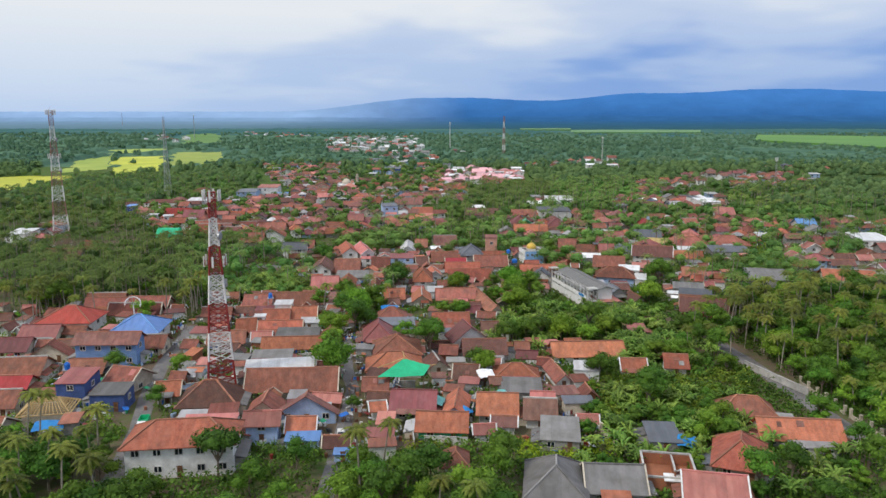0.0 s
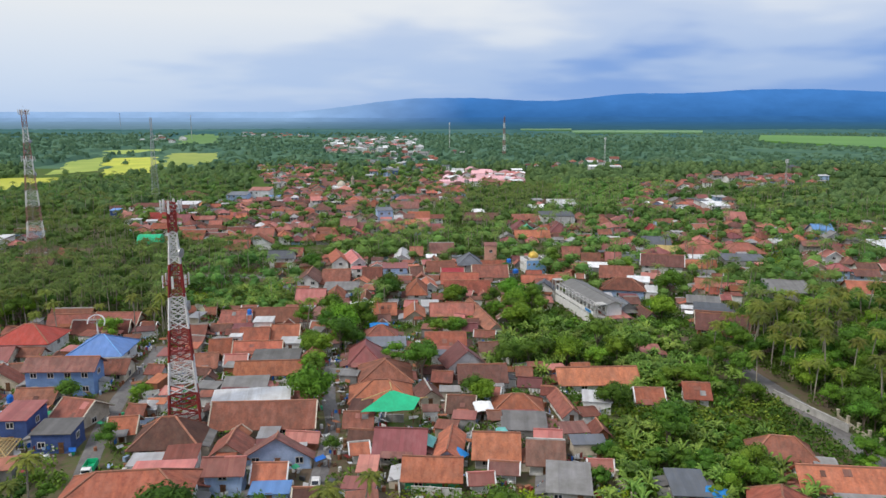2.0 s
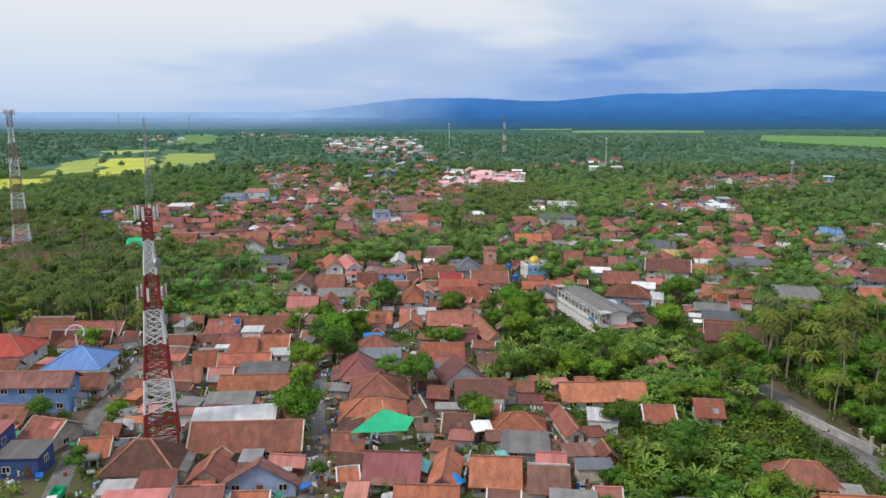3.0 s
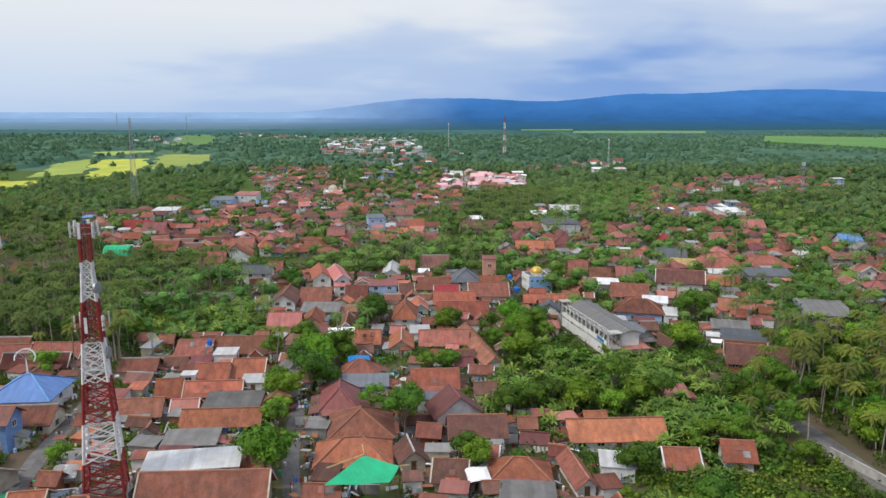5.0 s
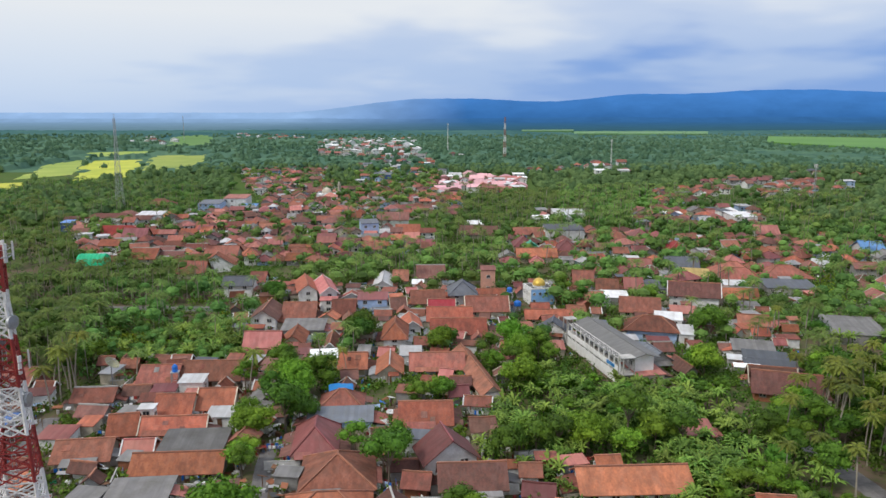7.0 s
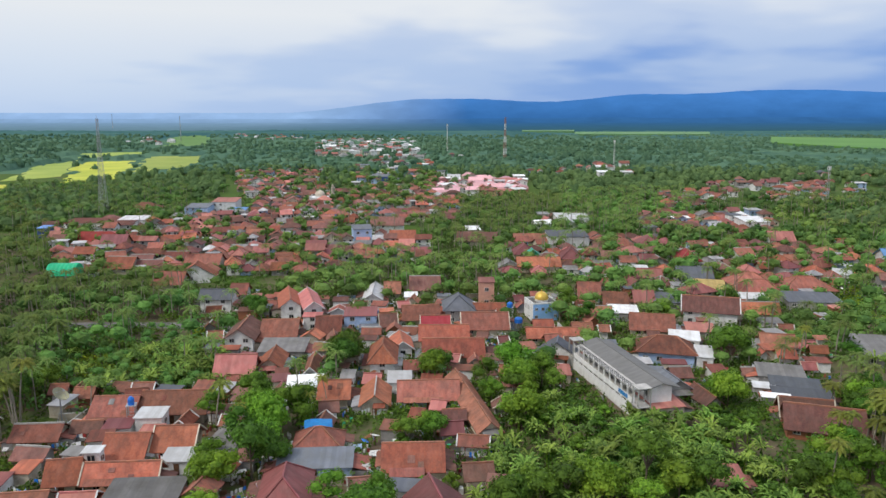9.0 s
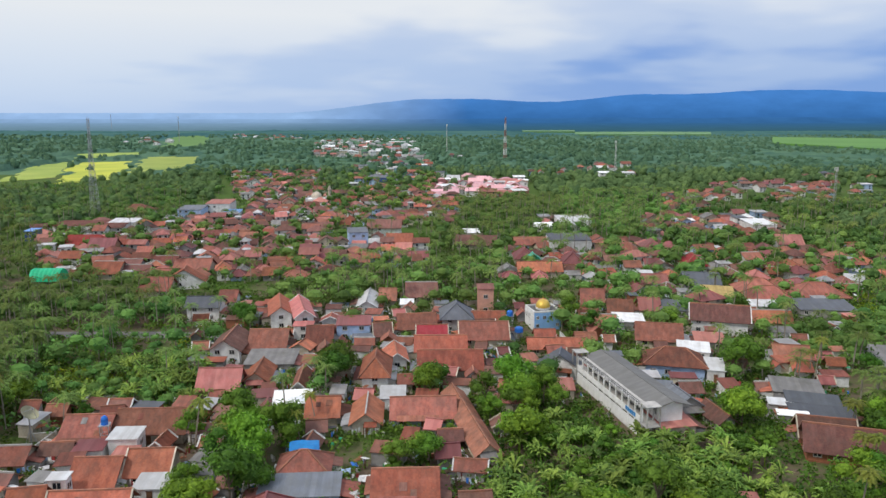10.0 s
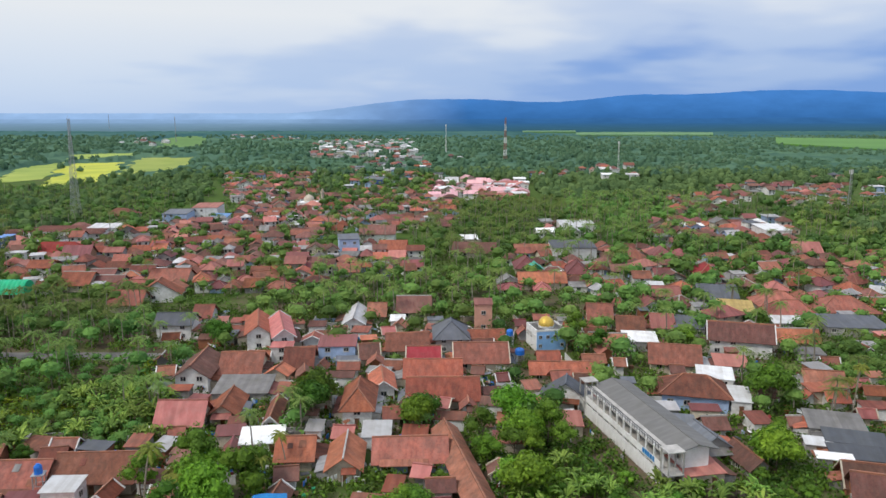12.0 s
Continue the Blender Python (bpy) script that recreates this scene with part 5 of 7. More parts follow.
# ---- the school block, mosques and other single buildings ----
def school(x, y, turn, w, d, eave):
    claim(x - 1, y, turn, w + 5, d + 2)
    t = base("school_building", x, y, turn, "long two-storey white block with grey roof and open galleries", "building")
    part("wall", wall_geo(w - 3.2, d - 1.2, eave, 0.9, "Y"), WALL["sw"], t)
    g, lines = roof_geo(w - 1.4, d - 0.8, eave, 1.0, "Y", 0.7, random.Random(5))
    roof = part("roof", g, ROOF["n"], t)
    c = Geo()
    for p, q in lines:
        c.bar(p, q, 0.22)
    part("ridge_cap", c, ROOF["n"], roof)
    a = w / 2
    for z, name in ((eave / 2 - 0.2, "gallery_floor"), (-0.1, "ground_slab"), (eave - 0.35, "gallery_roof")):
        g = Geo()
        g.box(-a - 0.6, 0, z, 3.2, d - 1, 0.22)
        part(name, g, CEMENT, t)
    g = Geo()
    g.box(-a - 2.1, 0, -0.5, 0.2, d - 1.2, 3.2)
    part("front_wall", g, WALL["sw"], t, "white wall along the ground floor")
    n = 11
    for k in range(n + 1):
        yy = -d / 2 + 0.7 + (d - 1.4) * k / n
        g = Geo()
        g.box(-a - 2.1, yy, 0, 0.3, 0.3, eave + 0.2)
        part("column", g, WALL["sw"], t)
    for k in range(n):
        yy = -d / 2 + 0.7 + (d - 1.4) * (k + 0.5) / n
        g = Geo()
        g.box(-a - 2.15, yy, eave / 2, 0.16, (d - 1.4) / n - 0.3, 1.15)
        part("balustrade", g, WALL["sw"], t, "white gallery balustrade")
        g = Geo()
        for s in (-1, 0, 1):
            g.bar((-a - 2.2, yy + s * 0.9, eave - 0.1), (-a - 2.2, yy + s * 0.9, eave + 0.9), 0.08)
        g.bar((-a - 2.2, yy - 1.4, eave + 0.9), (-a - 2.2, yy + 1.4, eave + 0.9), 0.1)
        g.bar((-a - 2.2, yy - 1.4, eave + 0.45), (-a - 2.2, yy + 1.4, eave + 0.45), 0.07)
        part("railing", g, DARK_STEEL, t, "dark steel roof-edge railing")
        for z in (1.6, eave / 2 + 1.7):
            o = new("window", WINDOW)
            o.parent, o.location, o.rotation_euler = t, (-w / 2 + 1.56, yy, z), (0, 0, -math.pi / 2)
            p = new("pane", PANE)
            p.parent, p.location = o, (0, -0.02, 0)
            o = new("window", WINDOW)
            o.parent, o.location, o.rotation_euler = t, (w / 2 - 1.56, yy, z), (0, 0, math.pi / 2)
            p = new("pane", PANE)
            p.parent, p.location = o, (0, -0.02, 0)
    # open stair tower at each end of the gallery
    for s in (-1, 1):
        g = Geo()
        yy = s * (d / 2 + 0.6)
        for dx in (-1.4, 1.4):
            for dy in (-1.3, 1.3):
                g.box(-a - 1.0 + dx, yy + dy, 0, 0.24, 0.24, eave + 1.0)
        for z in (eave / 2, eave + 0.9):
            g.box(-a - 1.0, yy, z, 3.2, 3.0, 0.16)
        for k in range(10):
            g.box(-a - 1.0, yy - 1.1 + 0.22 * k, eave / 2 * k / 10 + 0.1, 1.2, 0.3, 0.16)
        part("stair_tower", g, CEMENT, t, "open pale concrete stair tower")
    for k in range(5):
        g = Geo()
        g.box(-a - 2.28, -d / 2 + 3.5 + 0.9 * k, eave / 2 + 0.25, 0.06, 0.7, 0.9)
        part("cloth", g, BLUE_TARP, t, "blue cloth hung over the railing")
    return t


def dome_profile(r, z, points=9):
    out = []
    for k in range(points):
        a = -0.35 + (math.pi / 2 + 0.35) * k / (points - 1)
        out.append((max(0.0, r * math.cos(a)), z + r * 0.95 * math.sin(a)))
    out[-1] = (0.0, z + r * 1.02)
    return out


def mosque(x, y, turn, w, d, h, dome_r, wall, dome, label, minaret=0.0):
    claim(x, y, turn, w, d)
    t = base("mosque", x, y, turn, label, "mosque")
    g = Geo()
    g.box(0, 0, -0.5, w, d, h + 0.5)
    part("wall", g, WALL[wall], t)
    g = Geo()
    for s in (-1, 1):
        g.box(0, s * (d / 2 - 0.1), h, w + 0.3, 0.3, 0.5), g.box(s * (w / 2 - 0.1), 0, h, 0.3, d - 0.4, 0.5)
    part("parapet", g, WALL["wh"], t, "white roof parapet")
    g = Geo()
    g.box(0, 0, h, w - 0.5, d - 0.5, 0.12)
    part("roof", g, ROOF["w"] if wall == "wh" else ROOF["g"], t)
    if not minaret:
        g = Geo()
        g.box(-w / 2 - 0.03, 0, -0.4, 0.1, d - 0.1, h + 0.35)
        side = part("side_wall", g, WALL["sw"], t, "white painted side wall")
        for k in range(3):
            o = new("window", WINDOW)
            o.parent, o.location, o.rotation_euler = side, (-w / 2 - 0.1, d * (k - 1) / 3.4, h * 0.68), (0, 0, -math.pi / 2)
    for sx in (-1, 1) if minaret else ():
        for sy in (-1, 1):
            g = Geo()
            px, py = sx * w / 2, sy * d / 2
            g.box(px, py, -0.4, 0.8, 0.8, h + 1.3)
            g.spin([(0.4, h + 0.9), (0.46, h + 1.1), (0.28, h + 1.5), (0.0, h + 1.9)], 10, cx=px, cy=py)
            part("corner_turret", g, WALL["wh"], t)
    g = Geo()
    drum = 1.3 if minaret else 0.7
    g.spin([(dome_r * 0.98, h), (dome_r * 0.98, h + drum), (dome_r * 1.05, h + drum + 0.05), (0, h + drum + 0.06)], 20)
    part("drum", g, WALL["wh"], t)
    g = Geo()
    top = h + drum + 0.3
    g.spin(dome_profile(dome_r, top), 24)
    g.spin([(0.08, top + dome_r), (0.16, top + 0.3 + dome_r), (0.03, top + 0.7 + dome_r), (0.0, top + 1.2 + dome_r)], 8)
    part("dome", g, dome, t, "rounded dome with a finial")
    for k in range(4):
        for fl in range(2 if h > 5 else 1):
            if k in (1, 2) and fl == 0:
                continue
            o = new("window", WINDOW)
            o.parent, o.location = t, (-w / 2 + w * (k + 0.5) / 4, -d / 2 - 0.03, h * (0.27 + 0.45 * fl) if h > 5 else h * 0.55)
            o.scale = (0.62, 1, 0.72) if not minaret else (1, 1, 1)
            p = new("pane", PANE)
            p.parent, p.location = o, (0, -0.02, 0)
    if minaret:
        g = Geo()
        px, py = w / 2 + 2.5, 0
        g.box(px, py, -0.5, 2.6, 2.6, minaret * 0.35 + 0.5)
        g.spin([(1.2, minaret * 0.35), (1.05, minaret * 0.78), (1.6, minaret * 0.79), (1.6, minaret * 0.82), (0.9, minaret * 0.83), (0.85, minaret * 0.92), (0.0, minaret)], 12, cx=px, cy=py)
        part("minaret", g, WALL["cr"], t, "slim cream minaret with a balcony")
    return t


def water_tank(x, y, height, r=0.65, label="blue plastic water tank on a steel stand", z=None, stand=True):
    t = base("water_tank", x, y, 12, label, "water tank", "water tanks", z)
    if stand:
        g = Geo()
        for sx in (-1, 1):
            for sy in (-1, 1):
                g.bar((sx * 0.9, sy * 0.9, -0.2), (sx * 0.75, sy * 0.75, height), 0.14)
        for zz in (height * 0.33, height * 0.66):
            for q in range(4):
                c = ((-1, -1), (1, -1), (1, 1), (-1, 1))
                p, s = c[q], c[(q + 1) % 4]
                g.bar((p[0] * 0.82, p[1] * 0.82, zz), (s[0] * 0.82, s[1] * 0.82, zz), 0.08)
        g.box(0, 0, height, 2.0, 2.0, 0.12)
        part("stand", g, STEEL, t)
    g = Geo()
    h0 = height + 0.12 if stand else 0
    g.spin([(0.0, h0), (r, h0), (r * 1.02, h0 + 0.5), (r, h0 + 0.55), (r * 1.02, h0 + 1.1), (r, h0 + 1.2), (r * 0.75, h0 + 1.5), (0.28, h0 + 1.6), (0.0, h0 + 1.62)], 14)
    tank = part("tank", g, BLUE_PLASTIC, t)
    g = Geo()
    g.spin([(0.3, h0 + 1.58), (0.3, h0 + 1.7), (0.0, h0 + 1.72)], 10)
    part("lid", g, BLUE_PLASTIC, tank)
    return t


def satellite_dish(x, y, r):
    MARKS.append((x, y, 5))
    t = base("satellite_dish", x, y, 0, "large weathered mesh satellite dish on a post", "satellite dish")
    g = Geo()
    g.tube([(0, 0, -0.3), (0, 0, 6.0)], [0.16, 0.13], 8)
    for a in (0, 2.1, 4.2):
        g.bar((1.4 * math.cos(a), 1.4 * math.sin(a), 0), (0, 0, 3.6), 0.09)
    part("post", g, STEEL, t)
    g = Geo()
    tilt = Matrix.Translation((0, -0.2, 6.4)) @ Euler((radians(40), 0, radians(85))).to_matrix().to_4x4()
    rows = 6
    prof = [(r * k / rows, 0.42 * r * (k / rows) ** 2) for k in range(rows + 1)]
    g.spin(prof, 24)
    n = len(g.v)
    g.v += [(a, b, c - 0.06) for a, b, c in g.v]
    for rim in range(24):
        a, b = n - 24 + rim, n - 24 + (rim + 1) % 24
        g.f.append((a, b, b + n, a + n)), g.m.append(0)
    g.v = [tuple(tilt @ Vector(p)) for p in g.v]
    part("reflector", g, DISH_MESH, t, "stained olive round reflector")
    g = Geo()
    for a in (0.5, 2.6, 4.7):
        g.bar(tilt @ Vector((r * 0.95 * math.cos(a), r * 0.95 * math.sin(a), 0.4 * r)), tilt @ Vector((0, 0, r * 0.95)), 0.06)
    g.bar(tilt @ Vector((0, 0, r * 0.85)), tilt @ Vector((0, 0, r * 1.05)), 0.3)
    part("feed_arm", g, STEEL, t)


def ring_dish(x, y, r, high):
    """A big open dish: a white rim, thin ribs and a crooked strut."""
    MARKS.append((x, y, 3))
    t = base("satellite_dish", x, y, 0, "broken old satellite dish with a white rim on struts", "satellite dish")
    tilt = Matrix.Translation((0, 0, high)) @ Euler((radians(58), radians(8), radians(12))).to_matrix().to_4x4()
    g = Geo()
    at = [tilt @ Vector((r * math.cos(2 * math.pi * k / 20), r * math.sin(2 * math.pi * k / 20), 0)) for k in range(20)]
    for k in range(-1, 11):
        g.bar(at[k], at[k + 1], 0.26)
    part("rim", g, WHITE_PAINT, t, "broken white dish rim")
    hub = tilt @ Vector((0, 0, -0.45 * r))
    for k in range(0, 11, 2):
        g = Geo()
        g.bar(hub, at[k], 0.07)
        part("rib", g, STEEL, t)
    g = Geo()
    g.bar((0, 0, -0.3), hub, 0.22), g.bar((1.5, -1.2, -0.3), hub, 0.16)
    part("post", g, WHITE_PAINT, t)


def tent(x, y):
    """A green sheet stretched from a high ridge point down over a low roof, with its frame."""
    MARKS.append((x, y, 6))
    t = base("tarpaulin_tent", x, y, 0, "bright green tarpaulin sheet stretched down from a high peak", "tent")
    low, brim, tip, peak = Vector((-7.2, -3.4, 4.7)), Vector((3.4, -2.6, 4.8)), Vector((4.9, -0.4, 6.6)), Vector((-1.2, 1.6, 7.6))
    g, n = Geo(), 12
    for j in range(n + 1):
        for i in range(n + 1):
            u, v = i / n, j / n
            p = low.lerp(brim, u).lerp((low + Vector((0.4, 0.7, 0.3))).lerp(peak, u / 0.55) if u < 0.55 else peak.lerp(tip, (u - 0.55) / 0.45), v)
            p.z += 0.08 * math.sin(9 * u + 4 * v) - 0.5 * math.sin(math.pi * u) * v * (1 - v)
            g.v.append(tuple(p))
    for j in range(n):
        for i in range(n):
            a = j * (n + 1) + i
            g.f.append((a, a + 1, a + n + 2, a + n + 1)), g.m.append(0)
    k = len(g.v)
    g.v += [(p[0], p[1], p[2] - 0.03) for p in g.v]
    g.f += [tuple(k + q for q in f[::-1]) for f in list(g.f)]
    g.m += [0] * (len(g.f) - len(g.m))
    part("canopy", g, GREEN_TARP, t)
    for p in (low, brim, tip, peak):
        g = Geo()
        g.bar((p.x, p.y, -0.3), (p.x, p.y, p.z + 0.1), 0.1)
        part("pole", g, WOOD, t)
    for a, b in ((peak + Vector((0, 0, 0.1)), Vector((-7.6, 1.5, 5.3))), (peak + Vector((0, 0, 0.1)), peak + Vector((-0.5, 1.5, 1.2))), (Vector((4.9, -0.4, 6.6)), Vector((6.4, -0.2, 6.7)))):
        g = Geo()
        g.bar(a, b, 0.2)
        part("ridge_pole", g, BAMBOO, t, "pale bamboo ridge pole")


def hump(x, y, turn, w, d, h, label):
    """A vaulted tarpaulin shelter."""
    claim(x, y, turn, w, d)
    t = base("vaulted_shelter", x, y, turn, label, "shelter")
    g = Geo()
    for j in range(9):
        for i in range(15):
            a = math.pi * j / 8
            ribs = 1 + 0.05 * (i % 2)
            g.v.append((-w / 2 + w * i / 14, -math.cos(a) * d / 2 * ribs, 2.2 + math.sin(a) * h * ribs))
    for j in range(8):
        for i in range(14):
            k = j * 15 + i
            g.f.append((k, k + 1, k + 16, k + 15)), g.m.append(0)
    for s in (0, 14):
        g.f.append(tuple(j * 15 + s for j in range(9))), g.m.append(0)
    part("canopy", g, GREEN_TARP, t)
    for i in range(4):
        for s in (-1, 1):
            g = Geo()
            g.bar((-w / 2 + w * i / 3, s * d / 2, -0.3), (-w / 2 + w * i / 3, s * d / 2, 2.3), 0.14)
            part("pole", g, STEEL, t)


def boundary_wall(pts, h=1.3, label="low cream roadside wall with square posts"):
    a, b = Vector((*pts[0], 0)), Vector((*pts[1], 0))
    n = max(2, int((b - a).length / 3.2))
    t = base("roadside_wall", a.x, a.y, 0, label, "wall")
    turn = math.atan2(b.y - a.y, b.x - a.x)
    for k in range(n + 1):
        p = a.lerp(b, k / n)
        g = Geo()
        z = lie(p.x, p.y) - lie(a.x, a.y)
        g.box(p.x - a.x, p.y - a.y, z - 0.3, 0.5, 0.5, h + 1.0, turn=turn), g.box(p.x - a.x, p.y - a.y, z + h + 0.7, 0.66, 0.66, 0.12, turn=turn)
        part("post", g, WALL["cr"], t)
        if k < n:
            q = a.lerp(b, (k + 0.5) / n)
            g = Geo()
            g.box(q.x - a.x, q.y - a.y, z - 0.3, (b - a).length / n - 0.5, 0.18, h * 0.7 + 0.3, turn=turn)
            part("panel", g, WALL["cr"], t)


def plain_wall(a, b, h, label):
    """A straight plastered wall with a coping, cast in bays."""
    a, b = Vector((*a, 0)), Vector((*b, 0))
    t = base("roadside_wall", a.x, a.y, 0, label, "wall")
    turn, n = math.atan2(b.y - a.y, b.x - a.x), max(2, int((b - a).length / 4.5))
    step = (b - a).length / n
    for k in range(n):
        q = a.lerp(b, (k + 0.5) / n) - a
        g = Geo()
        g.box(q.x, q.y, -0.4, step - 0.03, 0.22, h + 0.4, turn=turn)
        bay = part("panel", g, CEMENT, t)
        g = Geo()
        g.box(q.x, q.y, h, step - 0.03, 0.42, 0.12, turn=turn)
        part("coping", g, CEMENT, bay)


def truck(x, y, turn, body, label, length=5.2):
    t = base("truck", x, y, turn, label, "truck", z=lie(x, y) + 0.1)
    g = Geo()
    g.box(0, -length / 2 + 0.75, 0.55, 1.75, 1.4, 0.75), g.box(0, -length / 2 + 0.85, 1.3, 1.6, 1.15, 0.65)
    cab = part("cab", g, WHITE_PAINT, t)
    g = Geo()
    g.box(0, -length / 2 + 0.26, 1.32, 1.4, 0.06, 0.5)
    part("windscreen", g, GLASS, cab)
    g = Geo()
    g.box(0, 0.75, 0.75, 1.9, length - 1.7, 0.14)
    for s in (-1, 1):
        g.box(s * 0.92, 0.75, 0.89, 0.08, length - 1.7, 0.95)
    g.box(0, length / 2 - 0.12, 0.89, 1.76, 0.08, 0.95), g.box(0, -length / 2 + 1.62, 0.89, 1.76, 0.08, 1.1)
    part("cargo_bed", g, body, t)
    for sx in (-1, 1):
        for yy in (-length / 2 + 0.9, length / 2 - 1.2):
            g = Geo()
            n = len(g.v)
            g.tube([(sx * 0.72, yy, 0.38), (sx * 0.95, yy, 0.38)], [0.4, 0.4], 12)
            part("wheel", g, RUBBER, t)


def car(x, y, turn, paint, label):
    t = base("car", x, y, turn, label, "car", z=lie(x, y) + 0.1)
    g = Geo()
    sec = [(-2.05, 0.45, 0.75), (-1.9, 0.45, 0.92), (-1.0, 0.45, 1.0), (-0.45, 0.45, 1.55), (1.1, 0.45, 1.58), (1.75, 0.45, 1.05), (2.05, 0.45, 0.9)]
    for yy, lo, hi in sec:
        k = 0.82 if hi < 1.3 else 0.68
        g.v += [(-0.82, yy, lo), (0.82, yy, lo), (k, yy, hi), (-k, yy, hi)]
    for i in range(len(sec) - 1):
        for q in range(4):
            g.f.append((i * 4 + q, i * 4 + (q + 1) % 4, (i + 1) * 4 + (q + 1) % 4, (i + 1) * 4 + q)), g.m.append(0)
    for i in (0, len(sec) - 1):
        g.f.append(tuple(i * 4 + q for q in range(4))), g.m.append(0)
    body = part("body", g, paint, t)
    g = Geo()
    g.poly((-0.62, -0.98, 1.06), (0.62, -0.98, 1.06), (0.56, -0.5, 1.53), (-0.56, -0.5, 1.53))
    g.poly((0.62, 1.72, 1.1), (-0.62, 1.72, 1.1), (-0.56, 1.16, 1.56), (0.56, 1.16, 1.56))
    part("glass", g, GLASS, body)
    for sx in (-1, 1):
        for yy in (-1.3, 1.3):
            w = Geo()
            w.tube([(sx * 0.66, yy, 0.32), (sx * 0.86, yy, 0.32)], [0.33, 0.33], 12)
            part("wheel", w, RUBBER, t)


def tarp(x, y, turn, w, d, z, material, label):
    t = base("tarpaulin", x, y, turn, label, "tarpaulin")
    g = Geo()
    n = 5
    for j in range(n + 1):
        for i in range(n + 1):
            u, v = i / n * 2 - 1, j / n * 2 - 1
            g.v.append((u * w / 2, v * d / 2, z + 0.5 * v + 0.25 * math.sin(3 * u) * math.cos(2 * v) - 0.2 * u * u))
    for j in range(n):
        for i in range(n):
            a = j * (n + 1) + i
            g.f.append((a, a + 1, a + n + 2, a + n + 1)), g.m.append(0)
    k = len(g.v)
    g.v += [(p[0], p[1], p[2] - 0.04) for p in g.v]
    g.f += [tuple(k + q for q in f[::-1]) for f in list(g.f)]
    g.m += [0] * (len(g.f) - len(g.m))
    part("sheet", g, material, t)
    for sx in (-1, 1):
        for sy in (-1, 1):
            p = Geo()
            p.bar((sx * w * 0.48, sy * d * 0.48, -0.3), (sx * w * 0.48, sy * d * 0.48, z + 0.45 * sy - 0.1), 0.1)
            part("pole", p, WOOD, t)


def rafter_house(x, y, turn, w, d, eave, rise):
    """A house whose hip roof is stripped to bare bamboo rafters and battens."""
    claim(x, y, turn, w, d)
    t = base("house", x, y, turn, "low house with bare bamboo rafters under repair", "house", "village houses")
    part("wall", wall_geo(w - 1.6, d - 1.6, eave, 0.5, "F"), WALL["cr"], t)
    a, b, k = w / 2, d / 2, d * 0.42
    p, q = Vector((-a + k, 0, eave + rise)), Vector((a - k, 0, eave + rise))
    c = [Vector((-a, -b, eave)), Vector((a, -b, eave)), Vector((a, b, eave)), Vector((-a, b, eave))]
    g = Geo()
    for m, n in ((p, q), (c[0], p), (c[3], p), (c[1], q), (c[2], q), (c[0], c[1]), (c[1], c[2]), (c[2], c[3]), (c[3], c[0])):
        g.bar(m, n, 0.2)
    part("roof_frame", g, BAMBOO, t, "bamboo ridge and hip poles")
    for u, v, m, n, num in ((c[0], c[1], p, q, 13), (c[3], c[2], p, q, 13), (c[0], c[3], p, p, 8), (c[1], c[2], q, q, 8)):
        for i in range(num + 1):
            r = Geo()
            r.bar(u.lerp(v, i / num), m.lerp(n, i / num), 0.13)
            part("rafter", r, BAMBOO, t)
        for i in range(1, 8):
            r, lift = Geo(), Vector((0, 0, 0.1))
            r.bar(u.lerp(m, i / 8) + lift, v.lerp(n, i / 8) + lift, 0.11)
            part("batten", r, BAMBOO, t)


def brick_shell(x, y, turn, w, d, h):
    """A half-built brick room, open to the sky, with a white lintel band."""
    claim(x, y, turn, w, d)
    t = base("unfinished_house", x, y, turn, "half-built raw brick house open to the sky", "house")
    for name, cx, cy, ww, dd, hh in (("front_wall", 0, -d / 2, w, 0.25, h * 0.62), ("back_wall", 0, d / 2, w, 0.25, h), ("side_wall", -w / 2, 0, 0.25, d - 0.26, h), ("side_wall", w / 2, 0, 0.25, d - 0.26, h), ("inner_wall", w * 0.12, 0.2, 0.2, d - 0.7, h * 0.9)):
        g = Geo()
        g.box(cx, cy, -0.5, ww, dd, hh + 0.5)
        wall = part(name, g, WALL["br"], t)
        g = Geo()
        g.box(cx, cy, hh, ww + 0.12, dd + 0.12, 0.3)
        part("lintel_band", g, CEMENT, wall, "pale concrete ring beam")
    g = Geo()
    g.box(0, 0, h * 0.45, w - 0.4, d - 0.4, 0.15)
    part("floor_slab", g, WALL["br"], t, "red-brown upper floor")
    g = Geo()
    g.slab([(-w * 0.1, -d / 2 - 0.9, h * 0.62), (w / 2, -d / 2 - 0.9, h * 0.62), (w / 2, -d / 2 + 1.4, h * 0.7), (-w * 0.1, -d / 2 + 1.4, h * 0.7)], 0.12)
    part("canopy", g, ROOF["w"], t, "white sheet canopy")


# ---- the plan ----
lane("road_left", 3.6, (-58, 100), (-59.4, 122.9), (-63.3, 142.3), (-68.8, 161), (-73.1, 180.5), (-76, 205), (-78, 218))
lane("road_middle", 3.0, (-20, 100), (-20.5, 135), (-21.4, 164.6), (-24.5, 178), (-27.5, 197.4), (-28, 206))
lane("road_right", 4.6, (90, 80), (85, 135.7), (83.6, 148.1), (82.8, 164.6), (80.5, 187), (78, 205), label="grey village road bordered by a cream wall", clear=2.0)
lane("road_cross", 6.0, (-140, 307), (-76.8, 307.3), (-57, 306), (-45, 305), label="paved cross street beside white houses")
boundary_wall(((87.6, 150), (86.6, 168)))
boundary_wall(((89.2, 128), (87.8, 148)))
plain_wall((84.9, 160.5), (78.2, 180.5), 1.7, "plain pale concrete wall along the road")
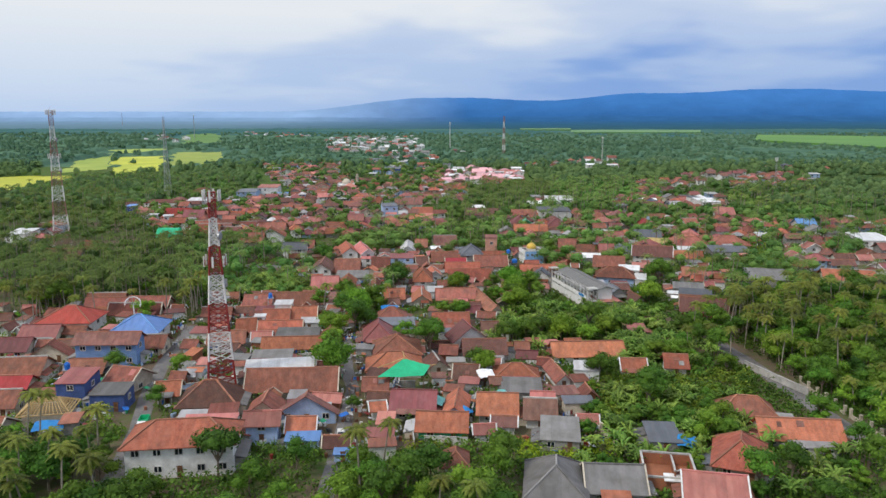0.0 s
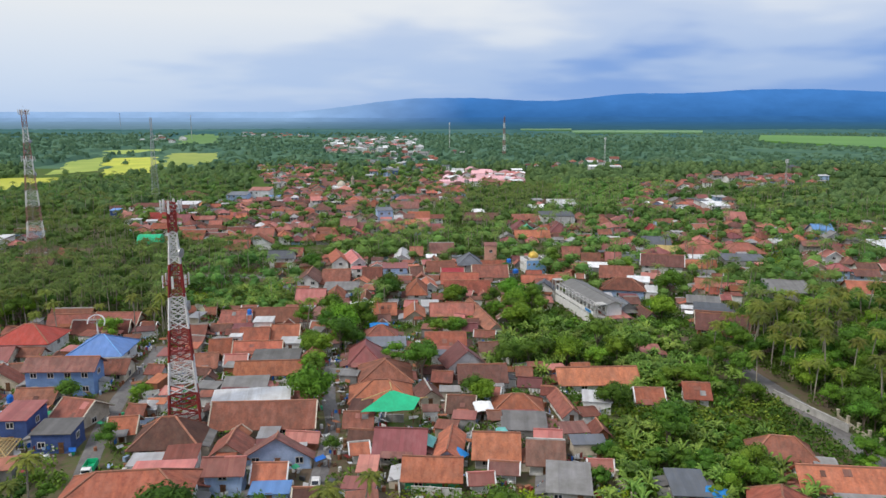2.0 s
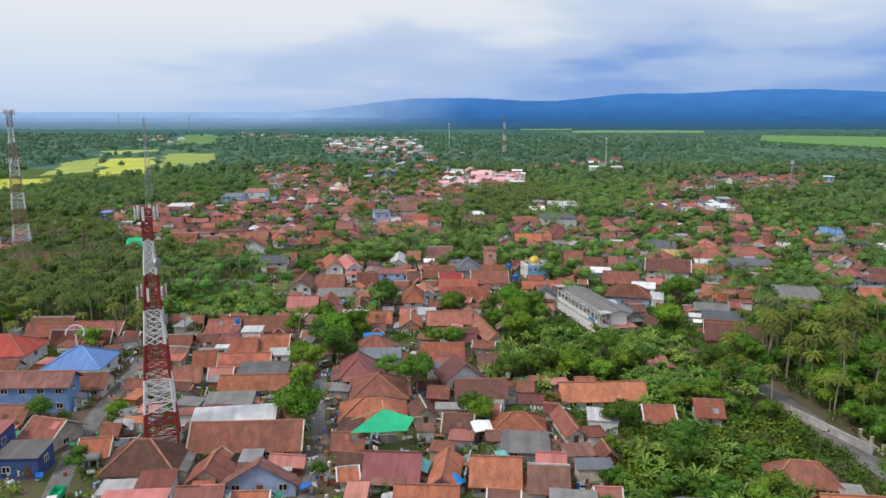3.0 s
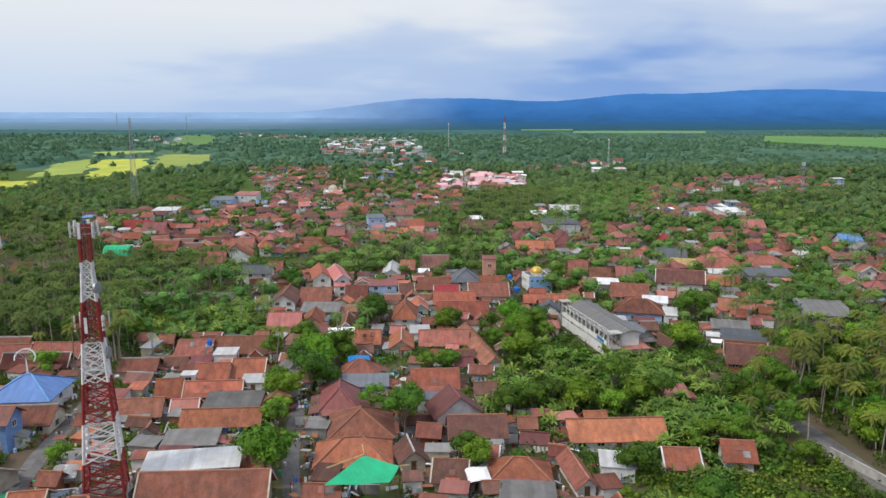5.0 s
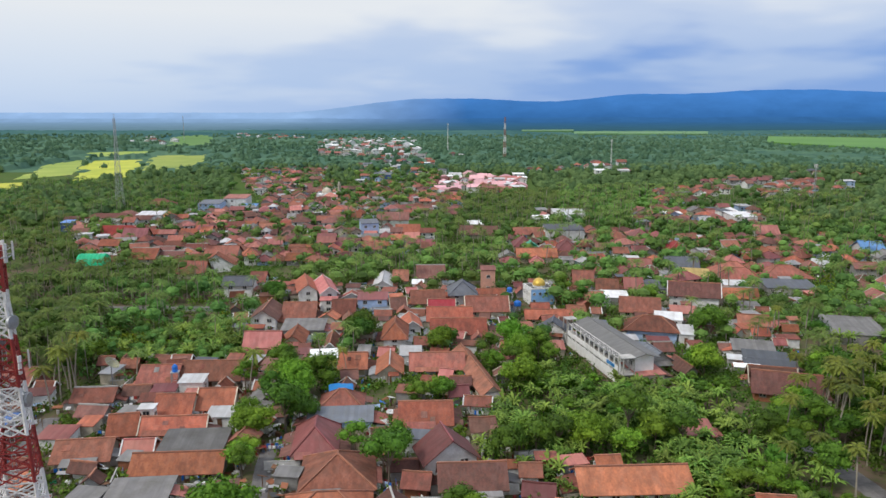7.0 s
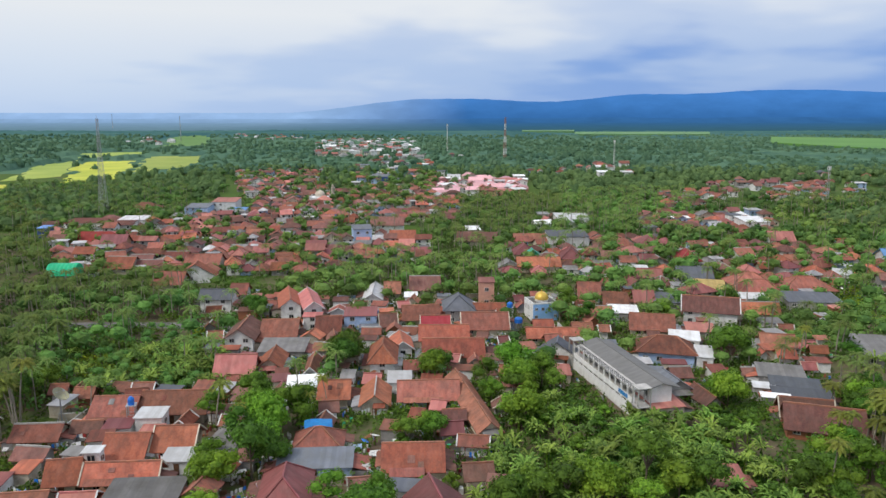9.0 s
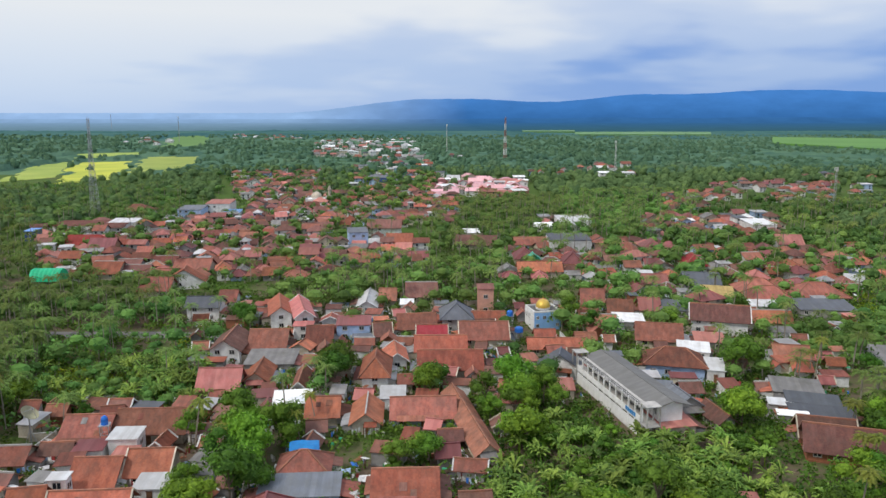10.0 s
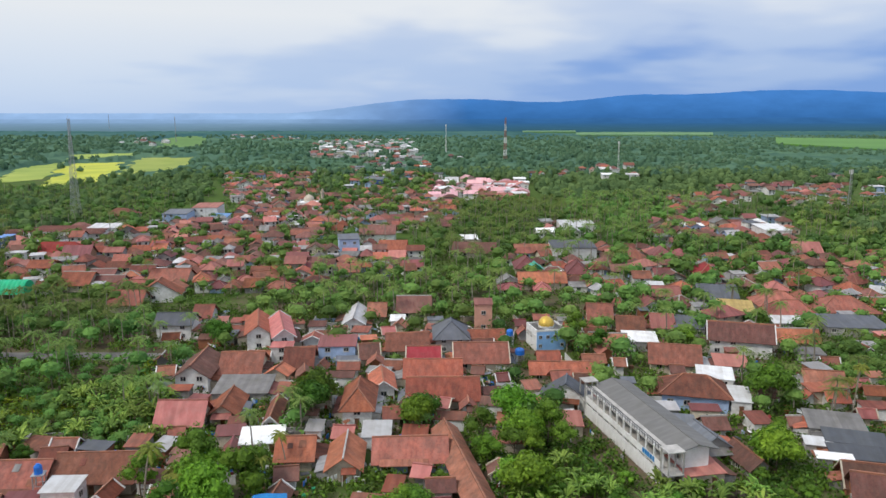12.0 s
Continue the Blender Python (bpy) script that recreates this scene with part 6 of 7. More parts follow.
LOWS += [(36, 159, 6), (44, 161, 6), (52, 161, 6), (59, 161, 6), (34, 144, 6), (45, 144, 6), (47, 175, 6), (60, 175, 6), (69, 180, 6), (36, 173, 6), (21, 228, 7), (29, 226, 7), (39, 228, 7), (47, 226, 7), (55, 224, 7), (64, 226, 7), (36, 215, 7), (49, 213, 7), (20, 215, 7), (35, 240, 7), (46, 241, 7), (56, 242, 7), (65, 241, 7), (63, 215, 7), (-81, 269, 10), (-74, 275, 11), (-66, 279, 11), (-58, 282, 9), (-66, 259, 9), (-74, 255, 9), (-56, 259, 8), (-66, 304, 8), (-74, 297, 9), (52, 192, 7), (61, 201, 6), (28, 194, 5), (57, 234, 6), (49, 234, 5), (65, 234, 5), (39, 236, 6), (69, 236, 6), (54, 231, 6)]
MARKS += [(38, 307, 6), (41, 299, 4), (-27.5, 227, 7.5), (-29, 236, 6)]
MARKS.append((-138, 352, 9))
MARKS.append((117, 263, 12))
MARKS.append((112, 246, 9))
MARKS += [(18.0, 135, 5.0), (24.5, 133.5, 5.5), (30, 133, 4.5)]   # the vegetable patch
house(-47.9, 126.5, 7, 20.4, 10.9, 6.4, 2.7, "H", "o", "wh")
house(-45.9, 135.6, 5, 10.4, 4.6, 5, 0.4, "F", "p", "wh")
house(-36.0, 137.3, 4, 7.7, 6.1, 4.6, 1.5, "X", "p", "lb")
house(-51.2, 152.6, 6, 13.4, 11.0, 3.3, 3.6, "H", "b", "cr")
house(-62.9, 159.1, 10, 6.0, 7.6, 2.3, 1.9, "X", "o", "cr")
house(-34.9, 161.7, 3, 21.4, 9.2, 2.9, 3.5, "X", "t", "cr")
house(-28.8, 145.6, 3, 13.6, 2.8, 2.7, 3.7, "Y", "b", "lb")
house(-38.3, 149.2, 2, 7.5, 7.4, 2.5, 2.1, "Y", "t", "cr")
house(-28.7, 139.5, 4, 6.4, 6.7, 2.3, 1.7, "X", "o", "wh")
house(-27.5, 134.1, 4, 6.9, 4.2, 2.1, 0.4, "F", "B", "lb")
house(-20.5, 131.9, 2, 5.6, 3.9, 2.3, 1.1, "X", "b", "cr")
house(-18.8, 128.6, 2, 3.8, 2.7, 1.7, 0.4, "F", "B", "lb")
house(-83.2, 158.2, 3, 6.9, 9.0, 5.6, 0.4, "F", "p", "nb")
house(-73.9, 154.4, 3, 8.0, 6.8, 4, 0.4, "F", "g", "nb")
house(-103.9, 173.0, 6, 11.6, 11.2, 2.5, 2.8, "X", "t", "cr")
house(-100.6, 161.7, 5, 10.0, 8.4, 2.5, 2.1, "X", "r", "cr")
house(-97.8, 152.8, 5, 9.7, 9.2, 2.3, 2.3, "X", "t", "cr")
house(-90.0, 135.3, 5, 7.5, 12.2, 2.5, 3.0, "X", "t", "cr")
house(-87.3, 183.7, 2, 17.1, 7.5, 6.6, 1.9, "X", "b", "sb")
house(-88.2, 204.8, 4, 14.6, 14.0, 4, 3.4, "H", "B", "wh")
house(-112.6, 214.2, 3, 16.5, 14.0, 4.2, 3.4, "H", "r", "wh")
house(-115.1, 202.1, 3, 11.1, 10.4, 2.5, 2.6, "X", "m", "cr")
house(-110.5, 233.2, 3, 14.2, 5.0, 2.7, 2.5, "X", "t", "cr")
house(-97.0, 234.9, 2, 13.6, 9.9, 2.7, 2.6, "X", "t", "cr")
house(-103.3, 184.6, 3, 10.8, 4.3, 2.7, 3.0, "Y", "t", "cr")
house(-117.7, 189.9, 3, 13.5, 9.2, 2.7, 2.3, "X", "m", "cr")
house(-88.2, 173.7, 2, 9.6, 8.5, 2.5, 2.1, "X", "t", "cr")
house(-75.3, 166.1, -14, 8.0, 11.2, 2.3, 2.8, "X", "t", "cr")
house(-15.7, 162.1, 2, 6.5, 6.9, 2.3, 1.7, "X", "t", "cr")
house(-6.3, 151.2, -3, 10.3, 10.8, 2.5, 2.7, "X", "m", "gr")
house(-0.1, 140.3, -3, 10.9, 8.2, 2.5, 2.2, "X", "o", "gn")
house(3.0, 150.2, -6, 5.6, 11.6, 2.5, 1.5, "Y", "o", "lb")
house(11.8, 149.4, -4, 9.2, 10.6, 2.5, 2.7, "X", "o", "gr")
house(20.7, 146.8, -6, 7.3, 10.1, 2.5, 2.5, "X", "b", "wh")
house(23.4, 136.9, -8, 7.9, 10.3, 2.3, 0.4, "F", "g", "gr")
house(17.9, 170.1, -3, 11.3, 8.8, 2.5, 2.2, "H", "o", "wh")
house(18.3, 161.4, -4, 9.5, 8.5, 2.1, 0.4, "F", "g", "gr")
house(2.3, 124.8, 0, 5.3, 6.8, 2.3, 1.7, "H", "t", "wh")
house(19.3, 115.7, -8, 11.0, 13.8, 2.9, 3.4, "H", "g", "gr")
house(29.3, 116.5, -4, 10.5, 10.0, 2.7, 2.5, "X", "g", "gr")
house(65.2, 148.1, -12, 11.9, 7.6, 2.5, 2.5, "H", "t", "cr")
house(71.1, 143.4, -12, 4.2, 3.7, 2.1, 0.4, "F", "g", "gr")
house(70.1, 135.7, -6, 16.3, 8.0, 2.7, 2.5, "X", "o", "wh")
house(54.8, 125.6, -22, 9.9, 13.2, 2.9, 3.3, "H", "o", "cr")
house(45.2, 112.9, -12, 10.6, 10.0, 2.9, 2.5, "X", "p", "wh")
house(43.2, 134.9, -5, 6.5, 8.5, 2.5, 0.4, "F", "d", "gr")
house(71.0, 130.6, -6, 9.1, 3.4, 2.1, 0.4, "F", "g", "wh")
house(-98.5, 226.9, 3, 16.8, 6.0, 2.7, 2.4, "X", "t", "cr")
house(-112.9, 238.6, 3, 12.9, 7.8, 2.9, 2.7, "X", "t", "cr")
house(-81.8, 193.4, 4, 11.9, 9.3, 2.5, 2.3, "X", "t", "cr")
house(-71.7, 225.1, 4, 9.6, 7.3, 2.5, 1.8, "X", "t", "cr")
house(-60.6, 197.4, 8, 10.7, 8.9, 2.5, 2.2, "X", "t", "cr")
house(-61.5, 236.9, 3, 9.7, 10.9, 2.7, 2.7, "X", "t", "cr")
house(-49.8, 239.7, 3, 14.8, 11.1, 2.7, 2.8, "X", "t", "cr")
house(-51.4, 218.8, 4, 8.5, 10.5, 2.5, 2.7, "X", "o", "cr")
house(-43.5, 222.3, 4, 8.4, 9.8, 2.5, 2.7, "X", "o", "cr")
house(-58.1, 208.3, 10, 6.1, 7.4, 2.5, 2.6, "X", "o", "cr")
house(-48.0, 208.4, 4, 13.3, 6.2, 2.5, 2.1, "X", "o", "cr")
house(-41.4, 192.6, 4, 16.6, 7.7, 2.5, 2.0, "X", "o", "gr")
house(-41.4, 200.7, 4, 12.4, 8.6, 2.9, 0.4, "F", "g", "gr")
house(-55.0, 212.2, 4, 3.5, 2.8, 5, 0.4, "F", "w", "wh")
house(-40.5, 214.8, 3, 5.9, 5.3, 2.7, 0.4, "F", "w", "wh")
house(-51.8, 230.6, 3, 5.9, 5.2, 4.2, 0.4, "F", "w", "wh")
house(-44.7, 183.1, 6, 10.6, 7.1, 2.3, 0.4, "F", "g", "gr")
house(-39.7, 169.6, 9, 16.6, 7.2, 4.4, 0.4, "F", "w", "wh")
house(-16.2, 221.8, 4, 10.0, 8.7, 2.7, 2.4, "H", "t", "cr")
house(-15.4, 213.7, 4, 13.8, 7.5, 2.5, 0.4, "F", "d", "lb")
house(-18.6, 202.8, 6, 9.0, 13.7, 2.5, 3.4, "H", "m", "gr")
house(-12.4, 189.1, 6, 13.3, 13.5, 2.7, 3.4, "H", "t", "wh")
house(-12.4, 176.8, 5, 14.6, 11.2, 2.5, 2.9, "H", "o", "cr")
house(-1.8, 176.7, 14, 5.9, 7.6, 2.7, 1.6, "Y", "b", "cr")
house(2.3, 214.8, 2, 11.6, 11.0, 2.5, 2.7, "X", "o", "cr")
house(6.6, 193.4, 16, 10.8, 8.5, 4.5, 3.6, "Y", "m", "wh")
house(10.9, 185.8, 4, 12.0, 7.4, 3.2, 2.7, "X", "b", "wh")
house(5.7, 170.0, -6, 6.5, 8.3, 2.3, 2.1, "X", "b", "cr")
house(38.2, 186.3, 3, 19.7, 9.4, 2.7, 2.4, "X", "o", "wh")
house(28.0, 169.9, 8, 4.6, 12.3, 2.5, 1.3, "Y", "t", "wh")
house(47.6, 174.9, -4, 6.8, 7.3, 2.5, 1.8, "X", "o", "wh")
house(59.0, 177.4, -8, 6.3, 8.1, 2.5, 2.0, "X", "o", "wh")
house(56.6, 207.8, -4, 6.8, 7.5, 2.3, 0.4, "F", "p", "br")
house(84.8, 229.8, -18, 15.3, 9.4, 2.7, 3.4, "X", "b", "br")
house(82.0, 244.6, -15, 6.5, 2.9, 2.5, 0.4, "F", "w", "gr")
house(89.4, 251.5, -18, 11.2, 6.1, 2.9, 0.4, "F", "d", "gr")
house(126.0, 277.4, -12, 15.9, 18.0, 3.0, 0.4, "F", "g", "gr")
house(-43.3, 262.5, 2, 10.3, 9.3, 2.7, 3.3, "X", "p", "cr")
house(-36.0, 268.8, 3, 6.8, 11.9, 2.7, 1.9, "Y", "o", "cr")
house(-48.3, 287.7, 2, 9.1, 15.2, 4.4, 2.5, "Y", "b", "wh")
house(-39.0, 292.7, 3, 10.8, 13.2, 2.7, 3.5, "X", "t", "cr")
house(-35.5, 279.9, 2, 12.8, 10.4, 2.5, 0.4, "F", "g", "gr")
house(-25.2, 265.6, 4, 3.7, 13.2, 2.7, 1.0, "Y", "t", "wh")
house(-29.2, 247.6, 8, 3.9, 7.2, 2.3, 1.1, "Y", "m", "cr")
house(-24.7, 253.1, 8, 8.6, 7.3, 2.5, 0.4, "F", "w", "wh")
house(-42.2, 319.8, 14, 7.7, 18.7, 5, 2.1, "Y", "o", "wh")
house(-34.7, 316.0, 16, 6.6, 20.8, 5.6, 1.8, "Y", "p", "wh")
house(-31.8, 303.4, 4, 6.0, 4.4, 4.4, 0.4, "F", "p", "wh")
house(-66.5, 323.5, 0, 11.5, 8.5, 5.0, 2.2, "X", "d", "wh")
house(-63.5, 339.0, 2, 6.4, 9.9, 2.7, 2.5, "X", "t", "wh")
house(-25.8, 296.8, 3, 7.9, 10.5, 2.7, 3.3, "X", "t", "cr")
house(-17.5, 305.5, 3, 10.1, 8.6, 4.6, 0.4, "F", "m", "lb")
house(-14.1, 298.6, 3, 6.4, 3.8, 2.3, 0.4, "F", "d", "lb")
house(-7.6, 268.2, 2, 7.6, 14.0, 4.4, 3.4, "H", "o", "wh")
house(-3.8, 281.7, 8, 6.4, 11.8, 3.1, 1.7, "Y", "o", "wh")
house(-9.0, 302.1, 10, 5.7, 6.9, 2.7, 2.5, "X", "b", "cr")
house(0.5, 309.9, 6, 11.9, 10.9, 2.7, 3.0, "X", "t", "cr")
house(5.3, 300.1, 2, 9.1, 8.8, 2.7, 2.5, "X", "r", "cr")
house(7.8, 289.5, 2, 14.5, 9.6, 2.7, 2.8, "X", "o", "cr")
house(10.3, 277.4, 1, 16.8, 11.9, 2.5, 3.0, "X", "o", "cr")
house(15.8, 269.1, 2, 4.1, 4.0, 2.5, 1.1, "Y", "t", "wh")
house(18.2, 260.7, 6, 4.5, 6.0, 2.3, 0.4, "F", "b", "cr")
house(13.9, 241.5, 12, 5.7, 32.5, 2.7, 1.6, "Y", "t", "cr")
house(4.3, 247.3, 3, 14.2, 10.1, 2.5, 2.6, "X", "t", "lb")
house(-2.7, 256.0, 2, 5.9, 7.1, 2.5, 0.4, "F", "w", "wh")
house(-7.4, 244.9, 3, 7.1, 12.1, 2.7, 2.0, "Y", "o", "cr")
house(-16.9, 247.8, 3, 7.6, 9.8, 2.5, 2.4, "X", "o", "cr")
house(19.9, 300.1, 1, 14.3, 11.7, 2.9, 3.3, "X", "t", "cr")
house(22.2, 315.7, 1, 10.5, 7.1, 2.9, 1.8, "X", "o", "cr")
house(12.4, 314.6, 2, 10.3, 13.3, 4.6, 3.3, "H", "d", "gr")
house(37.1, 298.9, 1, 6.3, 6.3, 2.7, 1.6, "X", "o", "cr")
house(39.1, 291.2, -2, 15.8, 7.3, 2.5, 1.8, "X", "o", "cr")
house(37.7, 274.3, -12, 11.4, 6.6, 3.1, 3.1, "Y", "d", "wh")
house(36.4, 261.7, -4, 5.4, 7.0, 2.3, 0.4, "F", "p", "cr")
house(66.7, 275.8, -14, 15.5, 10.5, 3.9, 2.8, "H", "t", "lb")
house(75.6, 272.4, -14, 4.6, 8.5, 3.3, 0.4, "F", "w", "wh")
house(73.4, 281.8, -16, 8.3, 7.6, 4.8, 0.4, "F", "w", "wh")
house(60.4, 251.0, 11, 9.7, 8.5, 2.5, 2.7, "Y", "d", "gr")
house(66.2, 245.1, 11, 5.0, 9.5, 2.3, 1.4, "Y", "b", "gr")
house(90.7, 310.7, -16, 17.2, 9.8, 4.8, 3.4, "X", "b", "wh")
house(82.4, 327.9, -12, 8.9, 11.6, 2.9, 0.4, "F", "d", "gr")
house(82.8, 296.5, -12, 8.4, 8.3, 2.5, 0.4, "F", "p", "gr")
house(105.6, 315.7, -6, 17.1, 7.1, 2.7, 2.5, "X", "o", "cr")
house(113.4, 331.4, -4, 10.6, 7.5, 2.7, 0.4, "F", "w", "gr")
house(119.8, 351.8, -4, 16.3, 13.1, 2.9, 3.4, "H", "t", "cr")
house(137.0, 345.9, -4, 18.9, 14.0, 2.9, 3.4, "H", "t", "cr")
house(131.1, 329.3, -6, 17.9, 12.2, 2.7, 0.4, "F", "d", "gr")
house(101.7, 341.9, -16, 10.7, 11.6, 4, 0.4, "F", "y", "gr")
house(81.9, 250.5, -16, 5.2, 3.8, 2.7, 0.4, "F", "w", "gr")
house(89.4, 259.0, -16, 11.0, 8.9, 2.9, 0.4, "F", "g", "gr")
house(88.3, 245.6, -14, 12.8, 5.8, 2.5, 0.4, "F", "d", "gr")
house(84.4, 236.3, -14, 11.0, 7.5, 2.5, 2.7, "X", "b", "br")
house(99.6, 284.0, -12, 9.4, 8.2, 2.7, 2.0, "X", "t", "cr")
house(22.1, 330.6, 0, 5.6, 6.2, 8.5, 0.4, "F", "p", "pk")
house(-16.4, 335.6, 2, 7.2, 18.4, 2.9, 1.8, "Y", "z", "wh")
house(-10.3, 340.8, 2, 6.2, 10.9, 2.7, 2.7, "X", "t", "cr")
house(-3.5, 333.1, 2, 4.7, 6.1, 2.7, 0.4, "F", "w", "wh")
house(0.9, 345.9, 2, 11.3, 14.0, 2.9, 3.4, "X", "b", "cr")
house(58.1, 337.6, -6, 8.2, 13.5, 2.7, 3.4, "X", "t", "cr")
house(64.4, 325.1, -8, 8.3, 11.4, 2.7, 3.1, "X", "t", "cr")
house(74.8, 329.3, -6, 7.2, 10.2, 2.7, 2.6, "X", "p", "cr")
house(64.8, 315.2, -8, 9.5, 8.5, 2.7, 0.4, "F", "w", "gr")
house(69.4, 299.3, -12, 13.2, 12.3, 2.9, 3.1, "X", "t", "cr")
house(55.2, 312.3, -8, 10.6, 8.4, 2.7, 2.1, "X", "t", "cr")
house(-122.4, 380.0, 2, 11.5, 14.0, 2.7, 3.4, "X", "o", "cr")
house(-86.9, 363.2, 10, 15.5, 7.5, 3.1, 4.3, "Y", "o", "wh")
house(-90.8, 385.2, 2, 14.8, 14.0, 2.7, 3.4, "X", "t", "cr")
house(-93.4, 353.6, 4, 11.7, 11.7, 2.7, 3.4, "X", "t", "cr")
house(-160.4, 438.1, 2, 24.2, 9.8, 3.1, 3.4, "H", "r", "wh")
house(-147.3, 429.6, 2, 12.5, 9.8, 3.1, 3.4, "X", "m", "pk")
house(-179.7, 487.4, 2, 37.2, 15.4, 4.4, 0.4, "F", "t", "wh")
house(-165.3, 494.2, 2, 15.0, 12.0, 5.0, 0.4, "F", "z", "wh")
house(-197.7, 461.3, 2, 5.8, 7.5, 5, 0.4, "F", "B", "nb")
house(-182.0, 551.3, 0, 19.8, 14.0, 4, 3.4, "H", "t", "cr")
house(-146.3, 546.3, 4, 14.6, 18.1, 5.5, 0.4, "F", "d", "lb")
house(-134.6, 565.0, 4, 15.6, 19.4, 7, 0.4, "F", "p", "wh")
house(-122.4, 548.3, 4, 10.4, 13.5, 2.9, 0.4, "F", "B", "wh")
house(-33.1, 447.2, 12, 9.6, 11.0, 7, 0.4, "F", "d", "lb")
house(-22.6, 479.5, 0, 18.3, 13.8, 4.6, 3.5, "X", "b", "wh")
house(-12.7, 445.3, 0, 13.1, 12.9, 2.9, 3.2, "X", "o", "cr")
house(42.9, 406.1, 0, 9.7, 14.0, 3.1, 3.4, "H", "m", "cr")
house(45.3, 395.5, 0, 6.9, 5.5, 4.4, 1.9, "Y", "G", "gn")
house(46.2, 382.4, 0, 18.0, 10.3, 2.9, 2.6, "X", "o", "cr")
house(61.9, 397.4, -6, 8.9, 14.0, 3.1, 3.4, "H", "m", "cr")
house(66.1, 433.5, 0, 19.2, 16.5, 6, 0.4, "F", "d", "wh")
house(81.1, 506.8, 0, 18.9, 20.7, 4.4, 0.4, "F", "w", "wh")
house(49.0, 438.9, 0, 15.8, 10.3, 2.9, 2.6, "X", "t", "cr")
house(22.7, 470.0, 0, 16.8, 10.1, 3.1, 0.4, "F", "w", "cr")
house(90.1, 420.2, -4, 12.2, 14.0, 3.1, 3.4, "H", "t", "cr")
house(103.4, 428.1, -4, 10.4, 14.0, 3.1, 3.4, "H", "m", "cr")
house(108.9, 388.8, -4, 9.9, 14.0, 4, 3.4, "H", "r", "wh")
house(85.0, 372.7, -8, 7.1, 8.8, 2.9, 0.4, "F", "w", "wh")
house(84.9, 363.8, -4, 12.2, 8.9, 2.7, 2.3, "X", "p", "cr")
house(102.0, 360.2, -6, 13.4, 13.2, 3.1, 3.3, "X", "d", "gr")
house(139.1, 378.3, 0, 10.9, 6.7, 2.7, 1.7, "X", "o", "cr")
house(177.8, 489.8, 0, 13.7, 17.8, 5, 0.4, "F", "w", "wh")
house(168.0, 434.5, -8, 12.0, 14.0, 4, 3.4, "X", "p", "wh")
house(161.9, 366.6, -30, 7.2, 9.4, 2.7, 0.4, "F", "w", "wh")
house(172.3, 366.0, 0, 9.6, 12.5, 2.9, 3.1, "H", "o", "cr")
house(194.9, 389.7, -6, 10.3, 14.0, 4, 3.4, "X", "B", "wh")
house(202.9, 342.0, -6, 14.9, 19.4, 6, 0.4, "F", "w", "wh")
house(155.1, 273.7, -14, 18.9, 14.0, 2.7, 3.4, "X", "o", "cr")
house(117.6, 340.3, 0, 15.6, 9.8, 3.1, 3.4, "H", "t", "cr")
house(-213.5, 365.8, 0, 11.0, 14.3, 4.4, 0.4, "F", "w", "wh")
house(-165.3, 313.7, 0, 17.0, 14.0, 2.9, 3.4, "X", "b", "cr")
house(-162.1, 333.2, 0, 7.7, 14.0, 2.7, 3.4, "X", "t", "cr")
house(-54.6, 790.1, 0, 18.1, 22.0, 4, 0.4, "F", "d", "nb")
house(54.9, 240.9, 11, 8.1, 8.6, 2.9, 0.4, "F", "p", "cr")
house(23.9, 439.1, -8, 19.6, 14.0, 2.9, 3.4, "X", "b", "cr")

lattice_tower(-51.8, 162.5, 18, 47.3, 6.4, 1.5, (0, 2.2, 8.8, 15.4, 22, 28.6, 35.2, 41.5, 47.3), "tall red and white lattice telecom tower with antennas", bars=0.18)
lattice_tower(-188, 355, 24, 65, 7.5, 1.9, 9, "tall slim red and white lattice tower paled by haze", bars=0.1, paint="faded")
lattice_tower(-206, 545, 10, 60, 5.0, 1.2, 7, "distant grey lattice telecom tower", False, 0.06, "pale")
lattice_tower(90, 1090, 10, 58, 4.0, 1.6, 7, "distant red and white lattice tower paled by haze", False, 0.13, "faded")
mast(12, 1270, 48, "distant slim radio mast", 0.13, 0.07)
mast(255, 560, 30, "slim grey radio mast among trees", 0.13, 0.06, STEEL)
mast(196, 905, 34, "distant pale radio mast", 0.16, 0.08)
mast(-1300, 3000, 60, "far radio mast on the plain", 0.5, 0.2, STEEL)
mast(-640, 1900, 60, "far radio mast beyond the fields", 0.35, 0.15, STEEL)
school(51.0, 255.0, 13, 8.4, 33.5, 6.6)
mosque(38.9, 316, 13, 8.4, 8.4, 5.4, 2.2, "mb", GOLD, "pale blue and white village mosque with gold dome")
mosque(-80, 604, 4, 13, 12, 4.6, 3.6, "wh", WALL["cr"], "white mosque with cream dome and minaret", 14)
satellite_dish(-72.5, 234.5, 1.8)
ring_dish(-93.2, 212.5, 2.2, 8.6)
tent(-7.9, 163.6)
hump(-139, 366, 2, 11, 8, 4.2, "bright green vaulted tarpaulin shelter among trees")
water_tank(-56.5, 232, 5.4)
water_tank(28.2, 309, 5.2, 0.9)
water_tank(30.0, 300, 3.0, 1.2)
water_tank(-88, 163, 5.6, label="small blue water tank above a roof")
tarp(-17.0, 226, 10, 5.5, 4.5, 3.6, BLUE_TARP, "blue tarpaulin roof on wooden poles")
tarp(-1.0, 151.4, 80, 4.4, 2.4, 3.0, TEAL_TARP, "teal plastic awning between two roofs")
tarp(4.6, 146.3, 60, 3.6, 2.6, 2.6, BLUE_TARP, "blue tarpaulin sheet over a yard")
tarp(13.4, 154.0, 30, 2.4, 2.0, 3.4, TEAL_TARP, "small pale teal plastic sheet")
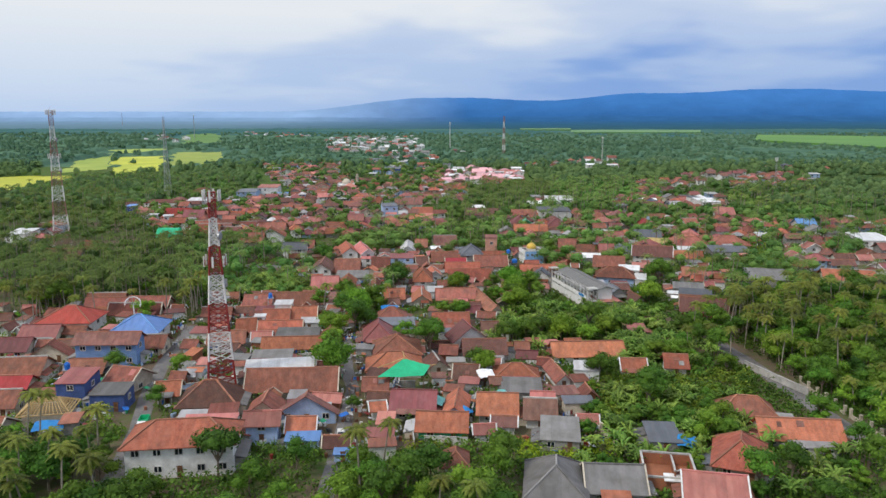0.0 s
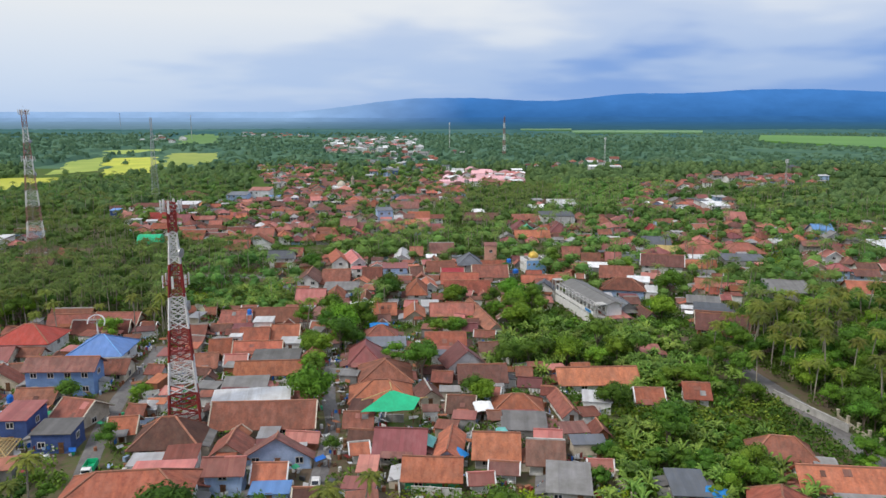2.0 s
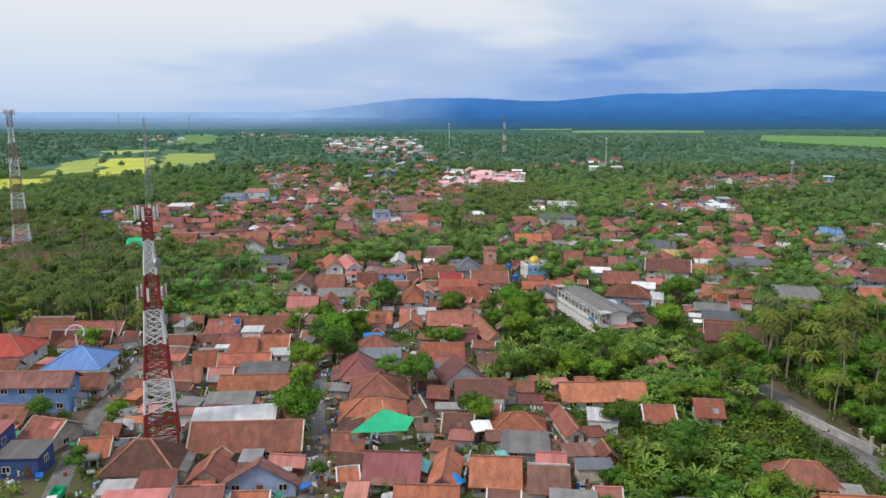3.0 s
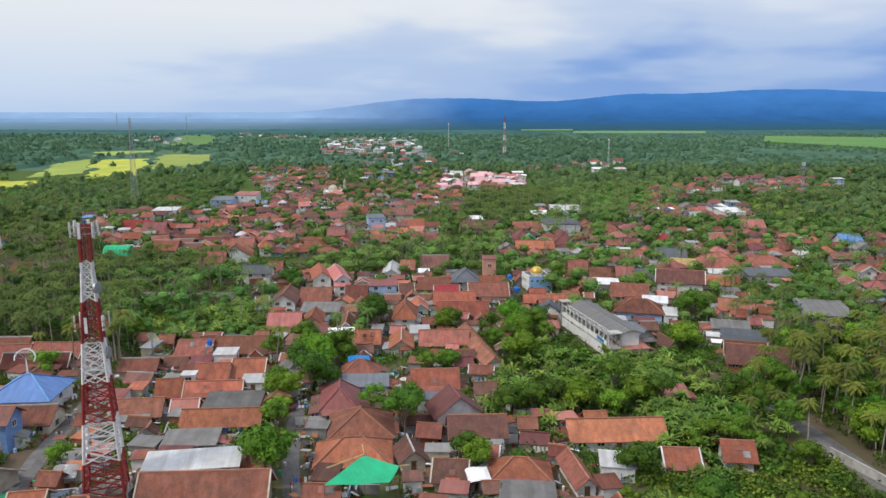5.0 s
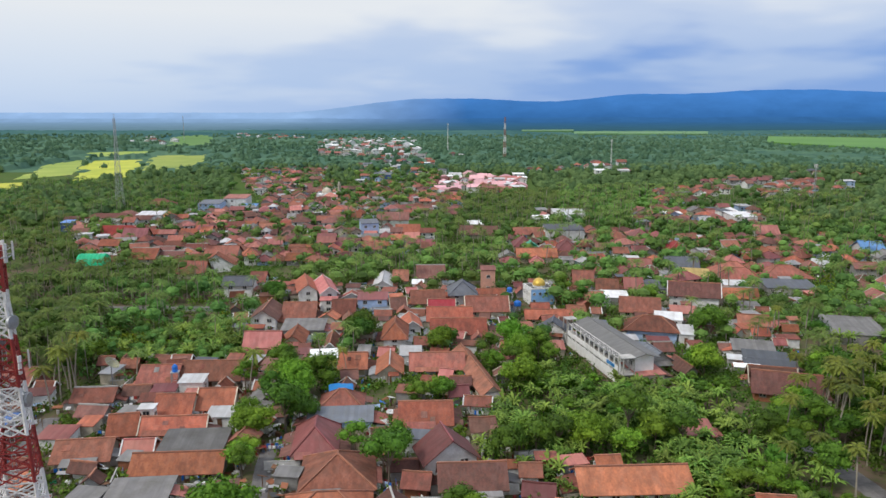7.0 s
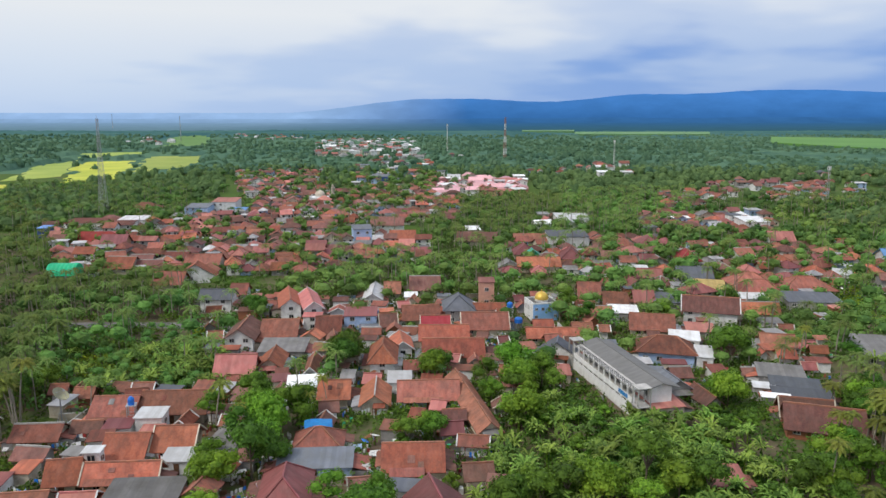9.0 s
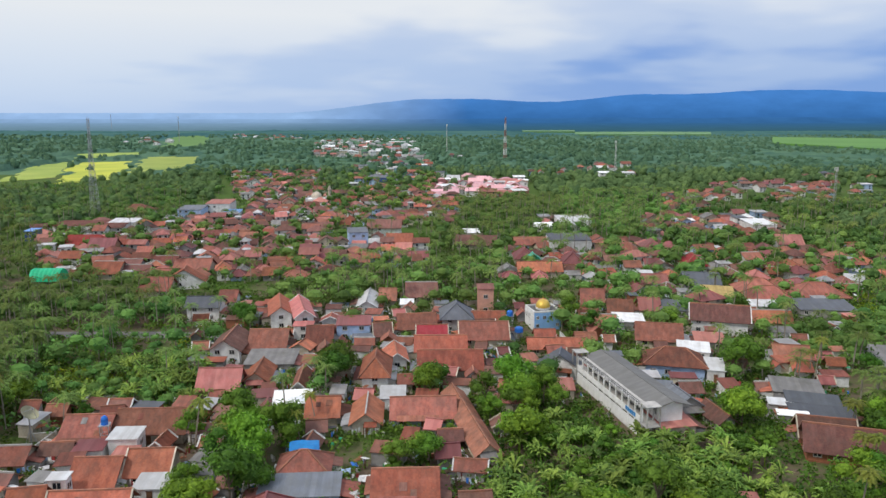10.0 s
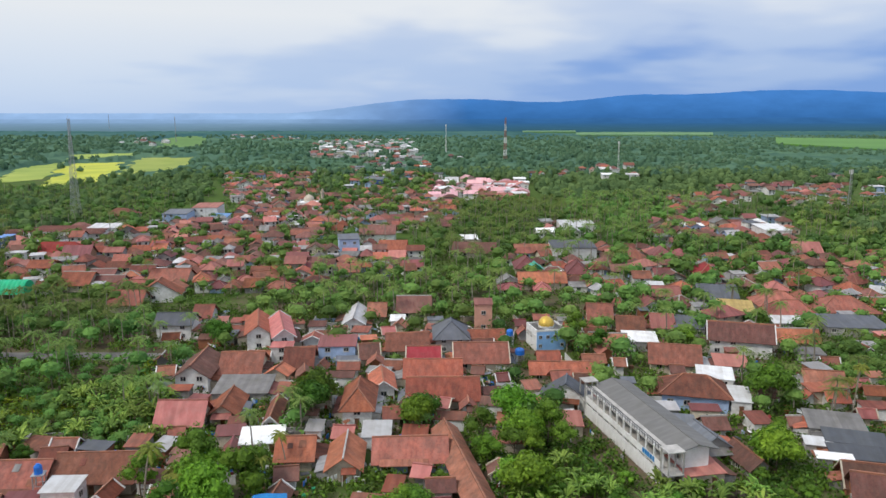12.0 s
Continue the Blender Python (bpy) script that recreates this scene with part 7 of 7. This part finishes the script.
tarp(10.3, 166.8, 15, 4.0, 3.2, 3.4, WALL["sw"], "white awning sheet beside an orange roof")
tarp(-62.3, 169.2, 12, 4.2, 3.4, 2.6, ROOF["z"], "rusty zinc awning over a yard")
tarp(46.8, 131, -20, 3.6, 3.2, 2.8, BLUE_TARP, "small blue tarpaulin beside a grey shed")
tarp(-80, 139, 10, 6, 3, 2.4, BLUE_TARP, "faded blue tarpaulin lean-to")
truck(-62.5, 143, 10, GREEN_TARP, "small white truck with green cargo bed in the lane")
truck(-61, 136, 8, WALL["gn"], "small parked truck with a green bed")
car(-20.6, 138, 5, WHITE_PAINT, "white car parked in the narrow lane")
rafter_house(-83.9, 146.6, 12, 10.5, 8, 2.9, 2.4)
brick_shell(39.6, 119.9, -10, 8.6, 6.5, 4.0)
boundary_wall(((32.4, 140.1), (34.7, 130.1)), 1.6, "pale plastered garden wall")
field(GREEN_CROP, "wide bright green rice field on the plain", 1, 1, (696, 1647), (771, 1144), (1244, 1854), (870, 2044), gaps=0.0, up=6.0)
boundary_wall(((-73.1, 317.7), (-61.0, 321.7)), 1.2, "white street-side wall with square posts")

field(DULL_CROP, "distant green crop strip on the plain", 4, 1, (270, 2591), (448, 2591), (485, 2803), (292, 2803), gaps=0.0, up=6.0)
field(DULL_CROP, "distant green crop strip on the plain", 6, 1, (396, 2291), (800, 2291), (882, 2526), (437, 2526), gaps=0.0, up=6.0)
rice_land(CROP, "ripe yellow rice plot beyond the palm woods", (-338, 742), (-309, 806), (-412, 1087), (-471, 1056))
rice_land(CROP, "ripening yellow-green rice plot", (-360, 562), (-330, 651), (-385, 757), (-440, 714))
rice_land(PALE_CROP, "pale cut rice plots with light bunds", (-398, 757), (-368, 806), (-499, 1119), (-479, 949))
rice_land(PALE_CROP, "pale green rice plot beside the woods", (-330, 882), (-274, 926), (-365, 1229), (-443, 1190))
rice_land(GREEN_CROP, "distant young green rice field", (-544, 1527), (-475, 1592), (-723, 2397), (-793, 2255))
rice_land(PALE_CROP, "narrow pale strip of cut rice", (-519, 1136), (-450, 1209), (-507, 1362), (-590, 1292))

cluster(70, "town", (-143, 372), (-93, 372), (-144, 502), (-219, 502))
cluster(90, "town", (-93, 372), (-63, 373), (-109, 535), (-157, 535))
cluster(120, "town", (-63, 373), (-35, 373), (-81, 637), (-137, 637))
cluster(120, "town", (-145, 637), (-81, 637), (-123, 881), (-217, 880))
cluster(90, "town", (-57, 503), (2, 503), (-1, 675), (-87, 675))
cluster(26, "town", (-40, 400), (0, 400), (-2, 453), (-49, 453))
cluster(26, "town", (33, 373), (65, 373), (81, 450), (40, 450))
cluster(32, "town", (61, 350), (88, 350), (120, 451), (81, 450))
cluster(62, "town", (84, 331), (143, 331), (205, 436), (118, 436))
cluster(56, "mixed", (109, 466), (177, 467), (210, 536), (128, 536))
cluster(50, "town", (197, 617), (282, 617), (359, 760), (250, 760))
cluster(12, "mixed", (292, 676), (347, 676), (440, 832), (369, 832))
cluster(110, "pale", (-172, 1102), (-23, 1102), (-48, 1979), (-320, 1979))
cluster(40, "mixed", (-83, 841), (-4, 841), (-9, 1242), (-127, 1241))
cluster(22, "pale", (-509, 1893), (-340, 1893), (-422, 2326), (-630, 2326))
cluster(40, "mixed", (-58, 616), (7, 616), (8, 857), (-85, 857))
cluster(9, "pale", (144, 797), (190, 797), (245, 1019), (186, 1019))
cluster(34, "pink", (3, 655), (41, 656), (49, 799), (1, 799))
cluster(34, "rose", (37, 656), (68, 656), (81, 782), (43, 782))
cluster(10, "pale", (-680, 1667), (-557, 1667), (-681, 2023), (-831, 2023))
cluster(40, "town", (137, 291), (188, 291), (272, 427), (199, 427))
cluster(4, "town", (-218, 353), (-182, 353), (-213, 416), (-255, 416))
cluster(3, "mixed", (17, 1102), (41, 1102), (47, 1283), (19, 1283))
cluster(10, "mixed", (92, 841), (159, 841), (176, 930), (102, 930))
infill(30, (-51, 128), (-9, 128), (-15, 219), (-85, 219))
infill(25, (-16, 136), (29, 136), (40, 195), (-23, 195))
infill(25, (-91, 141), (-53, 141), (-87, 240), (-150, 240))
infill(25, (-53, 183), (-19, 183), (-31, 251), (-81, 251))
infill(28, (-25, 202), (19, 202), (29, 318), (-46, 318))
infill(33, (-42, 245), (4, 245), (-1, 334), (-76, 334))
infill(28, (-6, 261), (42, 261), (58, 335), (-15, 334))
infill(36, (39, 255), (98, 255), (161, 361), (59, 361))
yard_walls(17, (-52, 130), (-9, 130), (-15, 226), (-88, 226))
yard_walls(15, (-10, 135), (31, 135), (45, 202), (-15, 202))
yard_walls(13, (-54, 187), (-20, 187), (-32, 257), (-82, 257))
yard_walls(13, (-23, 207), (19, 207), (29, 326), (-44, 326))
yard_walls(15, (-44, 249), (4, 249), (-1, 341), (-79, 341))
yard_walls(15, (-6, 260), (70, 260), (102, 341), (-15, 341))
clutter(420, (-51, 128), (-9, 128), (-15, 226), (-88, 226))
clutter(300, (-12, 130), (30, 130), (44, 200), (-20, 200))
clutter(260, (-91, 135), (-53, 135), (-87, 240), (-150, 240))
clutter(300, (-53, 183), (-19, 183), (-31, 257), (-81, 257))
clutter(380, (-25, 202), (19, 202), (29, 330), (-46, 330))
clutter(260, (-46, 245), (4, 245), (-1, 345), (-80, 345))
clutter(300, (-6, 255), (100, 240), (161, 361), (-15, 345))
cluster(26, "town", (-12, 515), (16, 515), (18, 644), (-19, 644))
cluster(24, "town", (148, 569), (190, 569), (232, 676), (180, 676))
cluster(6, "mixed", (60, 484), (80, 484), (88, 529), (66, 529))

grove("PPPB", 6.5, (-136, 233), (-79, 233), (-125, 337), (-214, 337))
grove("PPBB", 6.5, (-84, 237), (-41, 237), (-63, 330), (-127, 329))
grove("NPBS", 5, (-76, 243), (-55, 243), (-77, 286), (-103, 286))
grove("NNS", 4, (-56, 245), (-38, 245), (-52, 282), (-75, 282))
grove("BPS", 8, (-21, 223), (-11, 223), (-19, 265), (-33, 265))
grove("BBP", 6, (-36, 223), (-21, 223), (-27, 245), (-45, 245))
grove("B", 7, (-54, 301), (-42, 301), (-48, 323), (-61, 323))
grove("B", 7, (-19, 255), (-9, 255), (-13, 286), (-25, 286))
grove("B", 7, (0, 250), (11, 250), (11, 265), (-1, 265))
grove("DPPS", 5, (-70, 101), (-49, 101), (-63, 133), (-90, 133))
grove("BNS", 6, (-49, 101), (-22, 101), (-25, 113), (-54, 113))
grove("BBNPS", 6, (-22, 101), (12, 101), (14, 120), (-26, 120))
grove("P", 7, (-13, 120), (-9, 120), (-10, 136), (-15, 136))
grove("NNSSSB", 3.6, (28, 133), (59, 133), (70, 162), (34, 162))
grove("NNSS", 4, (25, 120), (48, 120), (54, 136), (29, 136))
grove("BBN", 7, (47, 101), (68, 101), (81, 122), (56, 122))
grove("PPPB", 6.5, (70, 173), (114, 173), (165, 255), (101, 255))
grove("BS", 5.5, (86, 170), (114, 170), (165, 250), (92, 250))
grove("PPBB", 5.5, (72, 168), (84, 168), (84, 205), (70, 205))
grove("BB", 7, (74, 140), (94, 140), (111, 168), (88, 168))
grove("BNB", 6.5, (42, 168), (62, 168), (76, 208), (51, 208))
grove("BBN", 5.6, (14, 188), (29, 188), (38, 239), (17, 239))
grove("NNBS", 5, (29, 188), (57, 188), (69, 223), (35, 223))
grove("BBS", 6, (35, 219), (68, 219), (75, 239), (38, 239))
grove("B", 6.5, (14, 232), (35, 232), (44, 286), (17, 286))
grove("B", 7, (19, 249), (33, 249), (37, 269), (20, 269))
grove("NNBS", 5, (42, 177), (69, 177), (88, 217), (53, 217))
grove("PPB", 6.5, (59, 174), (85, 174), (128, 243), (89, 243))
grove("B", 6.5, (-30, 184), (-19, 184), (-30, 246), (-46, 246))
grove("BB", 7, (-10, 177), (1, 177), (0, 206), (-13, 206))
grove("B", 6, (4, 168), (13, 168), (13, 177), (4, 177))
grove("B", 6, (0, 217), (13, 217), (14, 232), (0, 231))
grove("B", 6, (14, 167), (21, 167), (22, 174), (14, 174))
grove("BS", 7, (-61, 208), (-50, 208), (-69, 263), (-83, 263))
grove("B", 7.5, (38, 281), (54, 281), (66, 327), (46, 327))
grove("B", 7.5, (62, 287), (72, 287), (85, 325), (73, 325))
grove("BBP", 7.5, (69, 257), (84, 257), (111, 311), (91, 311))
grove("B", 7.5, (60, 226), (67, 226), (77, 247), (69, 247))
grove("PBN", 7, (84, 257), (102, 257), (131, 304), (107, 304))
grove("BN", 7, (44, 220), (64, 221), (70, 233), (48, 233))
grove("BS", 8, (-23, 304), (-2, 304), (-5, 350), (-31, 350))
grove("BS", 8, (-3, 319), (18, 319), (19, 350), (-5, 350))
grove("B", 7, (20, 304), (30, 304), (32, 324), (21, 324))
grove("NS", 6, (101, 304), (126, 304), (135, 319), (108, 319))
grove("PPBNS", 6.5, (-29, 340), (30, 340), (36, 406), (-41, 406))
grove("PPB", 7, (-129, 316), (-70, 316), (-86, 354), (-155, 354))
grove("PPB", 8, (-3, 425), (62, 425), (90, 597), (-11, 597))
grove("PPB", 8, (61, 422), (121, 422), (202, 653), (98, 652))
grove("B", 9, (99, 392), (185, 392), (229, 463), (122, 463))
grove("BP", 12, (171, 454), (224, 455), (316, 604), (241, 603))
grove("BP", 9, (157, 524), (267, 524), (322, 613), (188, 613))
grove("B", 9, (-46, 324), (-17, 324), (-21, 357), (-55, 357))
grove("BS", 20, (-118, 324), (138, 325), (215, 455), (-196, 453))
grove("S", 13, (-142, 364), (-33, 365), (-55, 489), (-217, 489))
grove("BS", 17, (-48, 129), (-9, 129), (-14, 208), (-76, 208))
grove("BS", 17, (-10, 140), (25, 140), (32, 186), (-13, 186))
grove("BS", 17, (-88, 137), (-51, 137), (-83, 228), (-143, 228))
grove("BS", 15, (-23, 204), (15, 204), (22, 306), (-40, 306))
grove("BP", 9, (-304, 489), (-130, 489), (-208, 698), (-478, 697))
grove("BP", 10, (144, 325), (193, 325), (369, 534), (273, 534))
grove("PPB", 7, (-153, 211), (-116, 211), (-181, 337), (-239, 337))
grove("PPPB", 7, (-126, 218), (-74, 218), (-108, 323), (-184, 323))
grove("BS", 11, (42, 265), (72, 266), (95, 325), (54, 324))
grove("BS", 12, (-22, 259), (3, 259), (1, 304), (-32, 304))
grove("NS", 6, (42, 113), (74, 113), (94, 146), (53, 146))
grove("SB", 5, (-13, 104), (12, 104), (14, 120), (-14, 120))
grove("BP", 10, (120, 252), (172, 252), (194, 287), (135, 287))
grove("BP", 9, (-206, 349), (-130, 349), (-237, 532), (-372, 532))
grove("BS", 13, (-138, 364), (-33, 365), (-57, 499), (-217, 499))
grove("BS", 15, (-101, 489), (3, 490), (-5, 855), (-209, 854))
grove("BS", 11, (29, 324), (138, 325), (206, 439), (39, 439))
grove("BBP", 17, (-143, 350), (-35, 350), (-70, 500), (-200, 500), close=True)
grove("BBP", 21, (-200, 500), (0, 500), (0, 860), (-215, 860), close=True)
grove("BBP", 14, (45, 300), (180, 300), (230, 440), (45, 440), close=True)
grove("BBSP", 13, (-40, 400), (120, 400), (160, 640), (-90, 640))
grove("BBP", 14, (60, 330), (215, 330), (260, 470), (80, 470))
grove("BNS", 6, (104, 263), (135, 263), (171, 323), (131, 323))
grove("BBP", 6, (70, 129), (91, 129), (122, 176), (93, 176))
grove("BBS", 6, (-70, 101), (-47, 101), (-59, 129), (-88, 129))
grove("B", 7, (-28, 179), (-20, 179), (-32, 241), (-42, 241))
grove("N", 3.4, (99, 287), (120, 287), (134, 309), (110, 309))
grove("NNS", 3.6, (39, 208), (56, 208), (62, 227), (43, 227))
grove("NNS", 3.6, (41, 175), (52, 175), (58, 192), (46, 192))
grove("NNB", 4.2, (12, 182), (27, 182), (31, 204), (13, 204))
grove("NSR", 8, (27, 199), (59, 199), (70, 226), (32, 226))
grove("NNSS", 5, (14, 201), (57, 201), (72, 235), (16, 235))
grove("NNN", 3.6, (43, 176), (54, 176), (62, 197), (49, 197))
TREE_RNG = random.Random(3)
plant("B", -40.0, 120.6, TREE_RNG, 1.25)
plant("B", -33.1, 115.3, TREE_RNG, 0.9)
plant("B", -49.7, 111.4, TREE_RNG, 0.9)
plant("R", -27.3, 170.6, TREE_RNG, 1.45)
plant("B", -26.2, 121.7, TREE_RNG, 1.0)
plant("B", -19.3, 148.5, TREE_RNG, 0.7)
plant("D", 6.1, 225.8, TREE_RNG, 0.8)
plant("B", 8.8, 176.8, TREE_RNG, 1.0)
plant("R", -33.0, 206.9, TREE_RNG, 1.0)
plant("B", -40.9, 234.5, TREE_RNG, 1.2)
plant("B", -4.7, 190.3, TREE_RNG, 1.2)
plant("D", 38.4, 170.4, TREE_RNG, 0.9)
plant("B", 18.0, 172.5, TREE_RNG, 0.6)
plant("R", 24.5, 260.7, TREE_RNG, 1.35)
plant("D", -17.6, 269.8, TREE_RNG, 1.2)
plant("D", 6.4, 263.7, TREE_RNG, 0.95)
plant("D", -52.0, 314.0, TREE_RNG, 1.05)
plant("D", -17.0, 264.1, TREE_RNG, 1.15)
plant("R", 5.3, 259.4, TREE_RNG, 0.95)
plant("R", 25.6, 250.8, TREE_RNG, 1.2)
plant("R", 24.6, 231.9, TREE_RNG, 1.25)
plant("R", 70.9, 243.2, TREE_RNG, 1.2)
plant("B", 47.5, 316.8, TREE_RNG, 1.2)
plant("B", 51.8, 305.9, TREE_RNG, 1.2)
plant("D", 82.0, 271.3, TREE_RNG, 1.3)
plant("B", -32.8, 240.0, TREE_RNG, 1.3)
plant("P", -33.3, 228.0, TREE_RNG, 0.9)
plant("P", -19.6, 234.7, TREE_RNG, 0.8)
plant("P", 98.6, 271.3, TREE_RNG, 0.9)
plant("B", 76.2, 311.8, TREE_RNG, 1.0)
plant("B", 103.5, 328.0, TREE_RNG, 1.0)
plant("R", 70.3, 244.3, TREE_RNG, 1.1)
plant("R", 10.7, 173.5, TREE_RNG, 0.8)
plant("P", -18.0, 243.4, TREE_RNG, 0.8)
plant("P", -33.4, 230.8, TREE_RNG, 0.85)
plant("P", 98.3, 268.1, TREE_RNG, 0.85)
for tx, ty, kind, size in ((116.5, 268.5, "N", 1.1), (121.0, 266.5, "N", 1.2), (126.0, 265.5, "S", 1.0), (130.5, 265.0, "N", 1.2), (135.0, 264.0, "B", 0.8), (113.0, 271.0, "B", 0.75), (-27.0, 226.0, "R", 1.2), (-22.5, 233.0, "B", 1.3), (-30.5, 231.0, "R", 1.1), (-26.0, 219.5, "R", 1.05), (-31.5, 222.0, "B", 1.2), (-24.0, 214.0, "D", 1.0), (-30.0, 239.0, "B", 1.2)):
    plant(kind, tx, ty, TREE_RNG, size)
undergrowth(1.6, (-59, 281), (-52, 281), (-60, 303), (-68, 303), leafy=CROPS, low=0.7, words="low yellow-green vegetable patch in a yard")
undergrowth(3.7, (-48, 119), (-8, 119), (-15, 222), (-86, 222))
undergrowth(3.5, (-9, 119), (27, 119), (44, 198), (-15, 198))
undergrowth(3.6, (-89, 138), (-52, 138), (-88, 244), (-153, 244))
undergrowth(3.7, (-53, 183), (-19, 183), (-32, 259), (-85, 259))
undergrowth(3.4, (-23, 205), (19, 205), (29, 322), (-43, 322))
undergrowth(2.9, (-40, 234), (2, 235), (-5, 350), (-86, 350))
undergrowth(2.9, (-3, 235), (37, 235), (61, 351), (-16, 350))
undergrowth(2.8, (36, 235), (86, 235), (172, 381), (65, 381))
undergrowth(2.4, (-53, 108), (15, 108), (18, 133), (-64, 133))
undergrowth(2.4, (22, 108), (71, 108), (114, 179), (36, 179))
undergrowth(2.9, (11, 170), (64, 170), (103, 254), (15, 254))
undergrowth(2.8, (-84, 183), (-51, 183), (-79, 254), (-129, 254))
undergrowth(2.9, (-77, 247), (-38, 247), (-61, 316), (-120, 316))
undergrowth(4.5, (-127, 337), (-29, 338), (-50, 462), (-201, 461))
undergrowth(4.5, (-29, 338), (57, 338), (81, 462), (-50, 462))
undergrowth(4.5, (62, 365), (163, 365), (220, 462), (81, 462))
undergrowth(3.4, (61, 150), (100, 150), (184, 284), (113, 284))
undergrowth(1.5, (14, 124), (32, 124), (34, 136), (15, 136), leafy=CROPS, low=0.7, words="low yellow-green vegetable patch in a yard")
undergrowth(1.6, (-10, 126), (2, 126), (2, 134), (-10, 134), leafy=CROPS, low=0.7, words="low yellow-green vegetable patch in a yard")
undergrowth(2.0, (33, 146), (68, 146), (79, 178), (38, 178), leafy=SPROUTS, low=1.0, words="bright yellow-green young plants crowding a garden plot")
undergrowth(2.4, (125, 309), (163, 309), (190, 355), (146, 355), leafy=CROPS, low=0.7, words="low yellow-green vegetable patch in a yard")
undergrowth(2.6, (-84, 259), (-57, 259), (-65, 278), (-96, 277), leafy=CROPS, low=0.7, words="low yellow-green vegetable patch in a yard")
plain_woods()
canopy()
